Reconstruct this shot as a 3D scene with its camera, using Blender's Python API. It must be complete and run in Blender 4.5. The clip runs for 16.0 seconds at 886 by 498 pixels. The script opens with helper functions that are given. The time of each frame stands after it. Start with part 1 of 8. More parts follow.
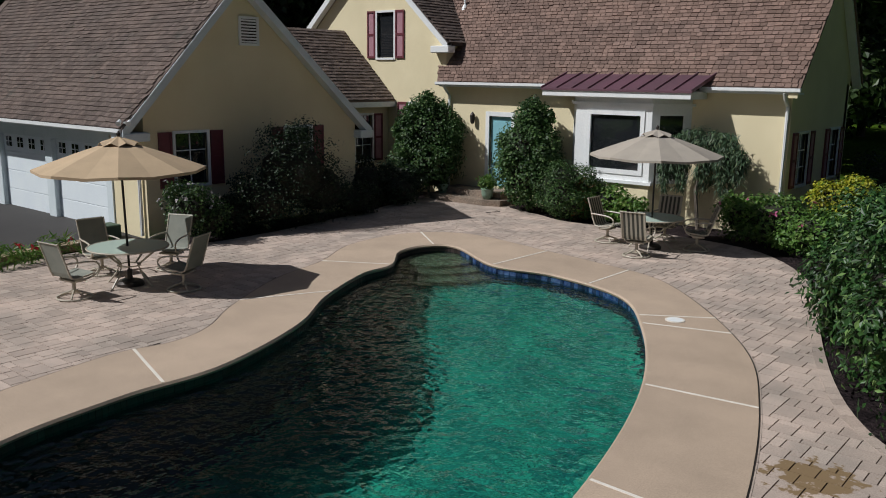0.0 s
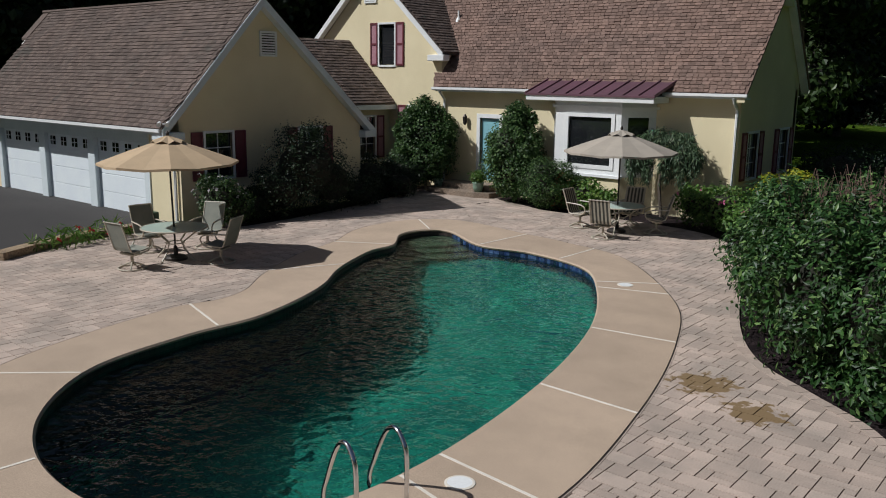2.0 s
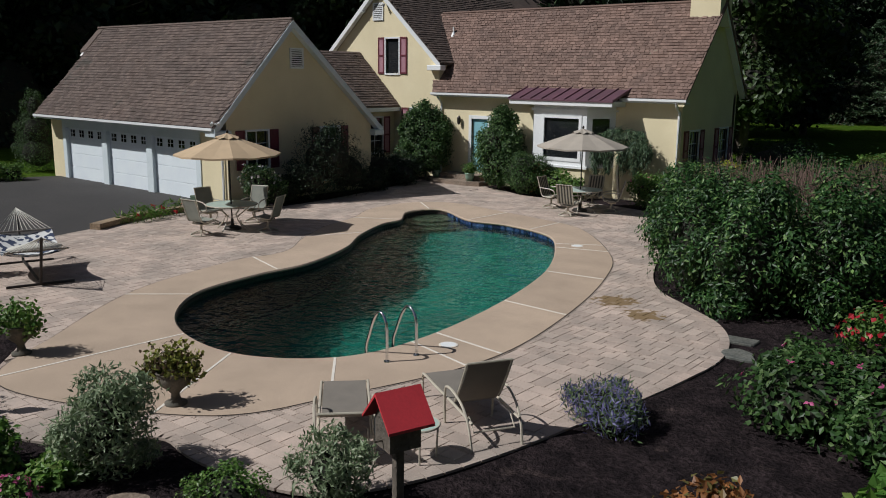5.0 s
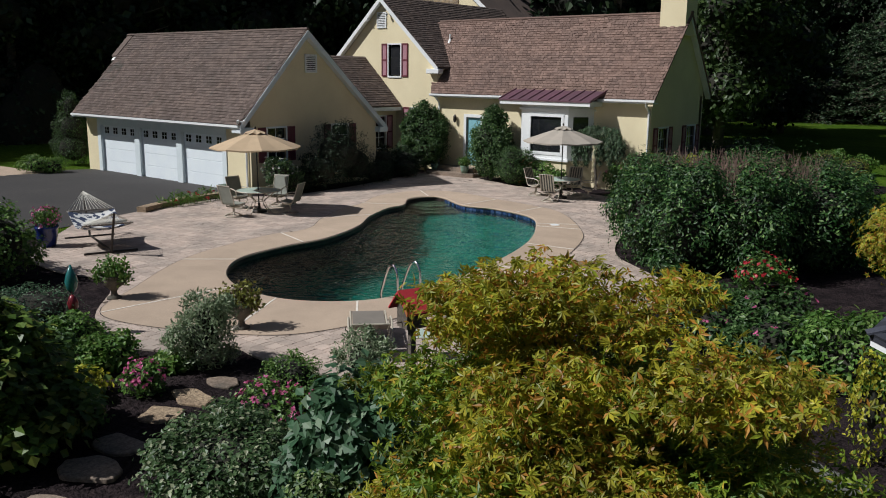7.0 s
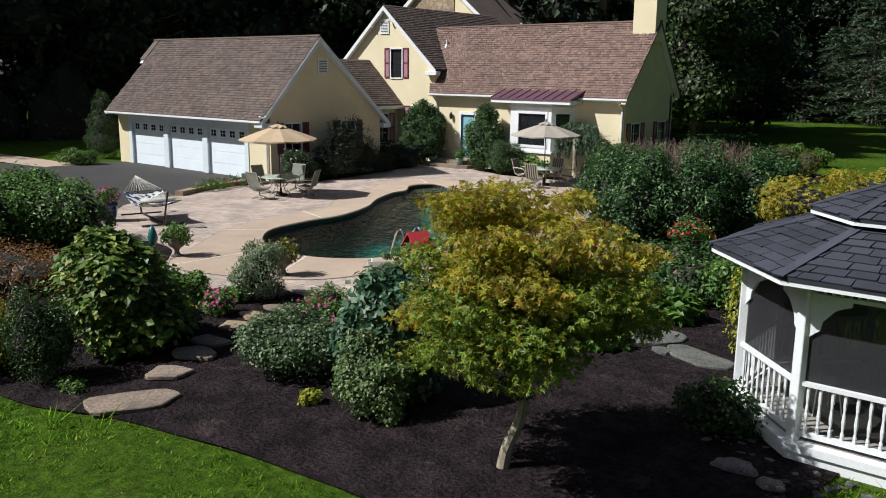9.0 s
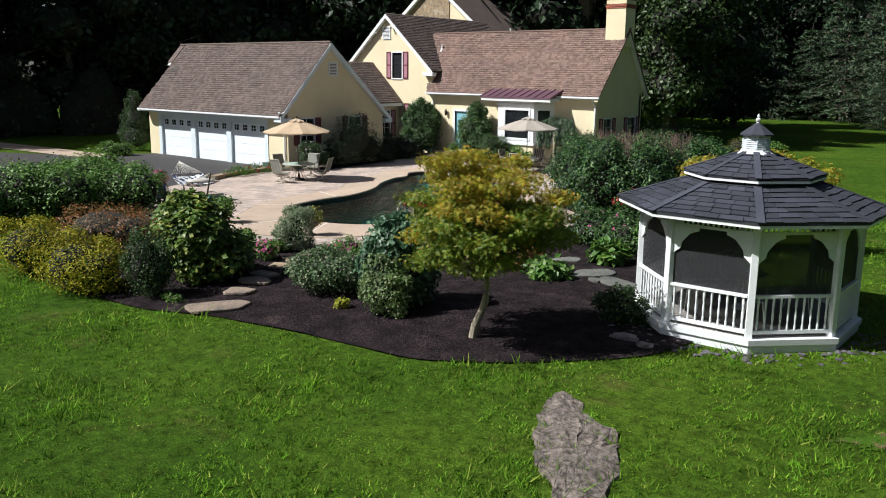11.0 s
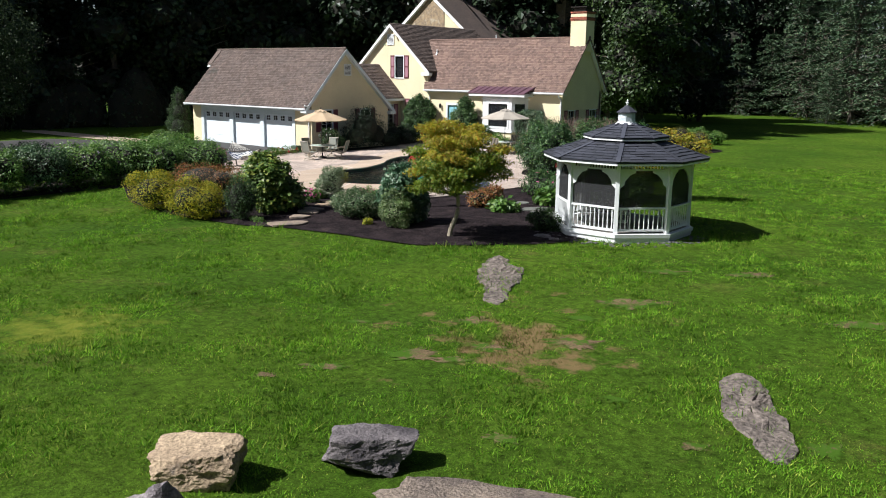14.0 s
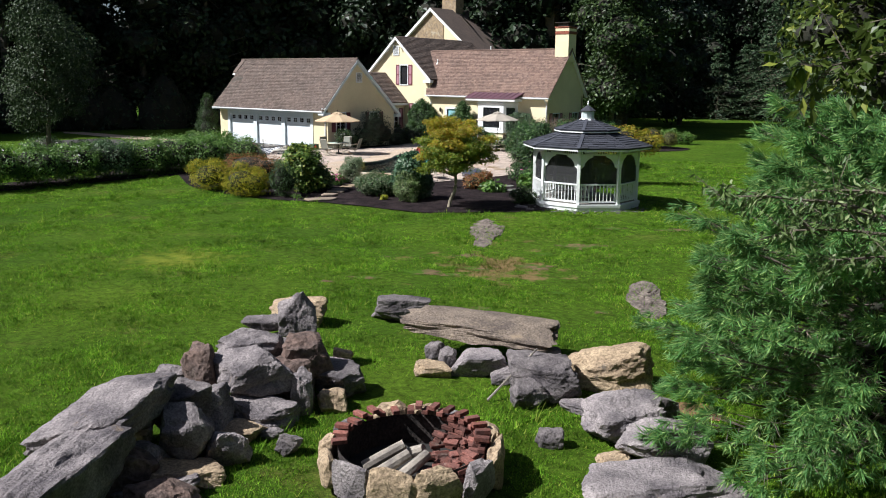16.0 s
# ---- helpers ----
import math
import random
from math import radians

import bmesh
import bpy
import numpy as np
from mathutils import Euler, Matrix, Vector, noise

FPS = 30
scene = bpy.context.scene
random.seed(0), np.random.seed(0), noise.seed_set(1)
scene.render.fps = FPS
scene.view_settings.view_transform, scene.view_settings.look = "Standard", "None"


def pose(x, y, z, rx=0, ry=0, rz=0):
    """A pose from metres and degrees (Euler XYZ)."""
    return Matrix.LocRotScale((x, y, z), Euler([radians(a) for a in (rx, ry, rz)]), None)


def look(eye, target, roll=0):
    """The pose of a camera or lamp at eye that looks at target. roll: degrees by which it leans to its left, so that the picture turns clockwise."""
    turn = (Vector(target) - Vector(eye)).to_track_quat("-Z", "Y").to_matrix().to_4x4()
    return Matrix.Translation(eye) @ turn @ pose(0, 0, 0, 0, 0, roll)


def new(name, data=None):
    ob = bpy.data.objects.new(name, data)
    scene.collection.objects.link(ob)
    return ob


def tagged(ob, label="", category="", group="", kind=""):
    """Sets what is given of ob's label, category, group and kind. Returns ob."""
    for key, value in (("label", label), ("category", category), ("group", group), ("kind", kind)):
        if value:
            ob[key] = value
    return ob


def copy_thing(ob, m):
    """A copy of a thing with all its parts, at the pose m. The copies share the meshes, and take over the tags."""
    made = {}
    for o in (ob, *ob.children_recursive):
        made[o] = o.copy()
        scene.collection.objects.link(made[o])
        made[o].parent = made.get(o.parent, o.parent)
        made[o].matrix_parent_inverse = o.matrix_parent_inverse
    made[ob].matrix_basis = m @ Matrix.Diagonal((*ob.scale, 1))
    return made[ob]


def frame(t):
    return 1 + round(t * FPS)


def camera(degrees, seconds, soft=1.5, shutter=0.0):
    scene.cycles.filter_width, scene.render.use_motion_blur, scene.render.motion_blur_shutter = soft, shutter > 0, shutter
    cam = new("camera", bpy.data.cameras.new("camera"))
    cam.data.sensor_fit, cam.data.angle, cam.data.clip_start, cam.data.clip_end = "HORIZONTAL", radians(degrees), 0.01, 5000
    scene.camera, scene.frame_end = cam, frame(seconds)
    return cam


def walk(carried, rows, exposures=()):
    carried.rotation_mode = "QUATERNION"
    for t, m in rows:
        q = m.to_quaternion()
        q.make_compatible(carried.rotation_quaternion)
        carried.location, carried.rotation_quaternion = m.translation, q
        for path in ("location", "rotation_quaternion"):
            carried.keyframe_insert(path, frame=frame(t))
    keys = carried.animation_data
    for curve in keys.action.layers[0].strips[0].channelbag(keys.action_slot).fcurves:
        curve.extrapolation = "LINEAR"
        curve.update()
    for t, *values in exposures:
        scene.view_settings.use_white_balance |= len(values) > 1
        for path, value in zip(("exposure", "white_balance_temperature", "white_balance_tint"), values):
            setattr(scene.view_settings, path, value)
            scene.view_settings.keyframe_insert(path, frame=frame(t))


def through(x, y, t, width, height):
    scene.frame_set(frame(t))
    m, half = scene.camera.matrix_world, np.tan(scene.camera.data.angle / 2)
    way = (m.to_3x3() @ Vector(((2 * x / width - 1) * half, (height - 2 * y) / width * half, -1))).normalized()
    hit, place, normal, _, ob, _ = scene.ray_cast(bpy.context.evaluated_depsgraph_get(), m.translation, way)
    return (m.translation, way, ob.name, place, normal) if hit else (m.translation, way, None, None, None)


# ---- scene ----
cam = camera(55.4, 16.0, 1.0)
PATH = [
    (0, (1.552, -1.335, 3.877), (-4.708, 6.195, 1.852), 0.7),
    (0.25, (1.793, -1.609, 3.905), (-4.465, 5.924, 1.880), 0.7),
    (0.5, (2.037, -1.885, 3.933), (-4.219, 5.649, 1.908), 0.7),
    (1, (2.544, -2.454, 3.985), (-3.709, 5.083, 1.961), 0.7),
    (1.5, (3.089, -3.050, 4.029), (-3.163, 4.488, 2.007), 0.7),
    (2, (3.650, -3.675, 4.073), (-2.600, 3.865, 2.053), 0.7),
    (2.5, (4.207, -4.342, 4.128), (-2.035, 3.204, 2.106), 0.7),
    (3, (4.774, -5.027, 4.186), (-1.462, 2.524, 2.161), 0.7),
    (3.5, (5.360, -5.706, 4.243), (-0.877, 1.844, 2.218), 0.7),
    (4, (5.959, -6.395, 4.299), (-0.282, 1.151, 2.274), 0.7),
    (4.5, (6.571, -7.108, 4.355), (0.330, 0.438, 2.328), 0.7),
    (5, (7.196, -7.842, 4.412), (0.959, -0.294, 2.383), 0.7),
    (5.5, (7.830, -8.592, 4.465), (1.598, -1.041, 2.433), 0.7),
    (6, (8.466, -9.353, 4.511), (2.239, -1.797, 2.477), 0.7),
    (6.5, (9.098, -10.120, 4.546), (2.877, -2.559, 2.511), 0.7),
    (7, (9.708, -10.881, 4.566), (3.495, -3.315, 2.532), 0.7),
    (7.5, (10.319, -11.652, 4.578), (4.113, -4.079, 2.546), 0.7),
    (8, (10.983, -12.468, 4.589), (4.784, -4.889, 2.559), 0.7),
    (8.5, (11.720, -13.341, 4.602), (5.525, -5.757, 2.575), 0.7),
    (9, (12.506, -14.259, 4.617), (6.314, -6.672, 2.591), 0.7),
    (9.5, (13.332, -15.220, 4.640), (7.145, -7.629, 2.614), 0.7),
    (10, (14.201, -16.222, 4.671), (8.019, -8.629, 2.642), 0.7),
    (10.5, (15.115, -17.274, 4.703), (8.937, -9.678, 2.670), 0.7),
    (11, (16.075, -18.380, 4.729), (9.900, -10.783, 2.693), 0.7),
    (11.5, (17.084, -19.549, 4.742), (10.910, -11.950, 2.707), 0.7),
    (12, (18.144, -20.787, 4.741), (11.967, -13.189, 2.712), 0.7),
    (12.5, (19.246, -22.068, 4.736), (13.068, -14.470, 2.710), 0.7),
    (13, (20.389, -23.381, 4.727), (14.220, -15.777, 2.696), 0.7),
    (13.5, (21.549, -24.686, 4.737), (15.383, -17.081, 2.700), 0.7),
    (14, (22.714, -25.981, 4.768), (16.544, -18.381, 2.728), 0.7),
    (14.5, (23.886, -27.348, 4.778), (17.715, -19.748, 2.735), 0.7),
    (15, (25.048, -28.781, 4.782), (18.881, -21.179, 2.736), 0.7),
    (15.5, (26.184, -30.286, 4.789), (20.025, -22.678, 2.744), 0.7),
    (15.65, (26.530, -30.730, 4.788), (20.371, -23.118, 2.755), 0.7),
    (15.8, (26.870, -31.167, 4.780), (20.709, -23.551, 2.770), 0.7),
    (15.9, (27.087, -31.452, 4.766), (20.922, -23.834, 2.781), 0.7),
    (16, (27.301, -31.735, 4.748), (21.130, -24.113, 2.793), 0.7),
]
walk(cam, [(t, look(eye, target, roll)) for t, eye, target, roll in PATH],
     [(0, -0.42), (4, -0.45), (7, -0.25), (9, 0.18), (12, 0.53), (16, 0.68)])

# ---- daylight ----
SUN_AZ, SUN_EL = radians(51.7), radians(46.0)      # the way the shadows fall, and the sun's height
ray = Vector((math.cos(SUN_AZ) * math.cos(SUN_EL), math.sin(SUN_AZ) * math.cos(SUN_EL), -math.sin(SUN_EL)))
sun = new("sun", bpy.data.lights.new("sun", "SUN"))
sun.data.energy, sun.data.angle, sun.data.color = 5.0, radians(0.53), (0.975, 0.985, 1.0)
sun.matrix_basis = Matrix.Translation((-30, -30, 40)) @ ray.to_track_quat("-Z", "Y").to_matrix().to_4x4()
world = bpy.data.worlds.new("sky")
scene.world = world
world.use_nodes = True
wt = world.node_tree
sky = wt.nodes.new("ShaderNodeTexSky")
sky.sky_type, sky.sun_disc = "NISHITA", False
sky.air_density, sky.dust_density, sky.ozone_density = 0.75, 1.5, 0.4
sky.sun_elevation, sky.sun_rotation = SUN_EL, math.atan2(-ray.x, -ray.y)
wt.nodes["Background"].inputs[1].default_value = 0.05
wt.links.new(sky.outputs[0], wt.nodes["Background"].inputs[0])


# ---- materials ----
def shader(name):
    m = bpy.data.materials.new(name)
    m.use_nodes = True
    return m, m.node_tree, m.node_tree.nodes["Principled BSDF"]


def noise_node(nt, scale, detail=4.0, rough=0.6):
    n = nt.nodes.new("ShaderNodeTexNoise")
    n.inputs["Scale"].default_value, n.inputs["Detail"].default_value, n.inputs["Roughness"].default_value = scale, detail, rough
    c = nt.nodes.new("ShaderNodeTexCoord")
    nt.links.new(c.outputs["Object"], n.inputs["Vector"])
    return n


def ramp(nt, source, lo, hi):
    r = nt.nodes.new("ShaderNodeMapRange")
    r.inputs["From Min"].default_value, r.inputs["From Max"].default_value = lo, hi
    nt.links.new(source, r.inputs["Value"])
    return r.outputs["Result"]


def blend(nt, factor, a, b, mode="MIX"):
    m = nt.nodes.new("ShaderNodeMix")
    m.data_type, m.blend_type = "RGBA", mode
    if isinstance(factor, (int, float)):
        m.inputs[0].default_value = factor
    else:
        nt.links.new(factor, m.inputs[0])
    for socket, v in ((m.inputs[6], a), (m.inputs[7], b)):
        if isinstance(v, tuple):
            socket.default_value = (*v, 1)
        else:
            nt.links.new(v, socket)
    return m.outputs[2]


def grey(nt, source, lo, hi):
    """A grey that runs from lo to hi as source runs from 0 to 1."""
    r = nt.nodes.new("ShaderNodeMapRange")
    r.inputs["To Min"].default_value, r.inputs["To Max"].default_value = lo, hi
    nt.links.new(source, r.inputs["Value"])
    return r.outputs["Result"]


def surface(name, a, b, scale=1.5, fine=40.0, rough=0.75, bump=0.2, depth=0.01, metal=0.0, each=0.0, island=0.0, stain=None, stain_at=0.62, coat=0.0, grain=0.17, spec=0.5):
    """A worn surface: two colours in large patches, a fine grain in colour and relief, each piece a little apart."""
    m, nt, p = shader(name)
    big, small = noise_node(nt, scale), noise_node(nt, fine, 6.0)
    col = blend(nt, ramp(nt, big.outputs["Fac"], 0.35, 0.65), a, b)
    col = blend(nt, 1.0, col, grey(nt, ramp(nt, small.outputs["Fac"], 0.25, 0.75), 1 - 1.6 * grain, 1 + 1.6 * grain), "MULTIPLY")
    if stain:
        spots = noise_node(nt, scale * 0.6, 7.0, 0.7)
        col = blend(nt, ramp(nt, spots.outputs["Fac"], stain_at, stain_at + 0.08), col, stain)
    if each:
        o = nt.nodes.new("ShaderNodeObjectInfo")
        col = blend(nt, 1.0, col, grey(nt, o.outputs["Random"], 1 - each, 1 + each), "MULTIPLY")
    if island:
        g = nt.nodes.new("ShaderNodeNewGeometry")
        col = blend(nt, 1.0, col, grey(nt, g.outputs["Random Per Island"], 1 - island, 1 + island), "MULTIPLY")
    nt.links.new(col, p.inputs["Base Color"])
    p.inputs["Roughness"].default_value, p.inputs["Metallic"].default_value = rough, metal
    p.inputs["Coat Weight"].default_value = coat
    p.inputs["Specular IOR Level"].default_value = spec
    if bump:
        bn = nt.nodes.new("ShaderNodeBump")
        bn.inputs["Strength"].default_value, bn.inputs["Distance"].default_value = bump, depth
        nt.links.new(small.outputs["Fac"], bn.inputs["Height"])
        nt.links.new(bn.outputs["Normal"], p.inputs["Normal"])
    return m


def leafy(name, a, b, c=None, share=0.15, rough=0.45, through=0.3, spec=0.4, patch=1.3, depth=0.4):
    """Leaves: each one between two greens, some of a third colour, letting some light through."""
    m, nt, p = shader(name)
    g = nt.nodes.new("ShaderNodeNewGeometry")
    rnd = g.outputs["Random Per Island"]
    col = blend(nt, rnd, a, b)
    if c:
        w = nt.nodes.new("ShaderNodeTexWhiteNoise")
        w.noise_dimensions = "1D"
        nt.links.new(rnd, w.inputs["W"])
        col = blend(nt, ramp(nt, w.outputs["Value"], 1 - share, 1 - share + 0.02), col, c)
    big = noise_node(nt, patch)
    col = blend(nt, 1.0, col, grey(nt, ramp(nt, big.outputs["Fac"], 0.25, 0.75), 1 - depth, 1 + depth), "MULTIPLY")
    nt.links.new(col, p.inputs["Base Color"])
    p.inputs["Roughness"].default_value, p.inputs["Specular IOR Level"].default_value = rough, spec
    t = nt.nodes.new("ShaderNodeBsdfTranslucent")
    nt.links.new(col, t.inputs["Color"])
    mix = nt.nodes.new("ShaderNodeMixShader")
    mix.inputs[0].default_value = through
    nt.links.new(p.outputs[0], mix.inputs[1])
    nt.links.new(t.outputs[0], mix.inputs[2])
    nt.links.new(mix.outputs[0], nt.nodes["Material Output"].inputs["Surface"])
    return m


STUCCO = surface("cream_stucco", (0.77, 0.675, 0.455), (0.71, 0.615, 0.405), 0.8, 60, 0.9, 0.35, 0.006, grain=0.12, spec=0.2)
WHITE = surface("white_paint", (0.80, 0.81, 0.80), (0.74, 0.76, 0.76), 2, 30, 0.45, 0.05, grain=0.05)
TRIM = surface("grey_white_trim", (0.68, 0.74, 0.76), (0.62, 0.69, 0.71), 2, 30, 0.5, 0.05, grain=0.05)
DOORWHITE = surface("garage_door_paint", (0.78, 0.84, 0.86), (0.74, 0.80, 0.84), 1.5, 30, 0.5, 0.06, grain=0.05)
SHINGLE = surface("brown_shingle", (0.215, 0.143, 0.116), (0.172, 0.119, 0.100), 0.9, 45, 0.92, 0.5, 0.01, island=0.24, each=0.24, stain=(0.12, 0.09, 0.075), stain_at=0.62, grain=0.35, spec=0.15)
SHINGLE_GREY = surface("weathered_grey_shingle", (0.148, 0.112, 0.096), (0.12, 0.095, 0.084), 0.9, 45, 0.92, 0.5, 0.01, island=0.24, each=0.24, stain=(0.09, 0.08, 0.07), stain_at=0.60, grain=0.35, spec=0.15)
SHINGLE_DARK = surface("black_shingle", (0.024, 0.026, 0.036), (0.036, 0.038, 0.050), 1.2, 50, 0.85, 0.4, 0.008, island=0.35, each=0.35)
MAROON = surface("maroon_shutter_paint", (0.16, 0.03, 0.045), (0.12, 0.025, 0.035), 3, 30, 0.5, 0.1, grain=0.05)
PURPLE = surface("plum_metal_roof", (0.20, 0.10, 0.13), (0.16, 0.09, 0.11), 1.2, 30, 0.38, 0.04, metal=0.35, grain=0.05)
AQUA = surface("aqua_door_paint", (0.25, 0.50, 0.55), (0.22, 0.46, 0.52), 2, 30, 0.4, 0.04, grain=0.05)
CONCRETE = surface("tan_concrete", (0.475, 0.362, 0.268), (0.40, 0.306, 0.226), 0.9, 70, 0.85, 0.3, 0.004, each=0.06, stain=(0.33, 0.25, 0.18), stain_at=0.66)
JOINT = surface("white_joint_filler", (0.75, 0.70, 0.62), (0.65, 0.60, 0.52), 3, 50, 0.8, 0.1, grain=0.05)
PAVER = surface("buff_paver", (0.48, 0.38, 0.318), (0.335, 0.28, 0.238), 0.9, 60, 0.88, 0.35, 0.004, each=0.12, island=0.14, stain=(0.33, 0.25, 0.18), stain_at=0.70, spec=0.25)


def damp(m, at, reach, colour, scale=4.5, edge=0.07, level=0.20):
    """A blotchy damp stain with its own middle and reach."""
    nt, p = m.node_tree, m.node_tree.nodes["Principled BSDF"]
    co, v = nt.nodes.new("ShaderNodeTexCoord"), nt.nodes.new("ShaderNodeVectorMath")
    v.operation = "DISTANCE"
    v.inputs[1].default_value = at
    nt.links.new(co.outputs["Object"], v.inputs[0])
    blot = noise_node(nt, scale, 5, 0.6)
    s = nt.nodes.new("ShaderNodeMath")
    s.operation = "SUBTRACT"
    nt.links.new(blot.outputs["Fac"], s.inputs[0])
    nt.links.new(ramp(nt, v.outputs["Value"], 0.0, reach * 2.2), s.inputs[1])
    nt.links.new(blend(nt, ramp(nt, s.outputs[0], level, level + edge), p.inputs["Base Color"].links[0].from_socket, colour), p.inputs["Base Color"])


damp(PAVER, (-0.55, 7.0, 0), 0.62, (0.22, 0.15, 0.08), 6.5, 0.05)
damp(PAVER, (0.35, 6.4, 0), 0.55, (0.22, 0.15, 0.08), 6.5, 0.05)
SAND = surface("joint_sand", (0.13, 0.10, 0.08), (0.09, 0.072, 0.056), 2, 60, 0.95, 0.3, spec=0.1)
ASPHALT = surface("asphalt", (0.044, 0.040, 0.038), (0.035, 0.032, 0.031), 0.5, 90, 0.9, 0.5, 0.006, stain=(0.06, 0.055, 0.05))
MULCH = surface("dark_mulch", (0.036, 0.026, 0.027), (0.014, 0.0105, 0.0115), 2.2, 16, 0.95, 1.0, 0.10, stain=(0.065, 0.047, 0.044), stain_at=0.60, grain=0.55, spec=0.08)
SOIL = surface("bare_earth", (0.16, 0.11, 0.062), (0.10, 0.075, 0.038), 3, 30, 0.95, 0.6, 0.03, stain=(0.045, 0.10, 0.008), stain_at=0.44, grain=0.45, spec=0.1)
TAN_STONE = surface("tan_sandstone", (0.39, 0.295, 0.195), (0.26, 0.19, 0.128), 1.8, 24, 0.92, 0.7, 0.05, stain=(0.15, 0.13, 0.11), stain_at=0.60, grain=0.42, spec=0.2)
GREY_STONE = surface("lichened_grey_boulder", (0.285, 0.25, 0.248), (0.100, 0.088, 0.094), 1.7, 30, 0.92, 0.9, 0.05, each=0.26, stain=(0.26, 0.19, 0.13), stain_at=0.63, grain=0.34, spec=0.2)
FLAG = surface("flagstone", (0.27, 0.205, 0.155), (0.18, 0.145, 0.115), 2.2, 25, 0.88, 0.5, 0.03, each=0.2, stain=(0.13, 0.115, 0.095), stain_at=0.58, grain=0.35, spec=0.2)
SLATE = surface("blue_grey_flagstone", (0.155, 0.155, 0.135), (0.095, 0.10, 0.09), 2.2, 25, 0.85, 0.4, 0.02, each=0.2, stain=(0.20, 0.19, 0.16), stain_at=0.60, grain=0.35, spec=0.2)
BRICK = surface("red_fire_brick", (0.19, 0.072, 0.056), (0.11, 0.055, 0.048), 5, 40, 0.9, 0.5, 0.01, each=0.5, stain=(0.22, 0.16, 0.135), stain_at=0.62, grain=0.4, spec=0.2)
CHIMNEY_BRICK = surface("chimney_brick", (0.34, 0.10, 0.06), (0.26, 0.09, 0.06), 5, 50, 0.9, 0.3, 0.01, island=0.3)
SOOT = surface("soot_black", (0.015, 0.014, 0.013), (0.03, 0.028, 0.025), 3, 30, 0.95, 0.4)
BARK = surface("grey_brown_bark", (0.16, 0.13, 0.10), (0.09, 0.075, 0.06), 3, 20, 0.95, 0.9, 0.03)
PALE_BARK = surface("pale_smooth_bark", (0.33, 0.28, 0.20), (0.22, 0.19, 0.14), 4, 30, 0.85, 0.4, 0.01)
STEM = surface("dry_brown_stems", (0.21, 0.135, 0.105), (0.13, 0.085, 0.07), 5, 30, 0.9, 0.4, 0.01)
# nearly black filler for the hearts of foliage, shade put into its colour
CORE_DARK = surface("near_black_core", (0.022, 0.020, 0.012), (0.012, 0.014, 0.008), 5, 30, 0.95, 0.6, 0.03)
CHROME = surface("polished_steel", (0.75, 0.76, 0.78), (0.68, 0.69, 0.71), 4, 40, 0.14, 0.0, metal=1.0, grain=0.05)
FRAME_TAN = surface("beige_powder_coated_tube", (0.50, 0.45, 0.36), (0.44, 0.40, 0.32), 3, 60, 0.45, 0.05, grain=0.05)
SLING = surface("grey_green_sling_fabric", (0.25, 0.26, 0.22), (0.20, 0.21, 0.18), 3, 200, 0.8, 0.2, 0.002, grain=0.05)
TAUPE = surface("taupe_sling_fabric", (0.21, 0.185, 0.155), (0.18, 0.16, 0.135), 3, 200, 0.8, 0.2, 0.002, grain=0.05)
CANVAS_TAN = surface("tan_umbrella_canvas", (0.52, 0.38, 0.24), (0.46, 0.34, 0.215), 2, 90, 0.85, 0.2, 0.003, grain=0.05)
CANVAS_GREY = surface("taupe_umbrella_canvas", (0.40, 0.35, 0.29), (0.35, 0.31, 0.26), 2, 90, 0.85, 0.2, 0.003, grain=0.05)
DARK_METAL = surface("dark_bronze_metal", (0.03, 0.027, 0.024), (0.05, 0.04, 0.035), 4, 60, 0.5, 0.1, metal=0.5, grain=0.05)
URN = surface("mossy_cast_urn", (0.15, 0.13, 0.10), (0.08, 0.075, 0.06), 4, 40, 0.9, 0.5, 0.01)
POT_BLUE = surface("cobalt_glazed_pot", (0.015, 0.03, 0.16), (0.01, 0.02, 0.10), 3, 20, 0.2, 0.02, coat=0.5, grain=0.05)
POT_GREEN = surface("celadon_glazed_pot", (0.22, 0.34, 0.26), (0.17, 0.27, 0.20), 3, 20, 0.3, 0.02, coat=0.4, grain=0.05)
RED = surface("red_birdhouse_roof", (0.62, 0.05, 0.06), (0.54, 0.045, 0.055), 3, 40, 0.5, 0.1, grain=0.05)
REDGLAZE = surface("red_glaze", (0.22, 0.02, 0.03), (0.16, 0.015, 0.02), 4, 30, 0.3, 0.02, coat=0.3, grain=0.05)
ROPE = surface("white_cotton_rope", (0.62, 0.60, 0.53), (0.54, 0.52, 0.46), 5, 60, 0.9, 0.2, grain=0.05)
ASHWOOD = surface("charred_driftwood", (0.34, 0.30, 0.25), (0.15, 0.13, 0.115), 4, 30, 0.9, 0.6, 0.02)
STONEWALL = surface("fieldstone_wall", (0.40, 0.29, 0.17), (0.22, 0.17, 0.12), 4.5, 14, 0.95, 0.9, 0.05, stain=(0.45, 0.38, 0.28), stain_at=0.56)
# strong mottling in the floor's colour stands in for rippled light
PLASTER = surface("ripple_mottled_pool_plaster", (0.042, 0.33, 0.205), (0.012, 0.125, 0.10), 2.2, 6, 0.8, 0.1, grain=0.62, spec=0.1, stain=(0.008, 0.075, 0.06), stain_at=0.60)
# walls coloured nearly black to deepen the shade in the pool
POOL_WALL = surface("shade_darkened_pool_wall", (0.012, 0.028, 0.030), (0.007, 0.016, 0.020), 3, 20, 0.8, 0.1, spec=0.1)
PLASTER_PALE = surface("pale_pool_plaster", (0.17, 0.14, 0.07), (0.11, 0.09, 0.045), 2, 20, 0.8, 0.1)
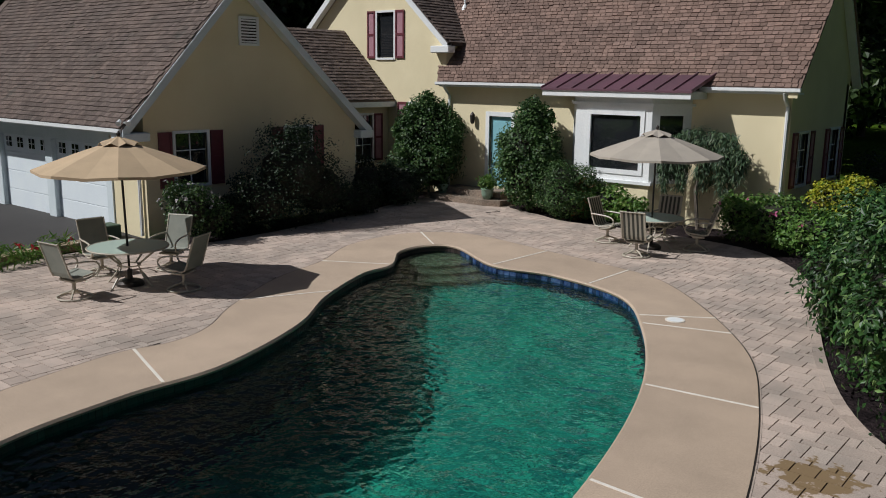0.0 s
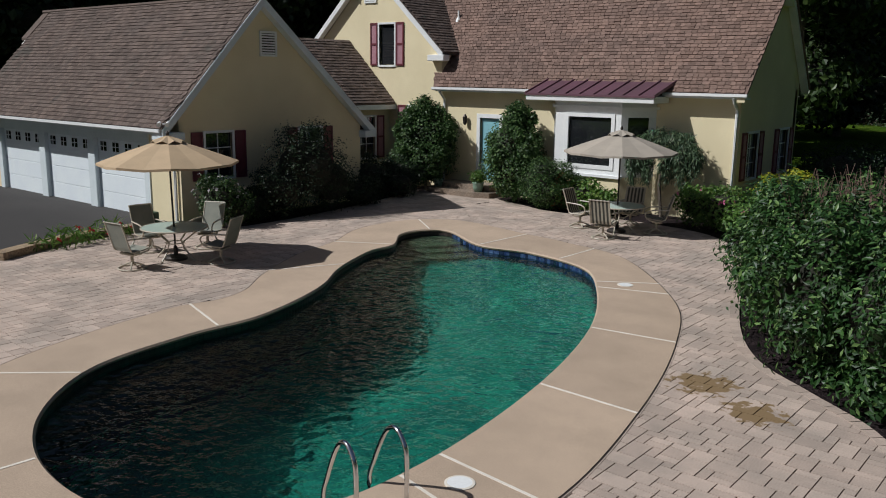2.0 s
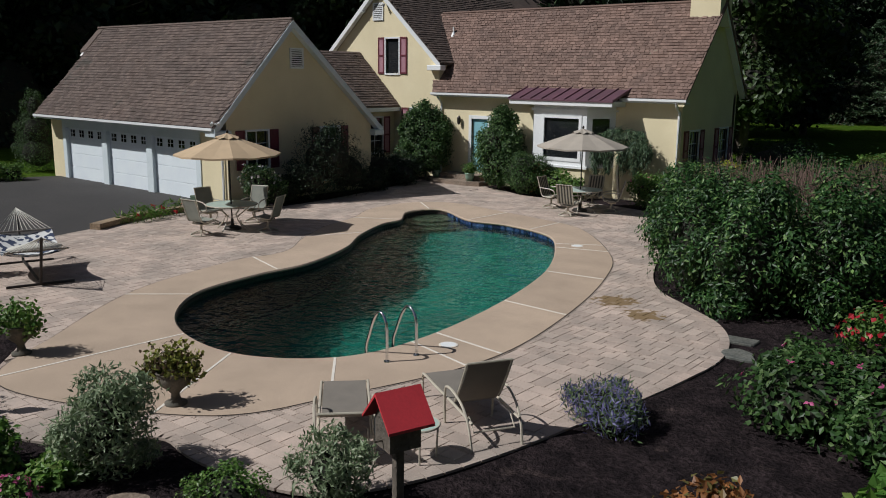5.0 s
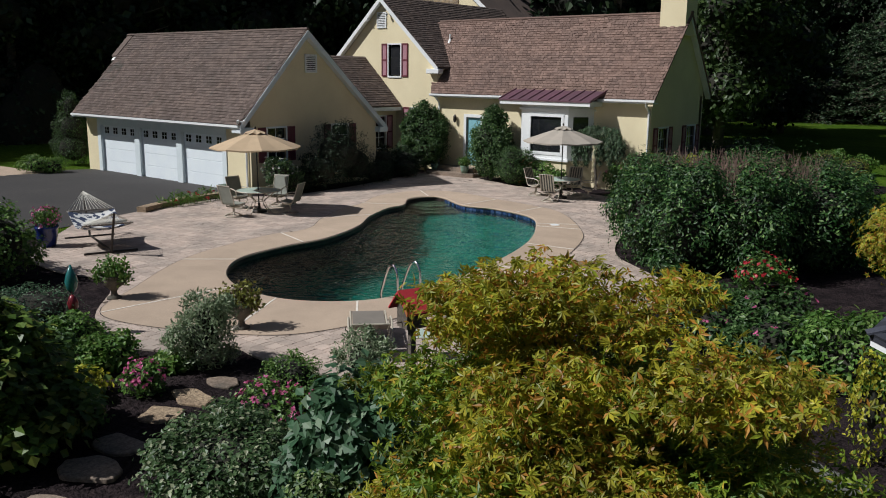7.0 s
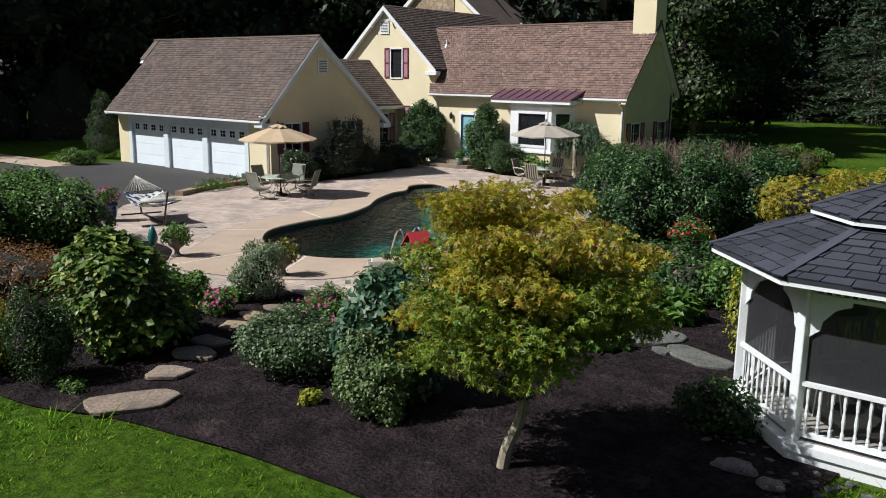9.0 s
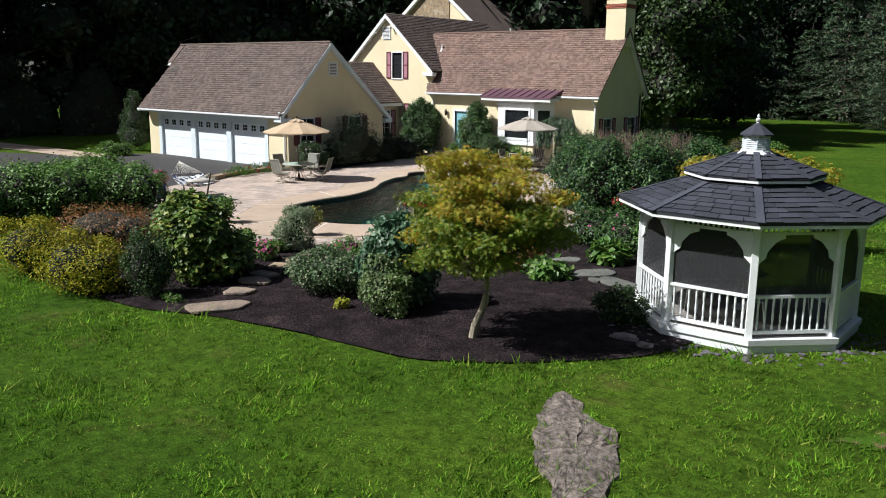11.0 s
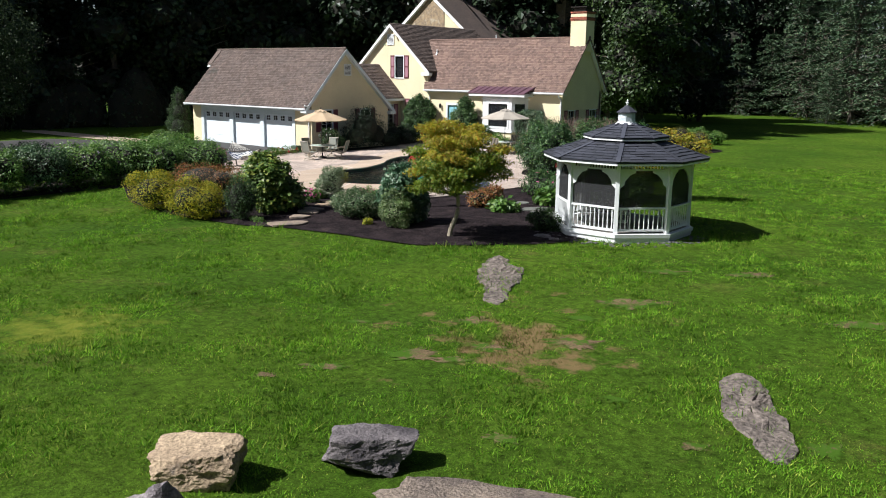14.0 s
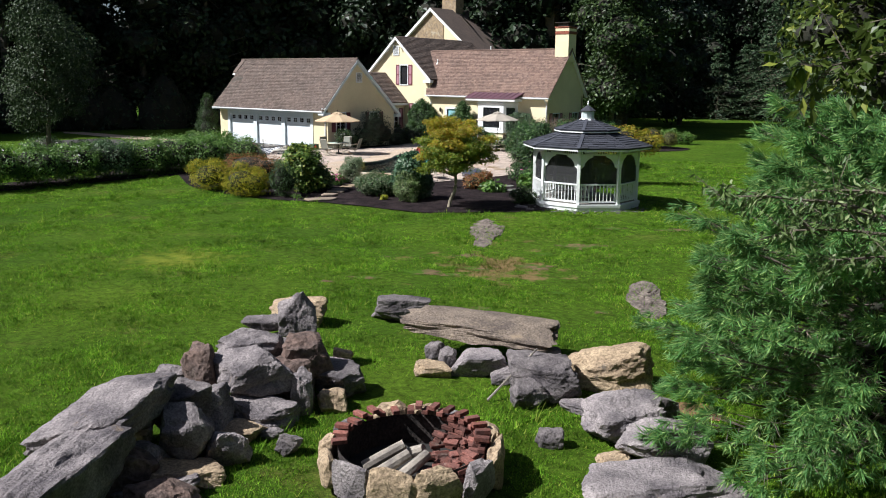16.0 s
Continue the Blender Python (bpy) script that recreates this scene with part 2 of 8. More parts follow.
TILE = surface("cobalt_waterline_tile", (0.010, 0.024, 0.085), (0.05, 0.085, 0.16), 11, 50, 0.25, 0.05, each=0.7, island=0.7)
# the waterline tile again, with the unlit side's shade in its colour
TILE_SHADED = surface("shaded_waterline_tile", (0.045, 0.032, 0.028), (0.03, 0.022, 0.02), 6, 50, 0.4, 0.05, each=0.3, island=0.3)

LEAF_DARK = leafy("dark_evergreen_leaves", (0.018, 0.045, 0.012), (0.045, 0.095, 0.022), (0.10, 0.17, 0.05), 0.12)
LEAF_HOLLY = leafy("glossy_holly_leaves", (0.020, 0.056, 0.014), (0.055, 0.118, 0.028), (0.13, 0.21, 0.07), 0.14, rough=0.48, spec=0.4)
# deep patches and pale leaves put dark gaps and highlights into the colour
LEAF_HEDGE = leafy("laurel_leaves", (0.010, 0.040, 0.009), (0.038, 0.100, 0.020), (0.13, 0.22, 0.065), 0.15, rough=0.46, through=0.2, spec=0.42, patch=1.9, depth=0.7)
LEAF_MID = leafy("mid_green_leaves", (0.045, 0.115, 0.02), (0.115, 0.225, 0.04), (0.19, 0.30, 0.075), 0.18, depth=0.5)
LEAF_VIBURNUM = leafy("viburnum_leaves", (0.045, 0.10, 0.016), (0.13, 0.21, 0.034), (0.27, 0.31, 0.06), 0.2, depth=0.6)
LEAF_BRIGHT = leafy("bright_green_leaves", (0.06, 0.15, 0.025), (0.11, 0.21, 0.035), (0.17, 0.25, 0.06), 0.2)
LEAF_YELLOW = leafy("gold_green_leaves", (0.30, 0.33, 0.028), (0.47, 0.43, 0.04), (0.14, 0.22, 0.02), 0.25, depth=0.5)
LEAF_SPIREA = leafy("golden_spirea_leaves", (0.22, 0.23, 0.018), (0.42, 0.36, 0.03), (0.10, 0.16, 0.02), 0.22, spec=0.12, depth=0.55)
# both maple greens have the crown's dark gaps painted in as deep patches
LEAF_MAPLE = leafy("yellowing_maple_leaves", (0.20, 0.26, 0.022), (0.46, 0.39, 0.038), (0.46, 0.22, 0.035), 0.2, through=0.42, patch=3.0, depth=0.75)
LEAF_MAPLE_GREEN = leafy("green_maple_leaves", (0.075, 0.16, 0.018), (0.21, 0.27, 0.026), (0.38, 0.29, 0.035), 0.14, through=0.35, patch=3.0, depth=0.75)
LEAF_RED = leafy("bronze_lace_leaves", (0.19, 0.08, 0.03), (0.33, 0.14, 0.045), (0.14, 0.13, 0.04), 0.2)
LEAF_SILVER = leafy("grey_green_leaves", (0.16, 0.23, 0.12), (0.28, 0.35, 0.20), (0.38, 0.42, 0.28), 0.15)
LEAF_BLUE = leafy("blue_green_leaves", (0.032, 0.090, 0.042), (0.085, 0.165, 0.085), (0.20, 0.28, 0.18), 0.16)
LEAF_VARIEGATED = leafy("variegated_leaves", (0.035, 0.08, 0.026), (0.09, 0.15, 0.055), (0.29, 0.32, 0.19), 0.17)
LEAF_HYDRANGEA = leafy("hydrangea_leaves", (0.03, 0.075, 0.028), (0.07, 0.13, 0.05), (0.13, 0.19, 0.09), 0.15, depth=0.5)
# two tones of one foliage: shade put into the dark, sunlight into the bright
LEAF_FOREST = leafy("shade_toned_forest_leaves", (0.009, 0.020, 0.009), (0.020, 0.039, 0.016), (0.042, 0.066, 0.03), 0.12, through=0.15, spec=0.25)
LEAF_FOREST_LIT = leafy("sun_toned_forest_leaves", (0.022, 0.044, 0.014), (0.045, 0.078, 0.022), (0.07, 0.11, 0.03), 0.15, through=0.2, spec=0.3)
LEAF_OAK = leafy("yellowing_oak_leaves", (0.050, 0.085, 0.016), (0.095, 0.135, 0.026), (0.24, 0.27, 0.05), 0.12, through=0.4)
LEAF_CHERRY = leafy("cherry_leaves", (0.055, 0.10, 0.028), (0.12, 0.175, 0.055), (0.24, 0.29, 0.14), 0.12, through=0.3, spec=0.35)
LEAF_WEEP = leafy("weeping_leaves", (0.020, 0.038, 0.016), (0.045, 0.068, 0.028), (0.06, 0.08, 0.04), 0.10, through=0.2, spec=0.15, patch=0.8, depth=0.6)
NEEDLE = leafy("blue_green_pine_needles", (0.070, 0.185, 0.055), (0.150, 0.31, 0.088), (0.28, 0.42, 0.13), 0.2, through=0.32, spec=0.3)
SPRUCE = leafy("spruce_needles", (0.034, 0.072, 0.036), (0.080, 0.130, 0.066), (0.13, 0.18, 0.09), 0.15, through=0.1)
GRASS = leafy("lawn_blades", (0.050, 0.146, 0.010), (0.172, 0.325, 0.026), (0.29, 0.36, 0.06), 0.11, rough=0.7, through=0.35, spec=0.08, patch=1.3, depth=0.85)
LEAF_LIGHT = leafy("pale_edged_small_leaves", (0.07, 0.13, 0.035), (0.15, 0.23, 0.065), (0.33, 0.38, 0.20), 0.20, depth=0.5)
LEAF_OLIVE = leafy("olive_trailing_leaves", (0.12, 0.14, 0.03), (0.26, 0.27, 0.05), (0.09, 0.06, 0.03), 0.25, depth=0.5)
PINK = leafy("pink_petals", (0.50, 0.08, 0.22), (0.62, 0.16, 0.32))
REDPETAL = leafy("red_petals", (0.45, 0.02, 0.03), (0.60, 0.04, 0.06))
LILAC = leafy("lilac_spikes", (0.12, 0.12, 0.25), (0.21, 0.19, 0.37), (0.11, 0.17, 0.07), 0.5)
WHITEPETAL = leafy("pale_petals", (0.55, 0.50, 0.52), (0.65, 0.60, 0.62))


def lawn_material():
    m, nt, p = shader("mown_lawn")
    big, mid, fine, clump = noise_node(nt, 0.12, 5), noise_node(nt, 0.55, 8, 0.75), noise_node(nt, 30, 8, 0.8), noise_node(nt, 5.5, 6, 0.75)
    col = blend(nt, ramp(nt, big.outputs["Fac"], 0.35, 0.65), (0.044, 0.100, 0.009), (0.086, 0.150, 0.014))
    col = blend(nt, ramp(nt, mid.outputs["Fac"], 0.56, 0.78), col, (0.135, 0.125, 0.035))
    # dark clumps in the ground colour act as shadow gaps between blades
    col = blend(nt, 1.0, col, grey(nt, ramp(nt, clump.outputs["Fac"], 0.3, 0.7), 0.28, 1.4), "MULTIPLY")
    col = blend(nt, 1.0, col, grey(nt, ramp(nt, fine.outputs["Fac"], 0.3, 0.7), 0.2, 1.75), "MULTIPLY")
    nt.links.new(col, p.inputs["Base Color"])
    p.inputs["Roughness"].default_value, p.inputs["Specular IOR Level"].default_value = 0.9, 0.05
    bn = nt.nodes.new("ShaderNodeBump")
    bn.inputs["Strength"].default_value, bn.inputs["Distance"].default_value = 0.8, 0.06
    nt.links.new(fine.outputs["Fac"], bn.inputs["Height"])
    nt.links.new(bn.outputs["Normal"], p.inputs["Normal"])
    return m


def water_material():
    m, nt, p = shader("pool_water")
    p.inputs["Base Color"].default_value = (0.065, 0.235, 0.27, 1)
    p.inputs["Transmission Weight"].default_value, p.inputs["IOR"].default_value, p.inputs["Roughness"].default_value = 1.0, 1.33, 0.0
    a, b = noise_node(nt, 1.9, 2, 0.5), noise_node(nt, 5.2, 2, 0.5)
    add = nt.nodes.new("ShaderNodeMath")
    add.operation = "ADD"
    nt.links.new(a.outputs["Fac"], add.inputs[0])
    nt.links.new(b.outputs["Fac"], add.inputs[1])
    bn = nt.nodes.new("ShaderNodeBump")
    bn.inputs["Strength"].default_value, bn.inputs["Distance"].default_value = 1.0, 0.055
    nt.links.new(add.outputs[0], bn.inputs["Height"])
    nt.links.new(bn.outputs["Normal"], p.inputs["Normal"])
    return m


def glass_material(name, tint, rough=0.0):
    m, nt, p = shader(name)
    p.inputs["Base Color"].default_value = (*tint, 1)
    p.inputs["Transmission Weight"].default_value, p.inputs["Roughness"].default_value, p.inputs["IOR"].default_value = 1.0, rough, 1.45
    return m


def screen_material():
    """Dark insect screen: a fine mesh that one half sees through."""
    m, nt, p = shader("dark_insect_screen")
    p.inputs["Base Color"].default_value, p.inputs["Roughness"].default_value = (0.02, 0.02, 0.022, 1), 0.7
    t = nt.nodes.new("ShaderNodeBsdfTransparent")
    mix = nt.nodes.new("ShaderNodeMixShader")
    mix.inputs[0].default_value = 0.72
    nt.links.new(t.outputs[0], mix.inputs[1])
    nt.links.new(p.outputs[0], mix.inputs[2])
    nt.links.new(mix.outputs[0], nt.nodes["Material Output"].inputs["Surface"])
    return m


LAWN, WATER, SCREEN = lawn_material(), water_material(), screen_material()
PANE = surface("dark_window_glass", (0.012, 0.014, 0.016), (0.02, 0.022, 0.025), 1, 5, 0.04, 0.0, coat=1.0, grain=0.05)
TABLE_GLASS = glass_material("frosted_table_glass", (0.52, 0.64, 0.56), 0.4)
TABLE_GLASS.node_tree.nodes["Principled BSDF"].inputs["Transmission Weight"].default_value = 0.25


# ---- building helpers ----
def thing(name, at, label="", category="", group="", kind="", rz=0.0):
    ob = new(name)
    ob.empty_display_size = 0.2
    ob.matrix_basis = pose(*at, 0, 0, rz)
    return tagged(ob, label, category, group, kind)


def hang(ob, parent, local):
    """Puts ob under parent. A part whose numbers are the place's own keeps its place."""
    if parent is not None:
        ob.parent = parent
        if not local and parent.parent is None:
            ob.matrix_parent_inverse = parent.matrix_basis.inverted()
    return ob


def part(name, bm, material, parent=None, label="", local=False, smooth=False):
    """Links a bmesh as one mesh object under a thing; its numbers are the place's own unless local."""
    me = bpy.data.meshes.new(name)
    bm.to_mesh(me)
    bm.free()
    if smooth:
        me.polygons.foreach_set("use_smooth", [True] * len(me.polygons))
    me.materials.append(material)
    ob = hang(new(name, me), parent, local)
    if label:
        ob["label"] = label
    return ob


def np_part(name, verts, faces, material, parent=None, label="", local=False, kind=""):
    me = bpy.data.meshes.new(name)
    me.vertices.add(len(verts))
    me.vertices.foreach_set("co", np.ascontiguousarray(verts, dtype=np.float32).ravel())
    n, k = faces.shape
    me.loops.add(n * k)
    me.loops.foreach_set("vertex_index", np.ascontiguousarray(faces, dtype=np.int32).ravel())
    me.polygons.add(n)
    me.polygons.foreach_set("loop_start", np.arange(0, n * k, k, dtype=np.int32))
    me.update(calc_edges=True)
    me.shade_flat()
    me.materials.append(material)
    ob = hang(new(name, me), parent, local)
    return tagged(ob, label, "", "", kind)


def box(bm, x0, x1, y0, y1, z0, z1, bevel=0.0, m=None):
    r = bmesh.ops.create_cube(bm, size=1.0)
    vs = r["verts"]
    for v in vs:
        v.co = Vector((x0 + (v.co.x + 0.5) * (x1 - x0), y0 + (v.co.y + 0.5) * (y1 - y0), z0 + (v.co.z + 0.5) * (z1 - z0)))
    if bevel:
        es = list({e for v in vs for e in v.link_edges})
        g = bmesh.ops.bevel(bm, geom=es, offset=bevel, segments=1, affect="EDGES")
        vs = list({v for f in g["faces"] for v in f.verts} | {v for v in vs if v.is_valid})
    if m is not None:
        bmesh.ops.transform(bm, matrix=m, verts=[v for v in vs if v.is_valid])
    return bm


def slab(bm, poly, z0, z1):
    """A prism over a convex or concave outline."""
    lo = [bm.verts.new((*p[:2], z0)) for p in poly]
    hi = [bm.verts.new((*p[:2], z1)) for p in poly]
    n = len(poly)
    bm.faces.new(hi)
    bm.faces.new(lo[::-1])
    for i in range(n):
        bm.faces.new((lo[i], lo[(i + 1) % n], hi[(i + 1) % n], hi[i]))
    bmesh.ops.recalc_face_normals(bm, faces=bm.faces)
    return bm


def extrude(bm, outline, offset):
    """A prism from a 3D outline along a vector."""
    a = [bm.verts.new(p) for p in outline]
    b = [bm.verts.new(Vector(p) + Vector(offset)) for p in outline]
    n = len(a)
    bm.faces.new(a)
    bm.faces.new(b[::-1])
    for i in range(n):
        bm.faces.new((a[i], b[i], b[(i + 1) % n], a[(i + 1) % n]))
    bmesh.ops.recalc_face_normals(bm, faces=bm.faces)
    return bm


def tube(bm, points, radius, sides=8, taper=None, cap=True):
    pts = [Vector(p) for p in points]
    rings, up = [], Vector((0, 0, 1))
    for i, p in enumerate(pts):
        d = (pts[min(i + 1, len(pts) - 1)] - pts[max(i - 1, 0)]).normalized()
        side = d.cross(up)
        if side.length < 0.05:
            side = d.cross(Vector((1, 0, 0)))
        side.normalize()
        other = side.cross(d).normalized()
        r = radius if taper is None else radius + (taper - radius) * i / (len(pts) - 1)
        rings.append([bm.verts.new(p + (side * math.cos(a) + other * math.sin(a)) * r) for a in [2 * math.pi * k / sides for k in range(sides)]])
    for a, b in zip(rings, rings[1:]):
        for k in range(sides):
            bm.faces.new((a[k], a[(k + 1) % sides], b[(k + 1) % sides], b[k]))
    if cap:
        bm.faces.new(rings[0][::-1])
        bm.faces.new(rings[-1])
    return bm


def lathe(bm, profile, sides=20, at=(0, 0, 0)):
    """Turns (radius, height) pairs round the upright axis."""
    rings = [[bm.verts.new((at[0] + r * math.cos(2 * math.pi * k / sides), at[1] + r * math.sin(2 * math.pi * k / sides), at[2] + z)) for k in range(sides)] for r, z in profile]
    for a, b in zip(rings, rings[1:]):
        for k in range(sides):
            bm.faces.new((a[k], a[(k + 1) % sides], b[(k + 1) % sides], b[k]))
    bm.faces.new(rings[0][::-1])
    bm.faces.new(rings[-1])
    return bm


def spline(points, per=8, closed=True):
    """A smooth line through control points."""
    out, n = [], len(points)
    for i in range(n if closed else n - 1):
        if closed:
            p = [Vector(points[(i + k) % n]) for k in (-1, 0, 1, 2)]
        else:
            p = [Vector(points[min(max(i + k, 0), n - 1)]) for k in (-1, 0, 1, 2)]
        for k in range(per):
            t = k / per
            out.append(0.5 * (2 * p[1] + (p[2] - p[0]) * t + (2 * p[0] - 5 * p[1] + 4 * p[2] - p[3]) * t * t + (3 * p[1] - p[0] - 3 * p[2] + p[3]) * t ** 3))
    if not closed:
        out.append(Vector(points[-1]))
    return out


def inside(poly, x, y):
    """Which of the points lie inside an outline."""
    x, y = np.asarray(x), np.asarray(y)
    hit = np.zeros(x.shape, bool)
    n = len(poly)
    for i in range(n):
        (xa, ya), (xb, yb) = poly[i][:2], poly[(i + 1) % n][:2]
        if ya == yb:
            continue
        hit ^= ((ya > y) != (yb > y)) & (x < (xb - xa) * (y - ya) / (yb - ya) + xa)
    return hit


def fill(outer, holes=()):
    """A flat sheet inside an outline, with holes."""
    bm = bmesh.new()
    edges = []
    for loop in (outer, *holes):
        vs = [bm.verts.new((p[0], p[1], p[2] if len(p) > 2 else 0.0)) for p in loop]
        edges += [bm.edges.new((vs[i], vs[(i + 1) % len(vs)])) for i in range(len(vs))]
    bmesh.ops.triangle_fill(bm, use_beauty=True, use_dissolve=False, edges=edges)
    for f in bm.faces:
        if f.normal.z < 0:
            f.normal_flip()
    return bm


CUBE_FACES = ((0, 3, 2, 1), (4, 5, 6, 7), (0, 1, 5, 4), (1, 2, 6, 5), (2, 3, 7, 6), (3, 0, 4, 7))


def pieces(name, solids, material, parent, limit=300, stuff_name="far_pieces", near=None):
    """Eight-cornered solids as parts of their own up to the limit; the rest joined into one part."""
    if near is not None:
        solids = sorted(solids, key=lambda s: (sum(c[0] for c in s) / 8 - near[0]) ** 2 + (sum(c[1] for c in s) / 8 - near[1]) ** 2)
    for s in solids[:limit]:
        me = bpy.data.meshes.new(name)
        me.from_pydata([tuple(c) for c in s], [], CUBE_FACES)
        me.materials.append(material)
        hang(new(name, me), parent, False)
    rest = solids[limit:]
    if rest:
        v = np.array([[tuple(c) for c in s] for s in rest]).reshape(-1, 3)
        f = (np.array(CUBE_FACES)[None] + 8 * np.arange(len(rest))[:, None, None]).reshape(-1, 4)
        np_part(stuff_name, v, f, material, parent, kind="stuff")


# ---- foliage helpers ----
RNG = np.random.default_rng(7)


def unit(v):
    return v / np.maximum(np.linalg.norm(v, axis=1, keepdims=True), 1e-6)


def leaf_quads(p, n, length, width, rng, droop=0.0, along=None):
    """One folded rhombic leaf at each place p with the normal n."""
    k = len(p)
    t = rng.normal(size=(k, 3)) if along is None else along + 0.35 * rng.normal(size=(k, 3))
    t[:, 2] -= droop
    t = unit(t - (t * n).sum(1, keepdims=True) * n)
    s = np.cross(n, t)
    ln = length * rng.uniform(0.65, 1.25, (k, 1))
    wd = width * rng.uniform(0.7, 1.2, (k, 1))
    mid = p + t * ln * 0.45
    v = np.stack([p, mid + s * wd + n * wd * 0.25, p + t * ln, mid - s * wd + n * wd * 0.25], 1).reshape(-1, 3)
    return v, np.arange(4 * k).reshape(k, 4)


def lobed(p, n, length, rng):
    """Maple-like leaves: three narrow lobes from one stalk."""
    k = len(p)
    t = unit(rng.normal(size=(k, 3)) - 0.4 * np.array([0, 0, 1]))
    t = unit(t - (t * n).sum(1, keepdims=True) * n)
    s = np.cross(n, t)
    out = []
    ln = length * rng.uniform(0.65, 1.25, (k, 1))
    for a, f in ((0, 1.0), (0.75, 0.85), (-0.75, 0.85), (1.6, 0.5), (-1.6, 0.5)):
        d = t * math.cos(a) + s * math.sin(a)
        e = -t * math.sin(a) + s * math.cos(a)
        out.append(np.stack([p, p + d * ln * 0.5 * f + e * ln * 0.13, p + d * ln * f - n * ln * 0.12, p + d * ln * 0.5 * f - e * ln * 0.13], 1))
    v = np.concatenate(out, 1).reshape(-1, 3)
    return v, np.arange(len(v)).reshape(-1, 4)


def shell_points(blobs, count, rng, deep=0.25, lump=0.18, floor=None):
    """Places in the outer layer of lumpy blobs (x, y, z, rx, ry, rz), and their outward normals."""
    w = np.array([(b[3] * b[4] + b[3] * b[5] + b[4] * b[5]) for b in blobs])
    pick = rng.choice(len(blobs), int(count * 1.6), p=w / w.sum())
    b = np.array(blobs)[pick]
    u = unit(rng.normal(size=(len(b), 3)))
    ph = u * 3.1 + b[:, :3] * 1.7
    lumps = np.sin(ph[:, 0] * 1.9 + 1) * np.sin(ph[:, 1] * 2.3 + 2) * np.sin(ph[:, 2] * 2.1) + 0.6 * np.sin(ph[:, 0] * 4.7) * np.sin(ph[:, 1] * 5.3 + 1) * np.sin(ph[:, 2] * 4.1 + 2)
    r = (1 - deep * rng.random(len(b)) ** 1.6) * (1 + lump * lumps)
    p = b[:, :3] + u * b[:, 3:] * r[:, None]
    keep = np.ones(len(p), bool)
    for i, o in enumerate(blobs):
        d = np.linalg.norm((p - np.array(o[:3])) / np.array(o[3:]), axis=1)
        keep &= (d > 0.72) | (pick == i)
    if floor is not None:
        keep &= p[:, 2] > floor
    p, n = p[keep][:count], unit(u[keep] / b[keep][:, 3:])[:count]
    return p, n


# lumpy solids added inside foliage to stop light and give dark gaps
def core(bm, blobs, scale=0.75, floor=None):
    for x, y, z, rx, ry, rz in blobs:
        g = bmesh.ops.create_icosphere(bm, subdivisions=2, radius=1.0)
        for v in g["verts"]:
            k = scale * (1 + 0.10 * noise.noise(v.co * 2.5 + Vector((x, y, z))))
            v.co = Vector((x + v.co.x * rx * k, y + v.co.y * ry * k, z + v.co.z * rz * k))
            if floor is not None and v.co.z < floor:
                v.co.z = floor
    return bm


def shrub(name, at, blobs, material, count, leaf=(0.07, 0.022), label="", category="shrub", group="", droop=0.2, deep=0.42, lump=0.27, seed=1, inner=0.64, kind="", lobes=False, flowers=None, up=0.5, knob=8, jitter=0.55):
    """A bush: a dark solid core, a coat of single leaves and, where it has them, flowers. Blobs are round the foot."""
    rng = np.random.default_rng(seed)
    ob = thing(name, at, label, category, group, kind)
    knobs = []
    for b in blobs:
        for k in range(knob):
            u = rng.normal(size=3)
            u /= np.linalg.norm(u)
            u[2] = abs(u[2]) if k % 3 else u[2]
            s = rng.uniform(0.22, 0.42)
            knobs.append((b[0] + 0.88 * u[0] * b[3], b[1] + 0.88 * u[1] * b[4], b[2] + 0.88 * u[2] * b[5], s * b[3], s * b[4], s * b[5]))
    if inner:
        part("twig_mass", core(bmesh.new(), blobs, inner, 0.02), CORE_DARK, ob, local=True)
    p, n = shell_points(blobs + knobs, count, rng, deep, lump, 0.03)
    n = unit(n + up * np.array([0, 0, 1]) + jitter * rng.normal(size=n.shape))
    v, f = lobed(p, n, leaf[0], rng) if lobes else leaf_quads(p, n, leaf[0], leaf[1], rng, droop)
    np_part("foliage", v, f, material, ob, local=True)
    if flowers:
        fm, fc, fs = flowers
        p, n = shell_points(blobs, fc, rng, 0.05, lump, blobs[0][2])
        p = p + n * 0.03
        vs, fs_ = [], []
        for a in range(5):
            d = unit(rng.normal(size=n.shape))
            q, g = leaf_quads(p, unit(n + 0.5 * d), fs, fs * 0.4, rng)
            fs_.append(g + sum(len(x) for x in vs))
            vs.append(q)
        np_part("blossom", np.concatenate(vs), np.concatenate(fs_), fm, ob, local=True)
    return ob


# ---- ground, pool and paving ----
POOL_IN = [(-10.2, 11.1), (-10.98, 12.2), (-11.0, 13.15), (-10.35, 13.5), (-8.62, 12.56), (-7.2, 12.67), (-5.4, 12.08), (-4.15, 10.5), (-3.0, 8.24), (-2.2, 5.48), (-1.82, 2.7),
           (-2.1, 1.0), (-3.3, 0.0), (-4.8, -0.05), (-6.2, 0.58), (-7.3, 1.85), (-7.63, 3.6), (-7.66, 5.1), (-8.35, 7.0), (-9.3, 8.45), (-10.05, 10.1)]
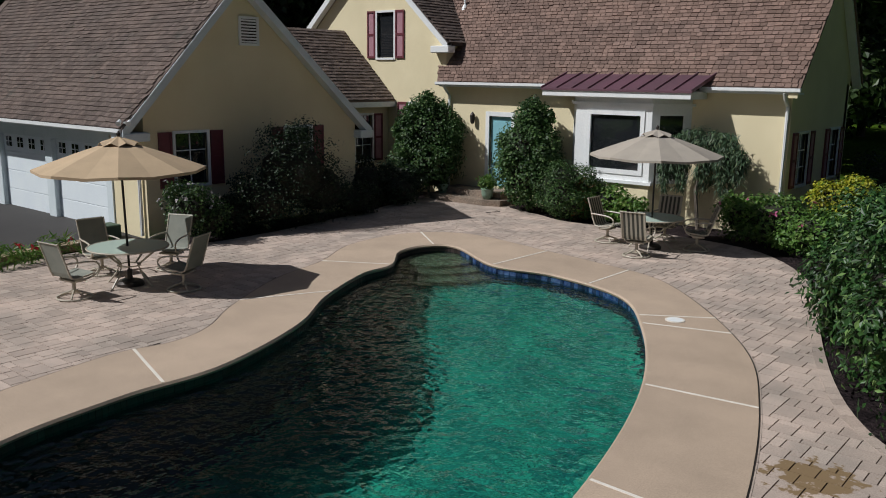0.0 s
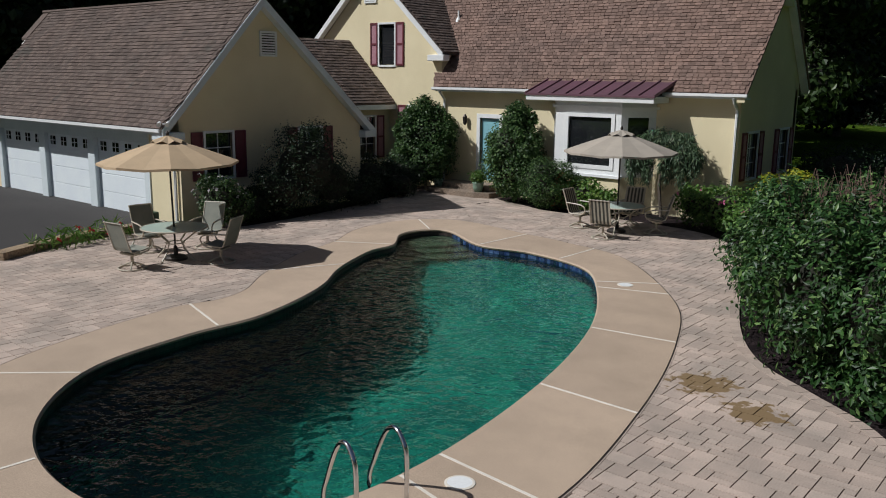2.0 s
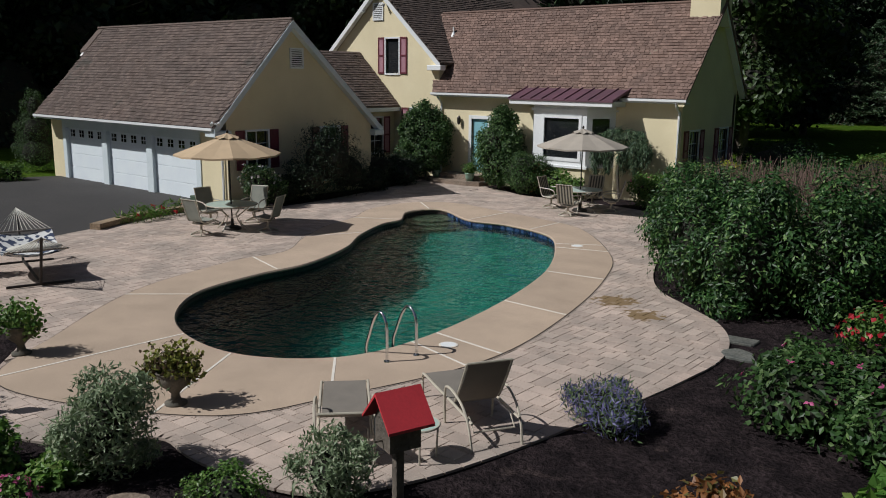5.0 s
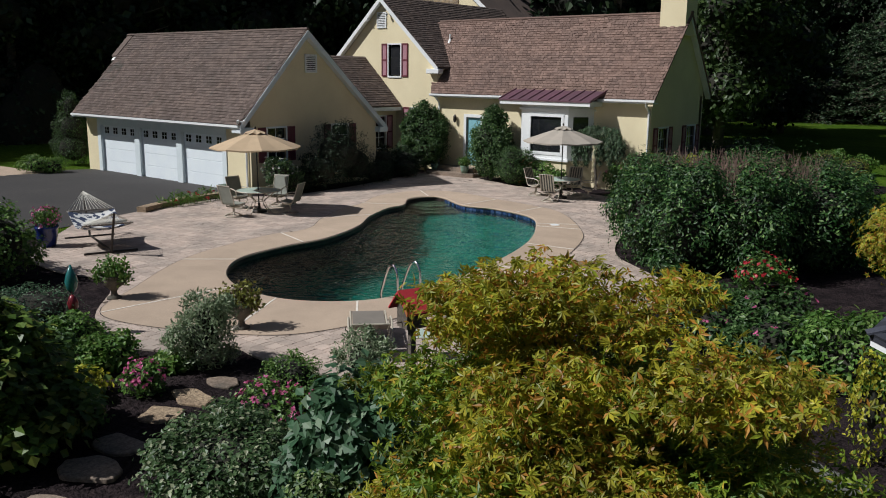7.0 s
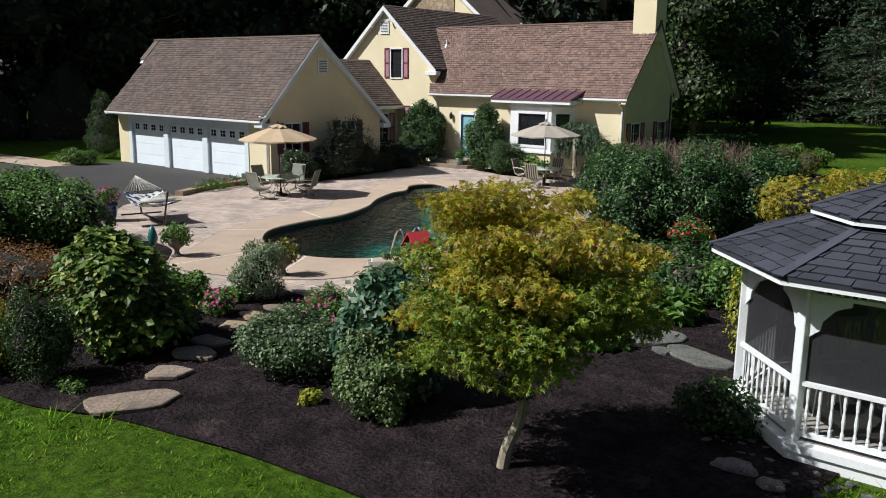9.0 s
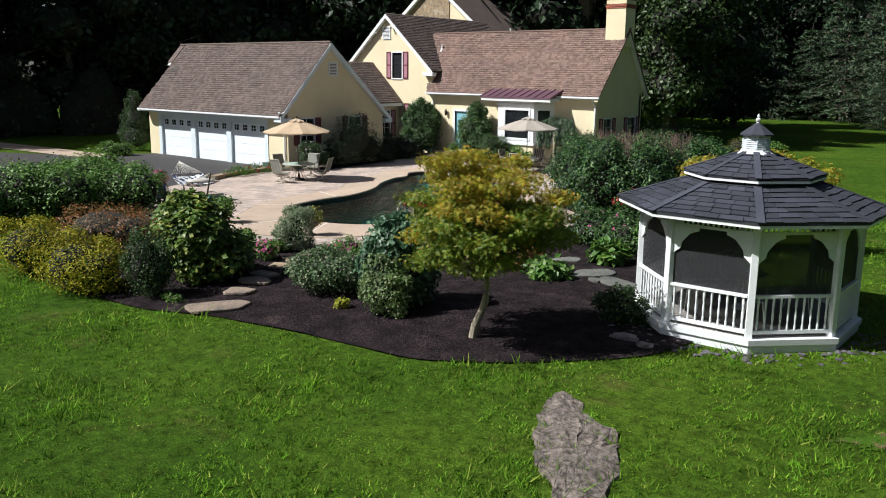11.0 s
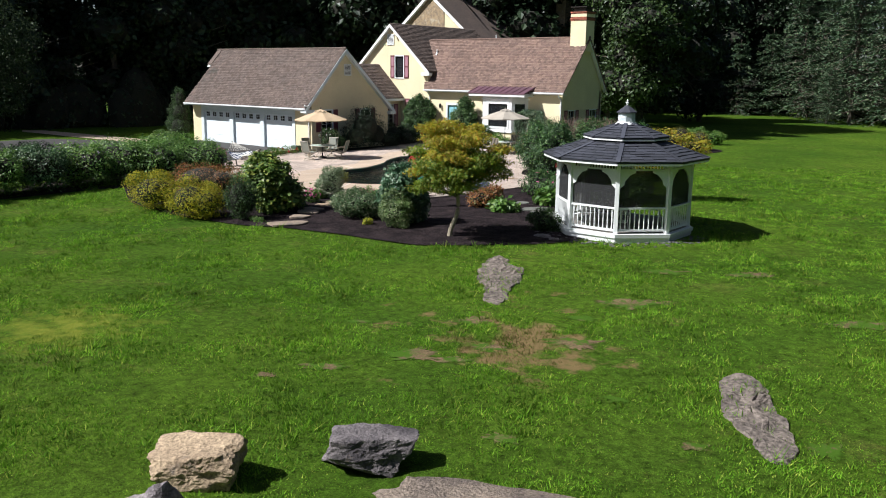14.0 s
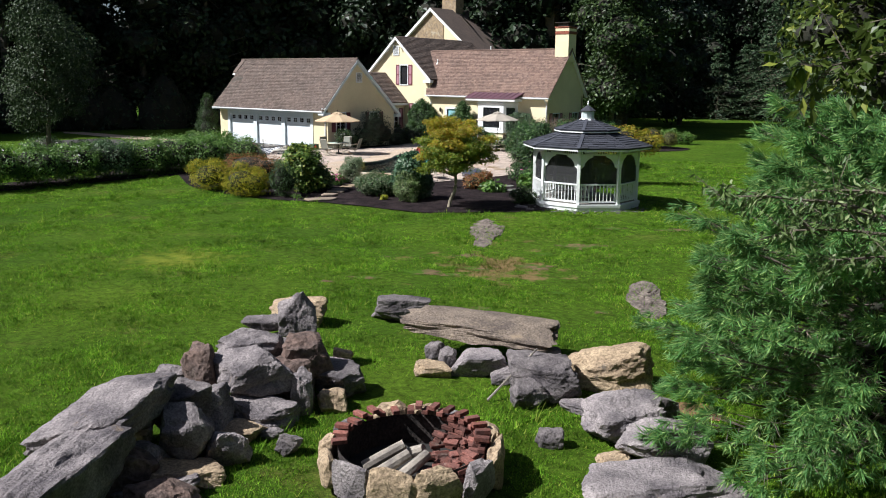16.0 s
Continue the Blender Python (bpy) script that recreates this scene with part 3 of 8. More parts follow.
POOL_OUT = [(-11.48, 10.36), (-12.3, 12.0), (-12.3, 13.9), (-11.1, 14.91), (-8.55, 14.48), (-7.2, 14.21), (-5.2, 13.5), (-2.75, 10.8), (-1.61, 8.42), (-0.74, 5.42), (-0.33, 2.5),
            (-0.95, -0.1), (-1.85, -1.9), (-4.9, -3.1), (-6.6, -1.4), (-8.35, 1.15), (-9.1, 4.05), (-9.0, 5.2), (-9.25, 6.0), (-10.0, 7.0), (-10.95, 8.7)]
PER = 10
RIM_IN, RIM_OUT = spline([(*p, 0) for p in POOL_IN], PER), spline([(*p, 0) for p in POOL_OUT], PER)
PATIO = [(-14.85, 1.7), (-15.55, 4.2), (-16.05, 6.4), (-15.85, 8.2), (-15.0, 9.6), (-14.85, 11.0), (-15.1, 13.5), (-15.6, 16.0), (-16.0, 18.0), (-15.9, 20.1), (-13.3, 20.1), (-12.95, 19.2),
         (-11.7, 18.75), (-10.3, 18.25), (-8.0, 18.4), (-5.4, 18.0), (-3.9, 16.7), (-2.9, 14.9), (-2.3, 12.6), (-1.32, 9.9), (-0.45, 8.35), (0.55, 7.5), (1.49, 6.75), (2.05, 5.85),
         (2.3, 4.8), (2.25, 3.7), (2.13, 2.6), (1.9, 1.2), (1.65, -0.2), (1.3, -1.4), (0.75, -2.2), (-0.1, -2.45), (-0.9, -2.5), (-1.7, -2.45), (-2.4, -3.3), (-3.3, -3.72),
         (-4.3, -3.55), (-5.4, -3.0), (-6.8, -1.9), (-8.0, -1.6), (-9.0, -1.9), (-11.0, -1.7), (-12.5, -0.6), (-14.1, 0.8)]
BED = [(-6.4, -8.9), (-4.4, -9.2), (-2.3, -9.35), (-0.7, -9.25), (0.7, -9.1), (2.0, -8.6), (3.2, -8.33), (4.4, -8.1), (5.6, -7.98), (6.75, -7.9), (7.6, -7.55), (8.5, -7.0), (9.3, -6.2),
       (10.1, -4.9), (10.3, -2.4), (9.7, -0.2), (9.0, 1.5), (8.4, 3.2), (7.5, 6.4), (5.4, 10.8), (2.3, 14.7), (-1.9, 18.0), (-4.4, 19.3), (-5.4, 20.2), (-13.5, 20.2), (-19.0, 20.2),
       (-19.0, 16.4), (-16.3, 16.0), (-16.2, 9.2), (-13.6, 1.1), (-15.1, -2.2), (-16.1, -5.2), (-11.6, -6.3), (-9.0, -7.6)]


def lawn_height(x, y):
    """The ground: level by the house, a little lower on the lawn, swelling softly further off."""
    low = -0.07 - 0.28 * np.clip((-y - 6.5) / 6.0, 0, 1)
    far = np.clip((np.hypot(x + 5, y - 5) - 45) / 60.0, 0, 1)
    return low + 0.025 * np.sin(x * 0.7 + 1) * np.sin(y * 0.6) + far * 0.6 * np.sin(x * 0.05) * np.sin(y * 0.06)


axis_x = np.concatenate([np.linspace(-400, -60, 18)[:-1], np.linspace(-60, -20, 27)[:-1], np.linspace(-20, 30, 126)[:-1], np.linspace(30, 60, 16)[:-1], np.linspace(60, 400, 18)])
axis_y = np.concatenate([np.linspace(-300, -60, 14)[:-1], np.linspace(-60, -36, 13)[:-1], np.linspace(-36, 24, 151)[:-1], np.linspace(24, 90, 34)[:-1], np.linspace(90, 500, 18)])
gx, gy = np.meshgrid(axis_x, axis_y, indexing="ij")
gz = lawn_height(gx, gy)
under_bed = np.ones(gx.shape, bool)
for dx, dy in ((0, 0), (0.45, 0), (-0.45, 0), (0, 0.45), (0, -0.45)):
    under_bed &= inside(BED, gx + dx, gy + dy)
gz = gz - 0.14 * under_bed
hole = inside([p[:2] for p in RIM_IN], gx, gy)
for dx, dy in ((0.45, 0), (-0.45, 0), (0, 0.45), (0, -0.45)):
    hole |= inside([p[:2] for p in RIM_IN], gx + dx, gy + dy)
idx = np.arange(gx.size).reshape(gx.shape)
quads = np.stack([idx[:-1, :-1], idx[1:, :-1], idx[1:, 1:], idx[:-1, 1:]], -1).reshape(-1, 4)
quads = quads[~hole.ravel()[quads].any(1)]
ground = np_part("ground", np.stack([gx, gy, gz], -1).reshape(-1, 3), quads, LAWN, kind="structure")
tagged(ground, "green mown lawn with thin yellowed patches", "lawn")


def sheet(name, outline, z, material, label, category, holes=(), follow=False, smooth=4):
    loop = [(p[0], p[1], z) for p in spline([(*p, 0) for p in outline], smooth)] if smooth else [(*p, z) for p in outline]
    bm = fill(loop, holes)
    bmesh.ops.subdivide_edges(bm, edges=[e for e in bm.edges if e.calc_length() > 1.2], cuts=2, use_grid_fill=True)
    if follow:
        for v in bm.verts:
            v.co.z = float(lawn_height(np.array(v.co.x), np.array(v.co.y))) + z + 0.02 * noise.noise(v.co * 0.9)
    return tagged(part(name, bm, material), label, category, kind="structure")


mid_ring = [((a.x + b.x) / 2, (a.y + b.y) / 2, 0) for a, b in zip(RIM_IN, RIM_OUT)]
sheet("garden_bed", BED, 0.035, MULCH, "planting bed of dark shredded bark mulch", "mulch bed", [[(x, y, 0.03) for x, y, z in mid_ring]], follow=True)
sheet("driveway", [(-28.3, 9.45), (-16.35, 9.29), (-16.46, 8.07), (-16.36, 6.32), (-15.75, 4.17), (-14.79, 1.55), (-14.81, -1.04), (-17.65, -3.41), (-23.65, -4.92), (-34.62, -3.84), (-35.93, 2.79), (-29.5, 5.5)], -0.045, ASPHALT,
      "grey asphalt driveway before the garage", "driveway", smooth=2)
sheet("concrete_path", [(-44, 4.4), (-30, 5.0), (-28.6, 5.6), (-28.4, 7.2), (-30, 7.0), (-44, 6.2)], -0.035, CONCRETE, "pale concrete path beside the driveway", "path", smooth=2)
patio = sheet("patio", PATIO, -0.012, SAND, "patio of buff concrete pavers in a random pattern", "patio", [[(x, y, -0.012) for x, y, z in mid_ring]])

# the pool shell, its water and its rim
shell = bmesh.new()
n_rim = len(RIM_IN)


def depth(p):
    """Shallow by the steps, deep at the ladder's end."""
    k = min(max((12.4 - p.y) / 6.5, 0), 1)
    return -1.1 - 1.9 * k * k * (3 - 2 * k)


mid = Vector((sum(p.x for p in RIM_IN) / n_rim, sum(p.y for p in RIM_IN) / n_rim, 0))
rings = [[], [], []]
for i, p in enumerate(RIM_IN):
    t = (RIM_IN[(i + 1) % n_rim] - RIM_IN[i - 1]).normalized()
    side = Vector((-t.y, t.x, 0))
    if not inside([v[:2] for v in RIM_IN], p.x + side.x * 0.05, p.y + side.y * 0.05):
        side = -side
    q = p + side * 0.16
    rings[0].append(shell.verts.new((p.x, p.y, -0.02)))
    rings[1].append(shell.verts.new((p.x, p.y, depth(p) + 0.2)))
    rings[2].append(shell.verts.new((q.x, q.y, depth(p))))
for a, b in zip(rings, rings[1:]):
    for i in range(n_rim):
        shell.faces.new((a[i], b[i], b[(i + 1) % n_rim], a[(i + 1) % n_rim]))
bmesh.ops.triangle_fill(shell, use_beauty=True, edges=[shell.edges.get((rings[2][i], rings[2][(i + 1) % n_rim])) for i in range(n_rim)])
pool = thing("swimming_pool", (-6, 6, 0), "kidney-shaped in-ground pool with deep green water", "pool", kind="structure")
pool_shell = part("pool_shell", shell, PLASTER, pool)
# upright faces take the wall colour that has shade painted in
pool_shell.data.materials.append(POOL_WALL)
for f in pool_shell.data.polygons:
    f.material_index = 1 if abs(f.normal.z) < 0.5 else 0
water = part("water", fill([(p.x, p.y, -0.15) for p in RIM_IN]), WATER, pool, "rippled green pool water")
water.visible_shadow = False
alcove = Vector((-10.05, 12.3, 0))
for k, (r, z) in enumerate(((1.75, -0.75), (1.3, -0.52), (0.85, -0.30))):
    bm = bmesh.new()
    away = Vector((-0.55, 0.83, 0))
    c = alcove + away * 0.75
    slab(bm, [(c.x + r * math.cos(a), c.y + r * math.sin(a)) for a in [2 * math.pi * i / 28 for i in range(28)]], z - 0.4, z)
    part("pool_step", bm, PLASTER_PALE, pool)

# blue tiles round the waterline; the shaded side's are coloured dark brown for shade
tiles, shaded_tiles = [], []
for i in range(n_rim):
    a, b = RIM_IN[i], RIM_IN[(i + 1) % n_rim]
    steps = max(1, round((b - a).length / 0.10))
    inward = Vector((-(b - a).y, (b - a).x, 0)).normalized()
    if (mid - a).dot(inward) < 0:
        inward = -inward
    for k in range(steps):
        p, q = a.lerp(b, (k + 0.04) / steps), a.lerp(b, (k + 0.96) / steps)
        o = inward * 0.012
        (tiles if 3 * PER < i < 12 * PER else shaded_tiles).append([p + Vector((0, 0, -0.25)), q + Vector((0, 0, -0.25)), q + o + Vector((0, 0, -0.25)), p + o + Vector((0, 0, -0.25)),
                      p + Vector((0, 0, -0.05)), q + Vector((0, 0, -0.05)), q + o + Vector((0, 0, -0.05)), p + o + Vector((0, 0, -0.05))])

coping = thing("pool_coping", (-6, 6, 0), "tan broom-finished concrete deck ring with white expansion joints", "pool deck", kind="structure")
CUTS = [0.0, 2.25, 4.0, 5.5, 6.65, 6.87, 8.0, 9.0, 9.9, 10.2, 11.1, 12.2, 13.15, 14.85, 16.4, 19.2]


def rim_at(loop, s):
    i = s * PER % n_rim
    k = int(i)
    return loop[k].lerp(loop[(k + 1) % n_rim], i - k)


for a, b in zip(CUTS, CUTS[1:] + [CUTS[0] + len(POOL_IN)]):
    bm = bmesh.new()
    count = max(2, int((b - a) * PER))
    cols = []
    for k in range(count + 1):
        s = a + (b - a) * k / count
        i, o = rim_at(RIM_IN, s), rim_at(RIM_OUT, s)
        u = (o - i).normalized()
        cols.append([bm.verts.new(v) for v in ((i.x - u.x * 0.03, i.y - u.y * 0.03, -0.055), (i.x - u.x * 0.05, i.y - u.y * 0.05, -0.02), (i.x - u.x * 0.02, i.y - u.y * 0.02, 0.012),
                                               (o.x, o.y, 0.012), (o.x, o.y, -0.05))])
    for p, q in zip(cols, cols[1:]):
        for k in range(4):
            bm.faces.new((p[k], p[k + 1], q[k + 1], q[k]))
    bmesh.ops.recalc_face_normals(bm, faces=bm.faces)
    part("deck_slab", bm, CONCRETE, coping)
for s in CUTS:
    i, o = rim_at(RIM_IN, s), rim_at(RIM_OUT, s)
    d = (o - i).normalized()
    w = Vector((-d.y, d.x, 0)) * 0.02
    bm = bmesh.new()
    extrude(bm, [i - w + Vector((0, 0, 0.0)), o - w, o + w, i + w], (0, 0, 0.017))
    part("joint", bm, JOINT, coping, "white joint filler")
bm = bmesh.new()
count = n_rim * 2
ringa = [[bm.verts.new(v) for v in ((o.x, o.y, 0.008), (o.x + u.x * 0.02, o.y + u.y * 0.02, 0.008))] for o, u in
         [(rim_at(RIM_OUT, k / count * len(POOL_IN)), (rim_at(RIM_OUT, k / count * len(POOL_IN)) - rim_at(RIM_IN, k / count * len(POOL_IN))).normalized()) for k in range(count)]]
for k in range(count):
    a, b = ringa[k], ringa[(k + 1) % count]
    bm.faces.new((a[0], a[1], b[1], b[0]))
part("edge_strip", bm, DARK_METAL, coping, "dark rubber strip along the deck's edge")
for x, y in ((-1.25, 2.55), (-3.98, 11.24)):
    lid = thing("skimmer_lid", (x, y, 0.012), "round white plastic skimmer lid set in the deck", "pool lid", "skimmer lids")
    part("rim", lathe(bmesh.new(), [(0.16, 0), (0.16, 0.008), (0.14, 0.012)], 24), JOINT, lid, local=True)
    part("cover", lathe(bmesh.new(), [(0.13, 0), (0.13, 0.012), (0.02, 0.014)], 24), WHITE, lid, local=True)

# ---- the house ----
def wall(name, parent, runs, at, thick, u0, u1, z0, z1, openings=(), material=None, label=""):
    """A wall along x or y with real openings (u0, u1, z0, z1)."""
    bm = bmesh.new()
    us = sorted({u0, u1, *[o[0] for o in openings], *[o[1] for o in openings]})
    zs = sorted({z0, z1, *[o[2] for o in openings], *[o[3] for o in openings]})
    for a, b in zip(us, us[1:]):
        for c, d in zip(zs, zs[1:]):
            if any(o[0] <= a and b <= o[1] and o[2] <= c and d <= o[3] for o in openings):
                continue
            lo, hi = min(at, at + thick), max(at, at + thick)
            if runs == "x":
                box(bm, a, b, lo, hi, c, d)
            else:
                box(bm, lo, hi, a, b, c, d)
    bmesh.ops.remove_doubles(bm, verts=bm.verts, dist=0.0005)
    return part(name, bm, material or STUCCO, parent, label)


def face(runs, at, out):
    """Maps (u, z, proud) on a wall to the place: out is +1 or -1, the side that faces the open air."""
    return (lambda u, z, d: Vector((u, at + out * d, z))) if runs == "x" else (lambda u, z, d: Vector((at + out * d, u, z)))


def on_wall(bm, f, u0, u1, z0, z1, d0, d1):
    a, b = f(u0, z0, d0), f(u1, z1, d1)
    return box(bm, min(a.x, b.x), max(a.x, b.x), min(a.y, b.y), max(a.y, b.y), min(a.z, b.z), max(a.z, b.z))


def window(parent, f, u0, u1, z0, z1, cols=2, rows=3, frame=0.07, name="window", material=None):
    w = part(name, on_wall(bmesh.new(), f, u0 + 0.01, u1 - 0.01, z0 + 0.01, z1 - 0.01, -0.09, -0.07), PANE, parent, "dark reflecting window glass")
    bm = bmesh.new()
    on_wall(bm, f, u0 - frame, u0, z0 - frame, z1 + frame, -0.06, 0.035)
    on_wall(bm, f, u1, u1 + frame, z0 - frame, z1 + frame, -0.06, 0.035)
    on_wall(bm, f, u0, u1, z1, z1 + frame, -0.06, 0.03)
    on_wall(bm, f, u0, u1, z0 - frame, z0, -0.06, 0.05)
    part("window_frame", bm, material or WHITE, w, "white painted window frame")
    for k in range(1, rows):
        z = z0 + (z1 - z0) * k / rows
        part("muntin", on_wall(bmesh.new(), f, u0, u1, z - 0.012, z + 0.012, -0.07, -0.045), WHITE, w)
    for k in range(1, cols):
        u = u0 + (u1 - u0) * k / cols
        part("muntin", on_wall(bmesh.new(), f, u - 0.012, u + 0.012, z0, z1, -0.07, -0.048), WHITE, w)
    return w


def shutter(parent, f, u0, u1, z0, z1, panel=None):
    bm = bmesh.new()
    for a, b in ((u0, u0 + 0.05), (u1 - 0.05, u1)):
        on_wall(bm, f, a, b, z0, z1, 0.004, 0.05)
    for a, b in ((z0, z0 + 0.07), ((z0 + z1) / 2 - 0.035, (z0 + z1) / 2 + 0.035), (z1 - 0.07, z1)):
        on_wall(bm, f, u0 + 0.05, u1 - 0.05, a, b, 0.004, 0.047)
    s = part("shutter", bm, MAROON, parent, "maroon wooden shutter")
    part("panel", on_wall(bmesh.new(), f, u0 + 0.05, u1 - 0.05, z0 + 0.07, z1 - 0.07, 0.004, 0.028), panel or SHUTTER_SUNLIT, s)
    return s


# pink is the maroon panel with sunlight put into its colour
SHUTTER_SUNLIT = surface("sunlit_pink_shutter_panel", (0.42, 0.22, 0.25), (0.36, 0.17, 0.21), 3, 60, 0.6, 0.1)


def vent(parent, f, u0, u1, z0, z1):
    bm = bmesh.new()
    for a, b, c, d in ((u0 - 0.06, u0, z0 - 0.06, z1 + 0.06), (u1, u1 + 0.06, z0 - 0.06, z1 + 0.06), (u0, u1, z1, z1 + 0.06), (u0, u1, z0 - 0.06, z0)):
        on_wall(bm, f, a, b, c, d, 0.003, 0.05)
    v = part("gable_vent", bm, WHITE, parent, "white louvred gable vent")
    part("backing", on_wall(bmesh.new(), f, u0, u1, z0, z1, 0.003, 0.012), DARK_METAL, v)
    k = 8
    for i in range(k):
        z = z0 + (z1 - z0) * (i + 0.2) / k
        part("slat", on_wall(bmesh.new(), f, u0, u1, z, z + (z1 - z0) / k * 0.55, 0.014, 0.04), WHITE, v)
    return v


def slope(parent, corners, thick, material, name="roof"):
    """A roof slab below four corners: eave a, eave b, ridge b, ridge a."""
    return part(name, extrude(bmesh.new(), corners, (0, 0, -thick)), material, parent)


def shingles(parent, ea, eb, rb, ra, material, course=0.145, wide=0.19, limit=300, near=None, seed=3, thick=0.018):
    """Courses of tabs up a slope from the eave (ea to eb) to the ridge (ra to rb)."""
    rng = random.Random(seed)
    ea, eb, ra, rb = map(Vector, (ea, eb, ra, rb))
    height = ((ra + rb) / 2 - (ea + eb) / 2).length
    n_up = (eb - ea).cross(ra - ea).normalized()
    if n_up.z < 0:
        n_up = -n_up
    rows, solids = int(height / course), []
    for r in range(rows):
        t0, t1 = r / rows, min((r + 1.12) / rows, 1)
        a0, b0, a1, b1 = ea.lerp(ra, t0), eb.lerp(rb, t0), ea.lerp(ra, t1), eb.lerp(rb, t1)
        length = (b0 - a0).length
        u = -wide * rng.random()
        while u < length:
            w = wide * rng.uniform(0.75, 1.3)
            s, e = max(u + 0.008, 0) / length, min(u + w - 0.008, length) / length
            u += w
            if e - s < 0.01:
                continue
            p = [a0.lerp(b0, s), a0.lerp(b0, e), a1.lerp(b1, e), a1.lerp(b1, s)]
            drop = rng.uniform(0, 0.5) * (p[3] - p[0]) * 0.35
            lift, low = n_up * (thick + rng.uniform(0, 0.014)), n_up * 0.002
            p[0], p[1] = p[0] + drop, p[1] + drop
            solids.append([p[0], p[1], p[2], p[3], p[0] + lift, p[1] + lift, p[2] + low * 2, p[3] + low * 2])
    pieces("shingle", solids, material, parent, limit, "more_shingles", near)


def gutter(parent, a, b, material=None):
    bm = bmesh.new()
    a, b = Vector(a), Vector(b)
    box(bm, min(a.x, b.x) - 0.001, max(a.x, b.x) + 0.001, a.y - 0.055, a.y + 0.055, a.z - 0.11, a.z)
    bmesh.ops.bevel(bm, geom=[e for e in bm.edges if abs((e.verts[0].co - e.verts[1].co).x) > 0.5 and e.verts[0].co.z < a.z - 0.05], offset=0.03, segments=2, affect="EDGES")
    return part("gutter", bm, material or WHITE, parent, "white aluminium gutter")


def pipe(parent, points, r=0.045, name="downspout", material=None):
    return part(name, tube(bmesh.new(), points, r, 8), material or WHITE, parent)


# the garage
G = thing("garage", (-22.6, 12.8, -0.1), "cream stucco three-car garage with a brown shingle roof", "garage")
DOORS = [(-27.50, -24.60), (-24.25, -21.40), (-21.05, -18.25)]
wall("front_wall", G, "x", 9.4, 0.32, -28.75, -16.5, -0.15, 2.75, [(a, b, -0.15, 2.1) for a, b in DOORS])
f_gable = face("y", -16.5, 1)
wall("gable_wall", G, "y", -16.5, -0.25, 9.72, 16.25, -0.15, 2.75, [(10.22, 11.12, 1.15, 2.4), (13.62, 14.52, 1.15, 2.4)])
part("gable_top", extrude(bmesh.new(), [(-16.5, 9.4, 2.75), (-16.5, 16.25, 2.75), (-16.5, 15.95, 2.9), (-16.5, 12.17, 6.12), (-16.5, 9.4, 3.18)], (-0.25, 0, 0)), STUCCO, G)
wall("back_wall", G, "x", 16.25, -0.25, -28.75, -16.75, -0.15, 2.7)
wall("left_wall", G, "y", -28.75, 0.25, 9.72, 16.0, -0.15, 2.75)
part("left_gable_top", extrude(bmesh.new(), [(-28.75, 9.4, 2.75), (-28.75, 16.25, 2.75), (-28.75, 12.17, 6.1)], (0.25, 0, 0)), STUCCO, G)
part("garage_floor", box(bmesh.new(), -28.5, -16.75, 9.45, 16.0, -0.2, -0.06), CONCRETE, G)
slope(G, [(-28.80, 8.73, 2.59), (-16.25, 8.73, 2.59), (-16.25, 12.17, 6.22), (-28.80, 12.17, 6.22)], 0.10, SHINGLE_GREY, "front_roof")
slope(G, [(-28.80, 16.68, 2.33), (-16.25, 16.68, 2.33), (-16.25, 12.17, 6.22), (-28.80, 12.17, 6.22)], 0.10, SHINGLE_GREY, "back_roof")
slope(G, [(-29.38, 11.25, 5.25), (-28.94, 11.25, 5.25), (-28.94, 12.17, 6.22), (-29.38, 12.17, 6.22)], 0.10, SHINGLE_GREY, "roof_hood")
part("hood_soffit", extrude(bmesh.new(), [(-29.55, 11.3, 5.02), (-29.55, 13.2, 5.02), (-29.55, 12.17, 6.05)], (0.8, 0, 0)), WHITE, G, "white boxed hood under the roof peak")
part("ridge_cap", tube(bmesh.new(), [(-29.38, 12.17, 6.23), (-16.25, 12.17, 6.23)], 0.07, 6), SHINGLE_GREY, G)
for y, z, dz in ((8.73, 2.59, 1), (16.68, 2.33, 1)):
    part("rake_board", extrude(bmesh.new(), [(-16.22, y, z - 0.03), (-16.22, 12.17, 6.19), (-16.22, 12.17, 5.93), (-16.22, y, z - 0.29)], (-0.26, 0, 0)), TRIM, G, "grey-white rake board")
part("eave_return", box(bmesh.new(), -16.8, -16.2, 16.2, 16.72, 2.02, 2.24, 0.02), TRIM, G)
part("eave_return", box(bmesh.new(), -16.8, -16.2, 8.75, 9.4, 2.28, 2.48, 0.02), TRIM, G)
part("soffit", box(bmesh.new(), -28.9, -16.8, 8.78, 9.4, 2.42, 2.47), TRIM, G)
gutter(G, (-28.80, 8.72, 2.58), (-16.3, 8.72, 2.58))
pipe(G, [(-16.75, 8.75, 2.5), (-16.75, 9.0, 2.3), (-16.68, 9.33, 2.15), (-16.68, 9.33, 0.0)])
part("header_trim", box(bmesh.new(), -27.75, -18.0, 9.36, 9.4, 2.1, 2.42), TRIM, G)
for a, b in ((-27.75, -27.5), (-24.60, -24.25), (-21.40, -21.05), (-18.25, -18.0)):
    part("pilaster", box(bmesh.new(), a, b, 9.36, 9.4, -0.1, 2.1), TRIM, G, "grey-white door surround")
for a, b in DOORS:
    part("jamb", box(bmesh.new(), a, a + 0.025, 9.362, 9.525, -0.1, 2.1), TRIM, G)
    part("jamb", box(bmesh.new(), b - 0.025, b, 9.362, 9.525, -0.1, 2.1), TRIM, G)
    part("head", box(bmesh.new(), a + 0.027, b - 0.027, 9.362, 9.525, 2.075, 2.1), TRIM, G)
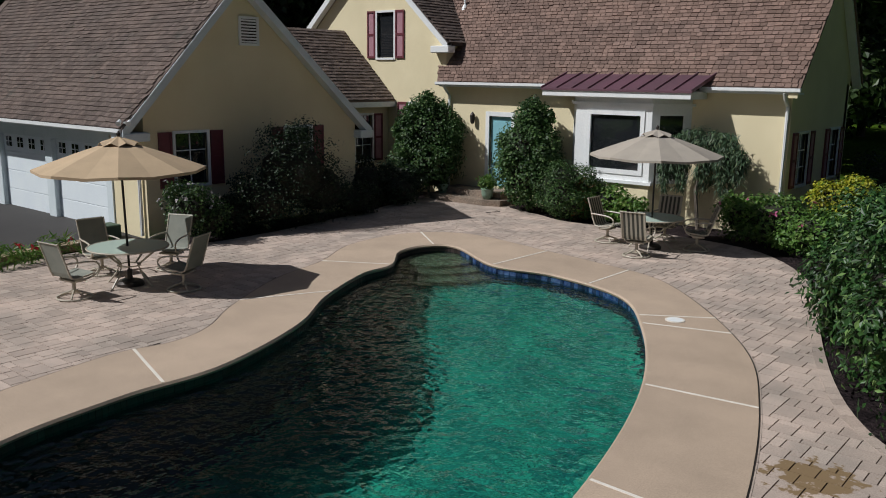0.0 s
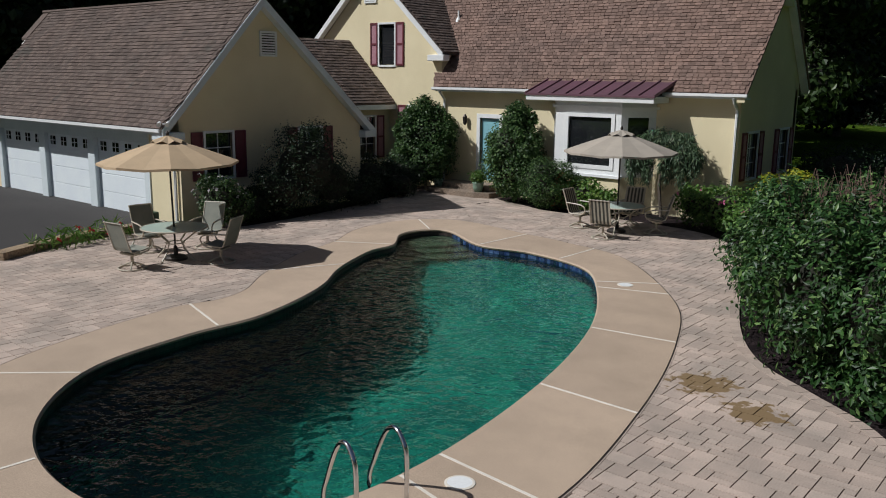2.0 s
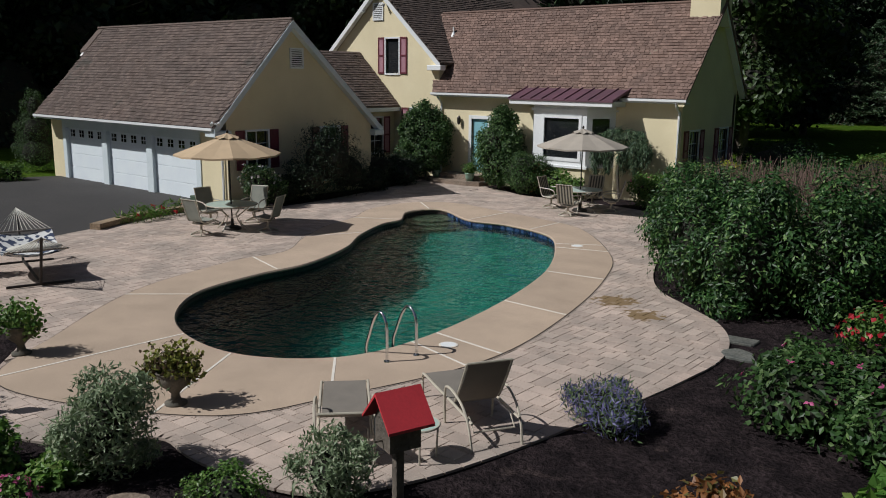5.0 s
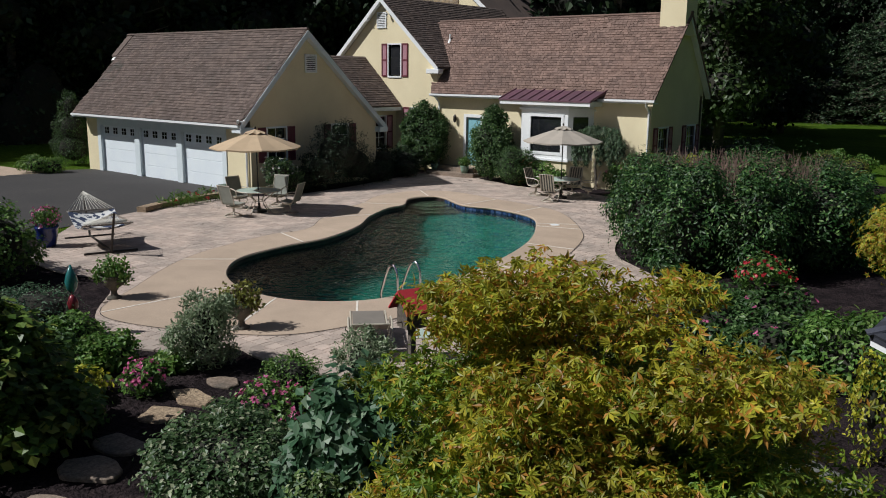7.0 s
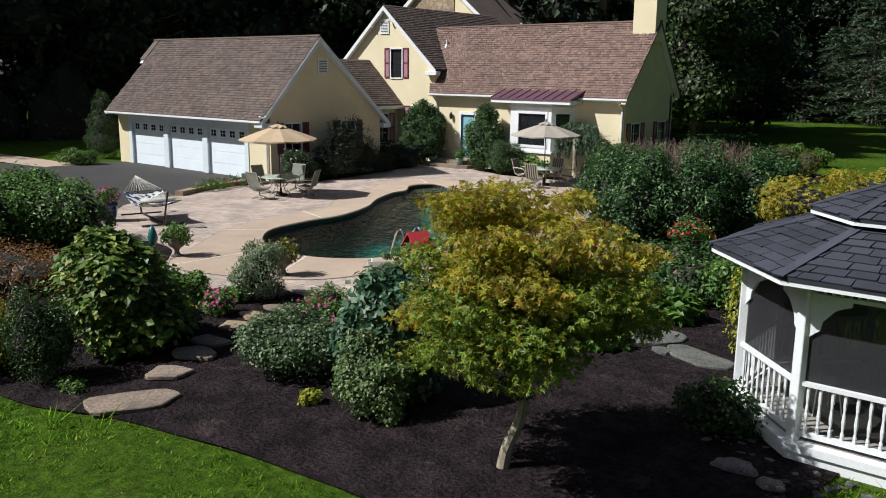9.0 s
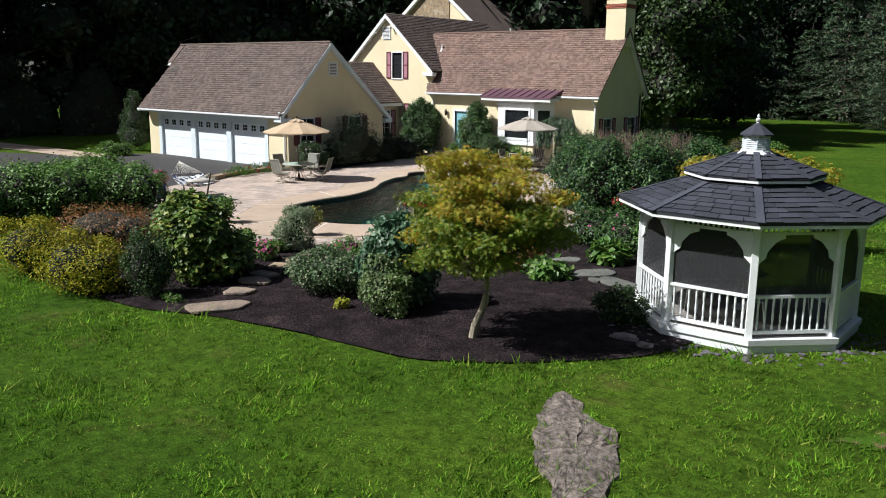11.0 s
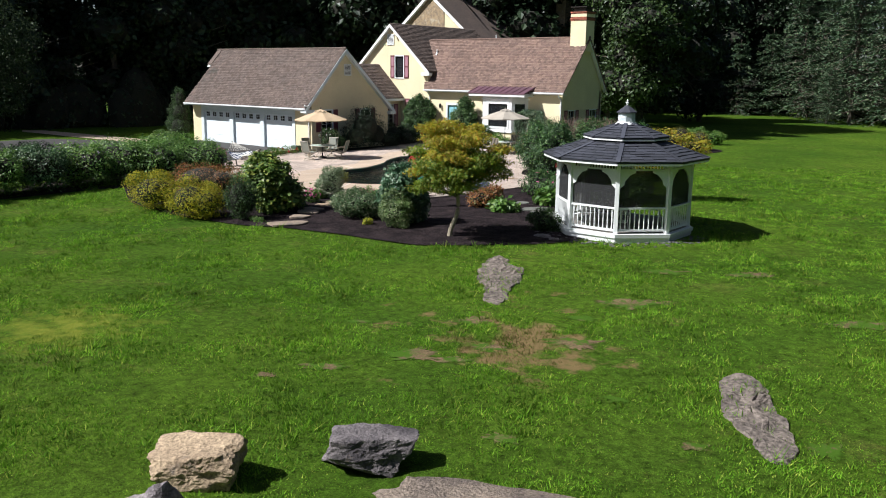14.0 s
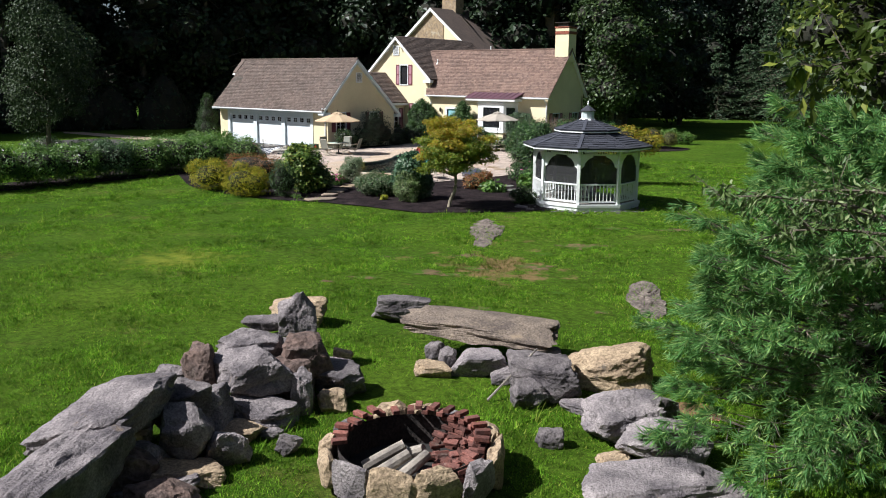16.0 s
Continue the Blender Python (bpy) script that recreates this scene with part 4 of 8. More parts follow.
    d = part("garage_door", box(bmesh.new(), a, b, 9.53, 9.565, -0.1, 2.1), DOORWHITE, G, "white sectional garage door with a row of small lights")
    for k in range(4):
        part("section", box(bmesh.new(), a + 0.01, b - 0.01, 9.505, 9.53, -0.08 + 0.545 * k, 0.455 + 0.545 * k, 0.008), DOORWHITE, d)
    for k in range(4):
        u = a + (b - a) * (k + 0.5) / 4
        part("light", box(bmesh.new(), u - 0.17, u + 0.17, 9.495, 9.503, 1.70, 1.98), PANE, d, "small dark door light")
        bm = bmesh.new()
        box(bm, u - 0.014, u + 0.014, 9.488, 9.495, 1.70, 1.98)
        box(bm, u - 0.17, u + 0.17, 9.486, 9.495, 1.83, 1.85)
        part("light_grid", bm, WHITE, d)
for u0, u1 in ((10.22, 11.12), (13.62, 14.52)):
    window(G, f_gable, u0, u1, 1.15, 2.4)
    # these shaded panels get the darker maroon in place of the sunlit pink
    shutter(G, f_gable, u0 - 0.46, u0 - 0.10, 1.1, 2.45, MAROON)
    shutter(G, f_gable, u1 + 0.10, u1 + 0.46, 1.1, 2.45, MAROON)
vent(G, f_gable, 12.25, 12.75, 4.6, 5.2)
shingles(G, (-28.80, 8.70, 2.585), (-16.25, 8.70, 2.585), (-16.25, 12.17, 6.235), (-28.80, 12.17, 6.235), SHINGLE_GREY, near=(-17, 10), seed=5)


def floodlight(parent, x, y, z, dx, dy):
    """A twin-headed floodlight with a sensor on its plate."""
    bm = bmesh.new()
    lathe(bm, [(0.055, -0.02), (0.055, 0.02)], 12, (x, y, z))
    p = part("floodlight", bm, WHITE, parent, "white twin floodlight")
    for s in (-1, 1):
        q = Vector((x + dx * 0.10 + s * 0.11 * dy, y + dy * 0.10 - s * 0.11 * dx, z + 0.02))
        bm = bmesh.new()
        tube(bm, [q - Vector((dx, dy, -0.4)) * 0.07, q, q + Vector((dx, dy, -0.4)) * 0.09], 0.035, 10, 0.06)
        part("lamp_head", bm, WHITE, p)


floodlight(G, -16.3, 8.85, 2.72, 0.7, -0.7)

# the link between the garage and the house
L = thing("link_wing", (-19.8, 18.4, -0.1), "low link wing with a brown shingle roof, in shade", "house wing")
f_link = face("y", -18.9, 1)
wall("link_wall", L, "y", -18.9, -0.25, 16.25, 20.2, -0.15, 3.0, [(18.6, 19.4, 1.0, 2.5)])
window(L, f_link, 18.6, 19.4, 1.0, 2.5)
shutter(L, f_link, 19.5, 19.88, 0.95, 2.55)
shutter(L, f_link, 18.12, 18.5, 0.95, 2.55)
slope(L, [(-18.58, 15.2, 3.02), (-18.58, 20.2, 3.02), (-21.05, 20.2, 5.34), (-21.05, 15.2, 5.34)], 0.1, SHINGLE_GREY)
slope(L, [(-23.5, 15.2, 3.02), (-23.5, 20.2, 3.02), (-21.05, 20.2, 5.34), (-21.05, 15.2, 5.34)], 0.1, SHINGLE_GREY)
shingles(L, (-18.55, 15.2, 3.01), (-18.55, 20.19, 3.01), (-21.05, 20.19, 5.36), (-21.05, 15.2, 5.36), SHINGLE_GREY, near=(-19, 20), limit=200, seed=8)
part("fascia", box(bmesh.new(), -18.62, -18.55, 15.6, 20.2, 2.78, 2.95), TRIM, L)

# the gabled house front and the long wing
H = thing("house", (-14, 22, -0.1), "cream stucco house with a long brown shingle roof and maroon shutters", "house")
f_front = face("x", 20.2, -1)
wall("front_wall", H, "x", 20.2, 0.3, -16.3, -5.3, -0.15, 3.75, [(-14.5, -13.66, 0.42, 2.62), (-11.2, -8.1, 1.0, 3.2)])
wall("gable_front", H, "x", 20.2, 0.3, -22.9, -16.3, -0.15, 4.9, [(-19.4, -18.62, 4.42, 4.9), (-17.9, -17.0, 1.3, 2.9)])
bm = bmesh.new()
for a, b in ((-22.9, -19.4), (-18.62, -16.3)):
    z = lambda x: 8.05 - 0.92 * abs(x + 19.7)
    top = [(b, 20.2, z(b)), (a, 20.2, z(a))] if a > -19.4 else [(-19.4, 20.2, z(-19.4)), (-19.7, 20.2, 8.05), (a, 20.2, z(a))]
    extrude(bm, [(a, 20.2, 4.9), (b, 20.2, 4.9)] + top, (0, 0.3, 0))
extrude(bm, [(-19.4, 20.2, 5.92), (-18.62, 20.2, 5.92), (-18.62, 20.2, 8.05 - 0.92 * 1.08), (-19.4, 20.2, 8.05 - 0.92 * 0.3)], (0, 0.3, 0))
part("gable_top", bm, STUCCO, H)
window(H, f_front, -19.4, -18.62, 4.42, 5.92, 1, 1)
shutter(H, f_front, -19.86, -19.50, 4.4, 5.98)
shutter(H, f_front, -18.52, -18.14, 4.4, 5.98)
vent(H, f_front, -20.12, -19.6, 6.78, 7.42)
floodlight(H, -19.3, 20.15, 7.35, 0.5, -0.85)
floodlight(H, -20.65, 20.15, 7.1, -0.5, -0.85)
window(H, f_front, -17.9, -17.0, 1.3, 2.9)
shutter(H, f_front, -18.42, -18.02, 1.25, 2.95)
wall("gable_side_wall", H, "y", -16.3, -0.3, 20.5, 30, 3.6, 4.9)
for s, x in ((1, -16.05), (-1, -23.45)):
    slope(H, [(x, 19.95, 4.88), (x, 30.0, 4.88), (-19.75, 30.0, 8.22), (-19.75, 19.95, 8.22)], 0.1, SHINGLE_GREY, "gable_roof")
    part("rake_board", extrude(bmesh.new(), [(x, 19.92, 4.85), (-19.75, 19.92, 8.19), (-19.75, 19.92, 7.95), (x, 19.92, 4.61)], (0, 0.24, 0)), WHITE, H, "white rake board")
shingles(H, (-16.02, 19.95, 4.87), (-16.02, 30, 4.87), (-19.75, 30, 8.24), (-19.75, 19.95, 8.24), SHINGLE_GREY, limit=0, seed=9)
part("eave_return", box(bmesh.new(), -16.75, -15.98, 19.9, 20.25, 4.56, 4.78, 0.02), WHITE, H)
wall("wing_gable_wall", H, "y", -5.3, -0.3, 20.5, 25.0, -0.15, 3.75, [(20.9, 21.7, 1.2, 2.5), (23.6, 24.4, 1.2, 2.5)])
part("wing_gable_top", extrude(bmesh.new(), [(-5.3, 20.2, 3.75), (-5.3, 25.1, 3.75), (-5.3, 25.1, 4.0), (-5.3, 22.85, 6.9), (-5.3, 20.2, 3.95)], (-0.3, 0, 0)), STUCCO, H)
f_end = face("y", -5.3, 1)
for u0, u1 in ((20.9, 21.7), (23.6, 24.4)):
    window(H, f_end, u0, u1, 1.2, 2.5)
    shutter(H, f_end, u0 - 0.46, u0 - 0.1, 1.15, 2.55)
    shutter(H, f_end, u1 + 0.1, u1 + 0.46, 1.15, 2.55)
wall("wing_back_wall", H, "x", 25.1, -0.3, -16.3, -5.3, -0.15, 3.75)
slope(H, [(-16.35, 19.8, 3.66), (-5.02, 19.8, 3.66), (-5.02, 22.85, 7.1), (-18.45, 22.85, 7.1)], 0.1, SHINGLE, "front_roof")
slope(H, [(-18.45, 25.35, 3.85), (-5.02, 25.35, 3.85), (-5.02, 22.85, 7.1), (-18.45, 22.85, 7.1)], 0.1, SHINGLE, "back_roof")
shingles(H, (-16.35, 19.77, 3.655), (-5.0, 19.77, 3.655), (-5.0, 22.85, 7.115), (-18.45, 22.85, 7.115), SHINGLE, near=(-9, 20), seed=4)
part("ridge_cap", tube(bmesh.new(), [(-18.3, 22.85, 7.12), (-5.02, 22.85, 7.12)], 0.07, 6), SHINGLE, H)
for y, z, paint, about in ((19.8, 3.66, STUCCO, "narrow cream rake board"), (25.35, 3.85, WHITE, "white rake board")):
    part("rake_board", extrude(bmesh.new(), [(-5.07, y, z - 0.06), (-5.07, 22.85, 7.03), (-5.07, 22.85, 6.84), (-5.07, y, z - 0.24)], (-0.22, 0, 0)), paint, H, about)
part("soffit", box(bmesh.new(), -16.3, -5.05, 19.84, 20.2, 3.50, 3.55), WHITE, H)
gutter(H, (-16.4, 19.79, 3.65), (-11.95, 19.79, 3.65))
gutter(H, (-7.5, 19.79, 3.65), (-5.0, 19.79, 3.65))
pipe(H, [(-5.38, 19.8, 3.55), (-5.38, 19.9, 3.4), (-5.38, 20.14, 3.2), (-5.38, 20.14, 0.0)], 0.05)
pipe(H, [(-16.1, 19.8, 3.55), (-16.1, 20.0, 3.35), (-16.1, 20.14, 3.2), (-16.1, 20.14, 0.0)], 0.045)
part("vent_pipe", tube(bmesh.new(), [(-17.0, 22.0, 5.95), (-17.0, 22.0, 6.45)], 0.04, 8), WHITE, H, "white plumbing vent pipe")
part("flashing", lathe(bmesh.new(), [(0.14, -0.12), (0.06, 0.06)], 10, (-17.0, 22.0, 6.15)), WHITE, H)
# the chimney on the wing's end
ch = part("chimney", box(bmesh.new(), -6.22, -5.1, 22.35, 23.4, 6.2, 8.15), STUCCO, H, "cream stucco chimney with brick bands")
bm = bmesh.new()
for k, (g, z) in enumerate(((0.03, 8.15), (0.05, 8.225), (0.01, 8.30), (0.01, 8.55), (0.05, 8.62))):
    n = 6
    for i in range(n):
        x = -6.22 - g + (1.12 + 2 * g) * i / n
        box(bm, x + 0.004, x + (1.12 + 2 * g) / n - 0.004, 22.35 - g, 23.4 + g, z, z + 0.068)
part("brick_band", bm, CHIMNEY_BRICK, ch, "red brick courses")
part("cap_band", box(bmesh.new(), -6.23, -5.09, 22.34, 23.41, 8.36, 8.55), STUCCO, ch)
part("chimney_cap", box(bmesh.new(), -6.1, -5.22, 22.45, 23.3, 8.69, 8.95, 0.03), DARK_METAL, ch, "dark metal flue cap")
part("cap_lid", box(bmesh.new(), -6.25, -5.07, 22.3, 23.45, 8.95, 9.0), DARK_METAL, ch)
# the blue door, its frame, lamp and steps
door = part("door", box(bmesh.new(), -14.48, -13.68, 20.27, 20.31, 0.44, 2.6), AQUA, H, "pale aqua panelled storm door")
part("door_glass", box(bmesh.new(), -14.36, -13.8, 20.255, 20.27, 0.75, 2.45), AQUA, door)
part("door_handle", tube(bmesh.new(), [(-14.42, 20.22, 1.35), (-14.42, 20.2, 1.42), (-14.42, 20.22, 1.5)], 0.015, 6), DARK_METAL, door)
bm = bmesh.new()
on_wall(bm, f_front, -14.64, -14.5, 0.42, 2.76, -0.05, 0.035)
on_wall(bm, f_front, -13.66, -13.52, 0.42, 2.76, -0.05, 0.035)
on_wall(bm, f_front, -14.5, -13.66, 2.62, 2.76, -0.05, 0.03)
part("door_frame", bm, WHITE, H, "white door casing")
sc = part("wall_lantern", lathe(bmesh.new(), [(0.03, 0), (0.075, 0.06), (0.085, 0.28), (0.03, 0.36)], 6, (-15.1, 20.08, 2.35)), DARK_METAL, H, "dark bronze wall lantern")
part("lantern_arm", tube(bmesh.new(), [(-15.1, 20.19, 2.55), (-15.1, 20.08, 2.72)], 0.02, 6), DARK_METAL, sc)
# the bay window
B = part("bay_window", slab(bmesh.new(), [(-11.45, 20.2), (-10.88, 19.38), (-8.58, 19.38), (-7.85, 20.2)], -0.1, 1.08), STUCCO, H, "white bay window under a plum metal roof")
bm = bmesh.new()
f_bay = face("x", 19.38, -1)
for u0, u1, z0, z1 in ((-10.88, -10.42, 1.08, 3.33), (-8.88, -8.58, 1.08, 3.33), (-10.42, -8.88, 1.08, 1.36), (-10.42, -8.88, 2.88, 3.33)):
    on_wall(bm, f_bay, u0, u1, z0, z1, -0.10, 0.0)
part("bay_frame", bm, WHITE, B)
bm = bmesh.new()
for u0, u1, z0, z1 in ((-10.52, -10.40, 1.28, 2.98), (-8.90, -8.78, 1.28, 2.98), (-10.40, -8.90, 1.28, 1.40), (-10.40, -8.90, 2.86, 2.98)):
    on_wall(bm, f_bay, u0, u1, z0, z1, -0.04, 0.03)
part("sash", bm, WHITE, B)
part("pane", on_wall(bmesh.new(), f_bay, -10.42, -8.88, 1.36, 2.88, -0.08, -0.06), PANE, B, "large dark picture window")
part("sill", on_wall(bmesh.new(), f_bay, -10.98, -8.48, 1.04, 1.12, -0.05, 0.09), WHITE, B)
for (xa, ya), (xb, yb) in (((-11.45, 20.2), (-10.88, 19.38)), ((-8.58, 19.38), (-7.85, 20.2))):
    d = Vector((xb - xa, yb - ya, 0))
    n = Vector((d.y, -d.x, 0)).normalized() * 0.03
    for t0, t1, z0, z1, mtl, o in ((0, 0.2, 1.08, 3.33, WHITE, 0), (0.8, 1, 1.08, 3.33, WHITE, 0), (0.2, 0.8, 1.08, 1.36, WHITE, 0), (0.2, 0.8, 2.88, 3.33, WHITE, 0), (0.2, 0.8, 1.36, 2.88, PANE, -1)):
        a, b = Vector((xa, ya, 0)) + d * t0 + n * o, Vector((xa, ya, 0)) + d * t1 + n * o
        part("side_light" if mtl is PANE else "side_casing", extrude(bmesh.new(), [a + Vector((0, 0, z0)), b + Vector((0, 0, z0)), b + Vector((0, 0, z1)), a + Vector((0, 0, z1))], -n * 2), mtl, B)
part("crown_moulding", slab(bmesh.new(), [(-11.55, 20.2), (-10.95, 19.30), (-8.52, 19.30), (-7.75, 20.2)], 3.12, 3.2), WHITE, B)
part("bay_fascia", box(bmesh.new(), -11.86, -7.43, 19.1, 20.1, 3.33, 3.53, 0.01), WHITE, B)
part("bay_roof", extrude(bmesh.new(), [(-11.89, 19.06, 3.54), (-7.40, 19.06, 3.54), (-7.20, 20.12, 3.99), (-11.67, 20.12, 3.99)], (0, 0, -0.05)), PURPLE, B, "plum standing-seam metal roof")
for k in range(10):
    t = k / 9
    a, b = Vector((-11.88 + 4.45 * t, 19.06, 3.55)), Vector((-11.66 + 4.43 * t, 20.12, 4.005))
    part("seam", extrude(bmesh.new(), [a, a + Vector((0.035, 0, 0)), b + Vector((0.035, 0, 0)), b], (0, 0, 0.035)), PURPLE, B)
# the step before the door
st = thing("door_step", (-14.6, 19.7, 0), "two low steps of tan flagstone with brick risers", "step", kind="structure")
part("lower_step", slab(bmesh.new(), [(-16.0, 20.18), (-16.0, 19.05), (-15.6, 18.85), (-13.7, 18.85), (-13.2, 19.05), (-13.1, 20.18)], 0.0, 0.17), FLAG, st)
part("upper_step", slab(bmesh.new(), [(-15.7, 20.17), (-15.7, 19.35), (-13.4, 19.35), (-13.4, 20.17)], 0.17, 0.36), FLAG, st)

# the older main house behind
M = thing("main_house", (-24, 36, -0.1), "older stone and stucco main house with a steep brown roof", "house")
def main_z(x):
    return 11.3 - 0.80 * abs(x + 24.3)
part("gable_wall", extrude(bmesh.new(), [(-30.3, 30, -0.1), (-18.3, 30, -0.1), (-18.3, 30, main_z(-18.3)), (-24.3, 30, 11.2), (-30.3, 30, main_z(-30.3))], (0, 0.4, 0)), STUCCO, M)
part("stone_panel", extrude(bmesh.new(), [(-27.6, 29.94, 6.0), (-22.9, 29.94, 6.0), (-22.9, 29.94, main_z(-22.9) - 0.1), (-24.3, 29.94, 11.1), (-27.6, 29.94, main_z(-27.6) - 0.1)], (0, 0.06, 0)), STONEWALL, M, "tan fieldstone gable")
for s in (1, -1):
    e = -24.3 + s * 7.2
    slope(M, [(e, 29.7, main_z(e)), (e, 44, main_z(e)), (-24.3, 44, 11.35), (-24.3, 29.7, 11.35)], 0.12, SHINGLE_GREY)
    part("rake_board", extrude(bmesh.new(), [(e, 29.68, main_z(e) - 0.02), (-24.3, 29.68, 11.32), (-24.3, 29.68, 11.02), (e, 29.68, main_z(e) - 0.32)], (0, 0.3, 0)), WHITE, M, "white rake board")
part("side_wall", box(bmesh.new(), -18.3, -18.0, 30.4, 43.6, -0.1, 6.2), STUCCO, M)
part("chimney", box(bmesh.new(), -25.6, -23.9, 33.0, 34.2, 9.5, 13.2, 0.03), STONEWALL, M, "fieldstone chimney")
part("chimney", box(bmesh.new(), -18.4, -17.4, 40.0, 41.0, 5.0, 12.2, 0.03), STONEWALL, M, "distant fieldstone chimney")
part("vent_pipe", tube(bmesh.new(), [(-19.0, 32.0, 7.0), (-19.0, 32.0, 7.9)], 0.05, 6), WHITE, M)


# ---- the gazebo ----
GC = Vector((10.42, -1.88, 0))
GA = [radians(-67.0 + 45 * k) for k in range(8)]


def octo(r, k, z):
    a = GA[k % 8]
    return Vector((GC.x + r * math.cos(a), GC.y + r * math.sin(a), z))


GZ = thing("gazebo", (10.42, -1.88, -0.1), "white wooden octagonal gazebo with a two-tier black shingle roof", "gazebo")
part("deck", slab(bmesh.new(), [octo(2.08, k, 0) for k in range(8)], -0.16, 0.10), WHITE, GZ)
part("skirt", slab(bmesh.new(), [octo(2.12, k, 0) for k in range(8)], 0.02, 0.13), WHITE, GZ)
part("floor_deck", slab(bmesh.new(), [octo(1.95, k, 0) for k in range(8)], 0.10, 0.15), surface("grey_deck_boards", (0.30, 0.28, 0.25), (0.22, 0.21, 0.19), 2, 30, 0.8, 0.2), GZ)


def upright(bm, p, w, z0, z1, turn):
    return box(bm, -w, w, -w, w, z0, z1, 0.008, Matrix.Translation((p.x, p.y, 0)) @ Matrix.Rotation(turn, 4, "Z"))


def beam(bm, a, b, h, w):
    """A squared bar from a to b."""
    d = b - a
    m = Matrix.Translation((a + b) / 2) @ d.to_track_quat("X", "Z").to_matrix().to_4x4()
    return box(bm, -d.length / 2, d.length / 2, -w / 2, w / 2, -h / 2, h / 2, 0.0, m)


for k in range(8):
    part("post", upright(bmesh.new(), octo(1.96, k, 0), 0.062, 0.13, 2.36, GA[k]), WHITE, GZ)
for k in range(8):
    a, b = octo(1.96, k, 0), octo(1.96, k + 1, 0)
    u = (b - a).normalized()
    inward = Vector((-u.y, u.x, 0))
    a, b = a + u * 0.062, b - u * 0.062
    length = (b - a).length
    entrance = k == 3
    up = lambda p, z: Vector((p.x, p.y, z))
    if not entrance:
        part("top_rail", beam(bmesh.new(), up(a, 0.93), up(b, 0.93), 0.055, 0.09), WHITE, GZ)
        part("bottom_rail", beam(bmesh.new(), up(a, 0.24), up(b, 0.24), 0.07, 0.06), WHITE, GZ)
        n = 10
        for i in range(n):
            p = a.lerp(b, (i + 0.5) / n)
            bm = bmesh.new()
            lathe(bm, [(0.022, 0.275), (0.022, 0.36), (0.014, 0.40), (0.024, 0.52), (0.016, 0.66), (0.022, 0.76), (0.022, 0.905)], 6, (p.x, p.y, 0))
            part("baluster", bm, WHITE, GZ)
    part("plate", beam(bmesh.new(), up(a, 2.31), up(b, 2.31), 0.09, 0.10), WHITE, GZ)
    part("frieze_rail", beam(bmesh.new(), up(a, 2.12), up(b, 2.12), 0.05, 0.06), WHITE, GZ)
    n = 15
    for i in range(n):
        p = a.lerp(b, (i + 0.5) / n)
        part("spindle", upright(bmesh.new(), p, 0.017, 2.145, 2.265, GA[k]), WHITE, GZ)
    for s, p in ((1, a), (-1, b)):
        bm = bmesh.new()
        curve = [(0.0, 2.095), (0.44, 2.095), (0.44, 2.03), (0.36, 2.0), (0.27, 1.95), (0.2, 1.86), (0.14, 1.78), (0.12, 1.66), (0.05, 1.6), (0.0, 1.55)]
        extrude(bm, [up(p + u * s * c - inward * 0.02, z) for c, z in curve], inward * 0.04)
        part("bracket", bm, WHITE, GZ, "scroll-sawn corner bracket")
    if not entrance:
        part("screen", extrude(bmesh.new(), [up(a + inward * 0.015, 0.96), up(b + inward * 0.015, 0.96), up(b + inward * 0.015, 2.1), up(a + inward * 0.015, 2.1)], inward * 0.004), SCREEN, GZ, "dark insect screen")
    # lower roof
    e0, e1, t0, t1 = octo(2.45, k, 2.40), octo(2.45, k + 1, 2.40), octo(1.08, k, 2.90), octo(1.08, k + 1, 2.90)
    slope(GZ, [e0, e1, t1, t0], 0.05, SHINGLE_DARK, "lower_roof")
    part("fascia", extrude(bmesh.new(), [octo(2.44, k, 2.29), octo(2.44, k + 1, 2.29), octo(2.44, k + 1, 2.395), octo(2.44, k, 2.395)], -Vector((math.cos((GA[k] + GA[(k + 1) % 8]) / 2 if k < 7 else GA[k] + radians(22.5)), math.sin((GA[k] + GA[(k + 1) % 8]) / 2 if k < 7 else GA[k] + radians(22.5)), 0)) * 0.03), WHITE, GZ)
    shingles(GZ, octo(2.48, k, 2.39), octo(2.48, k + 1, 2.39), octo(1.08, k + 1, 2.915), octo(1.08, k, 2.915), SHINGLE_DARK, 0.165, 0.34, 40 if k in (7, 0, 1, 6) else 0, seed=20 + k, thick=0.018)
    part("hip_cap", beam(bmesh.new(), octo(2.48, k, 2.415), octo(1.08, k, 2.93), 0.02, 0.13), SHINGLE_DARK, GZ)
    # clerestory between the tiers
    part("clerestory_rail", beam(bmesh.new(), octo(1.04, k, 2.92), octo(1.04, k + 1, 2.92), 0.05, 0.04), DARK_METAL, GZ)
    for i in range(7):
        p = octo(1.06, k, 0).lerp(octo(1.06, k + 1, 0), (i + 0.5) / 7)
        part("dentil", upright(bmesh.new(), p, 0.016, 2.90, 2.98, GA[k]), WHITE, GZ)
    # upper roof
    slope(GZ, [octo(1.26, k, 3.03), octo(1.26, k + 1, 3.03), octo(0.26, k + 1, 3.42), octo(0.26, k, 3.42)], 0.04, SHINGLE_DARK, "upper_roof")
    mid_a = GA[k] + radians(22.5)
    part("upper_fascia", extrude(bmesh.new(), [octo(1.255, k, 2.94), octo(1.255, k + 1, 2.94), octo(1.255, k + 1, 3.025), octo(1.255, k, 3.025)], -Vector((math.cos(mid_a), math.sin(mid_a), 0)) * 0.03), WHITE, GZ)
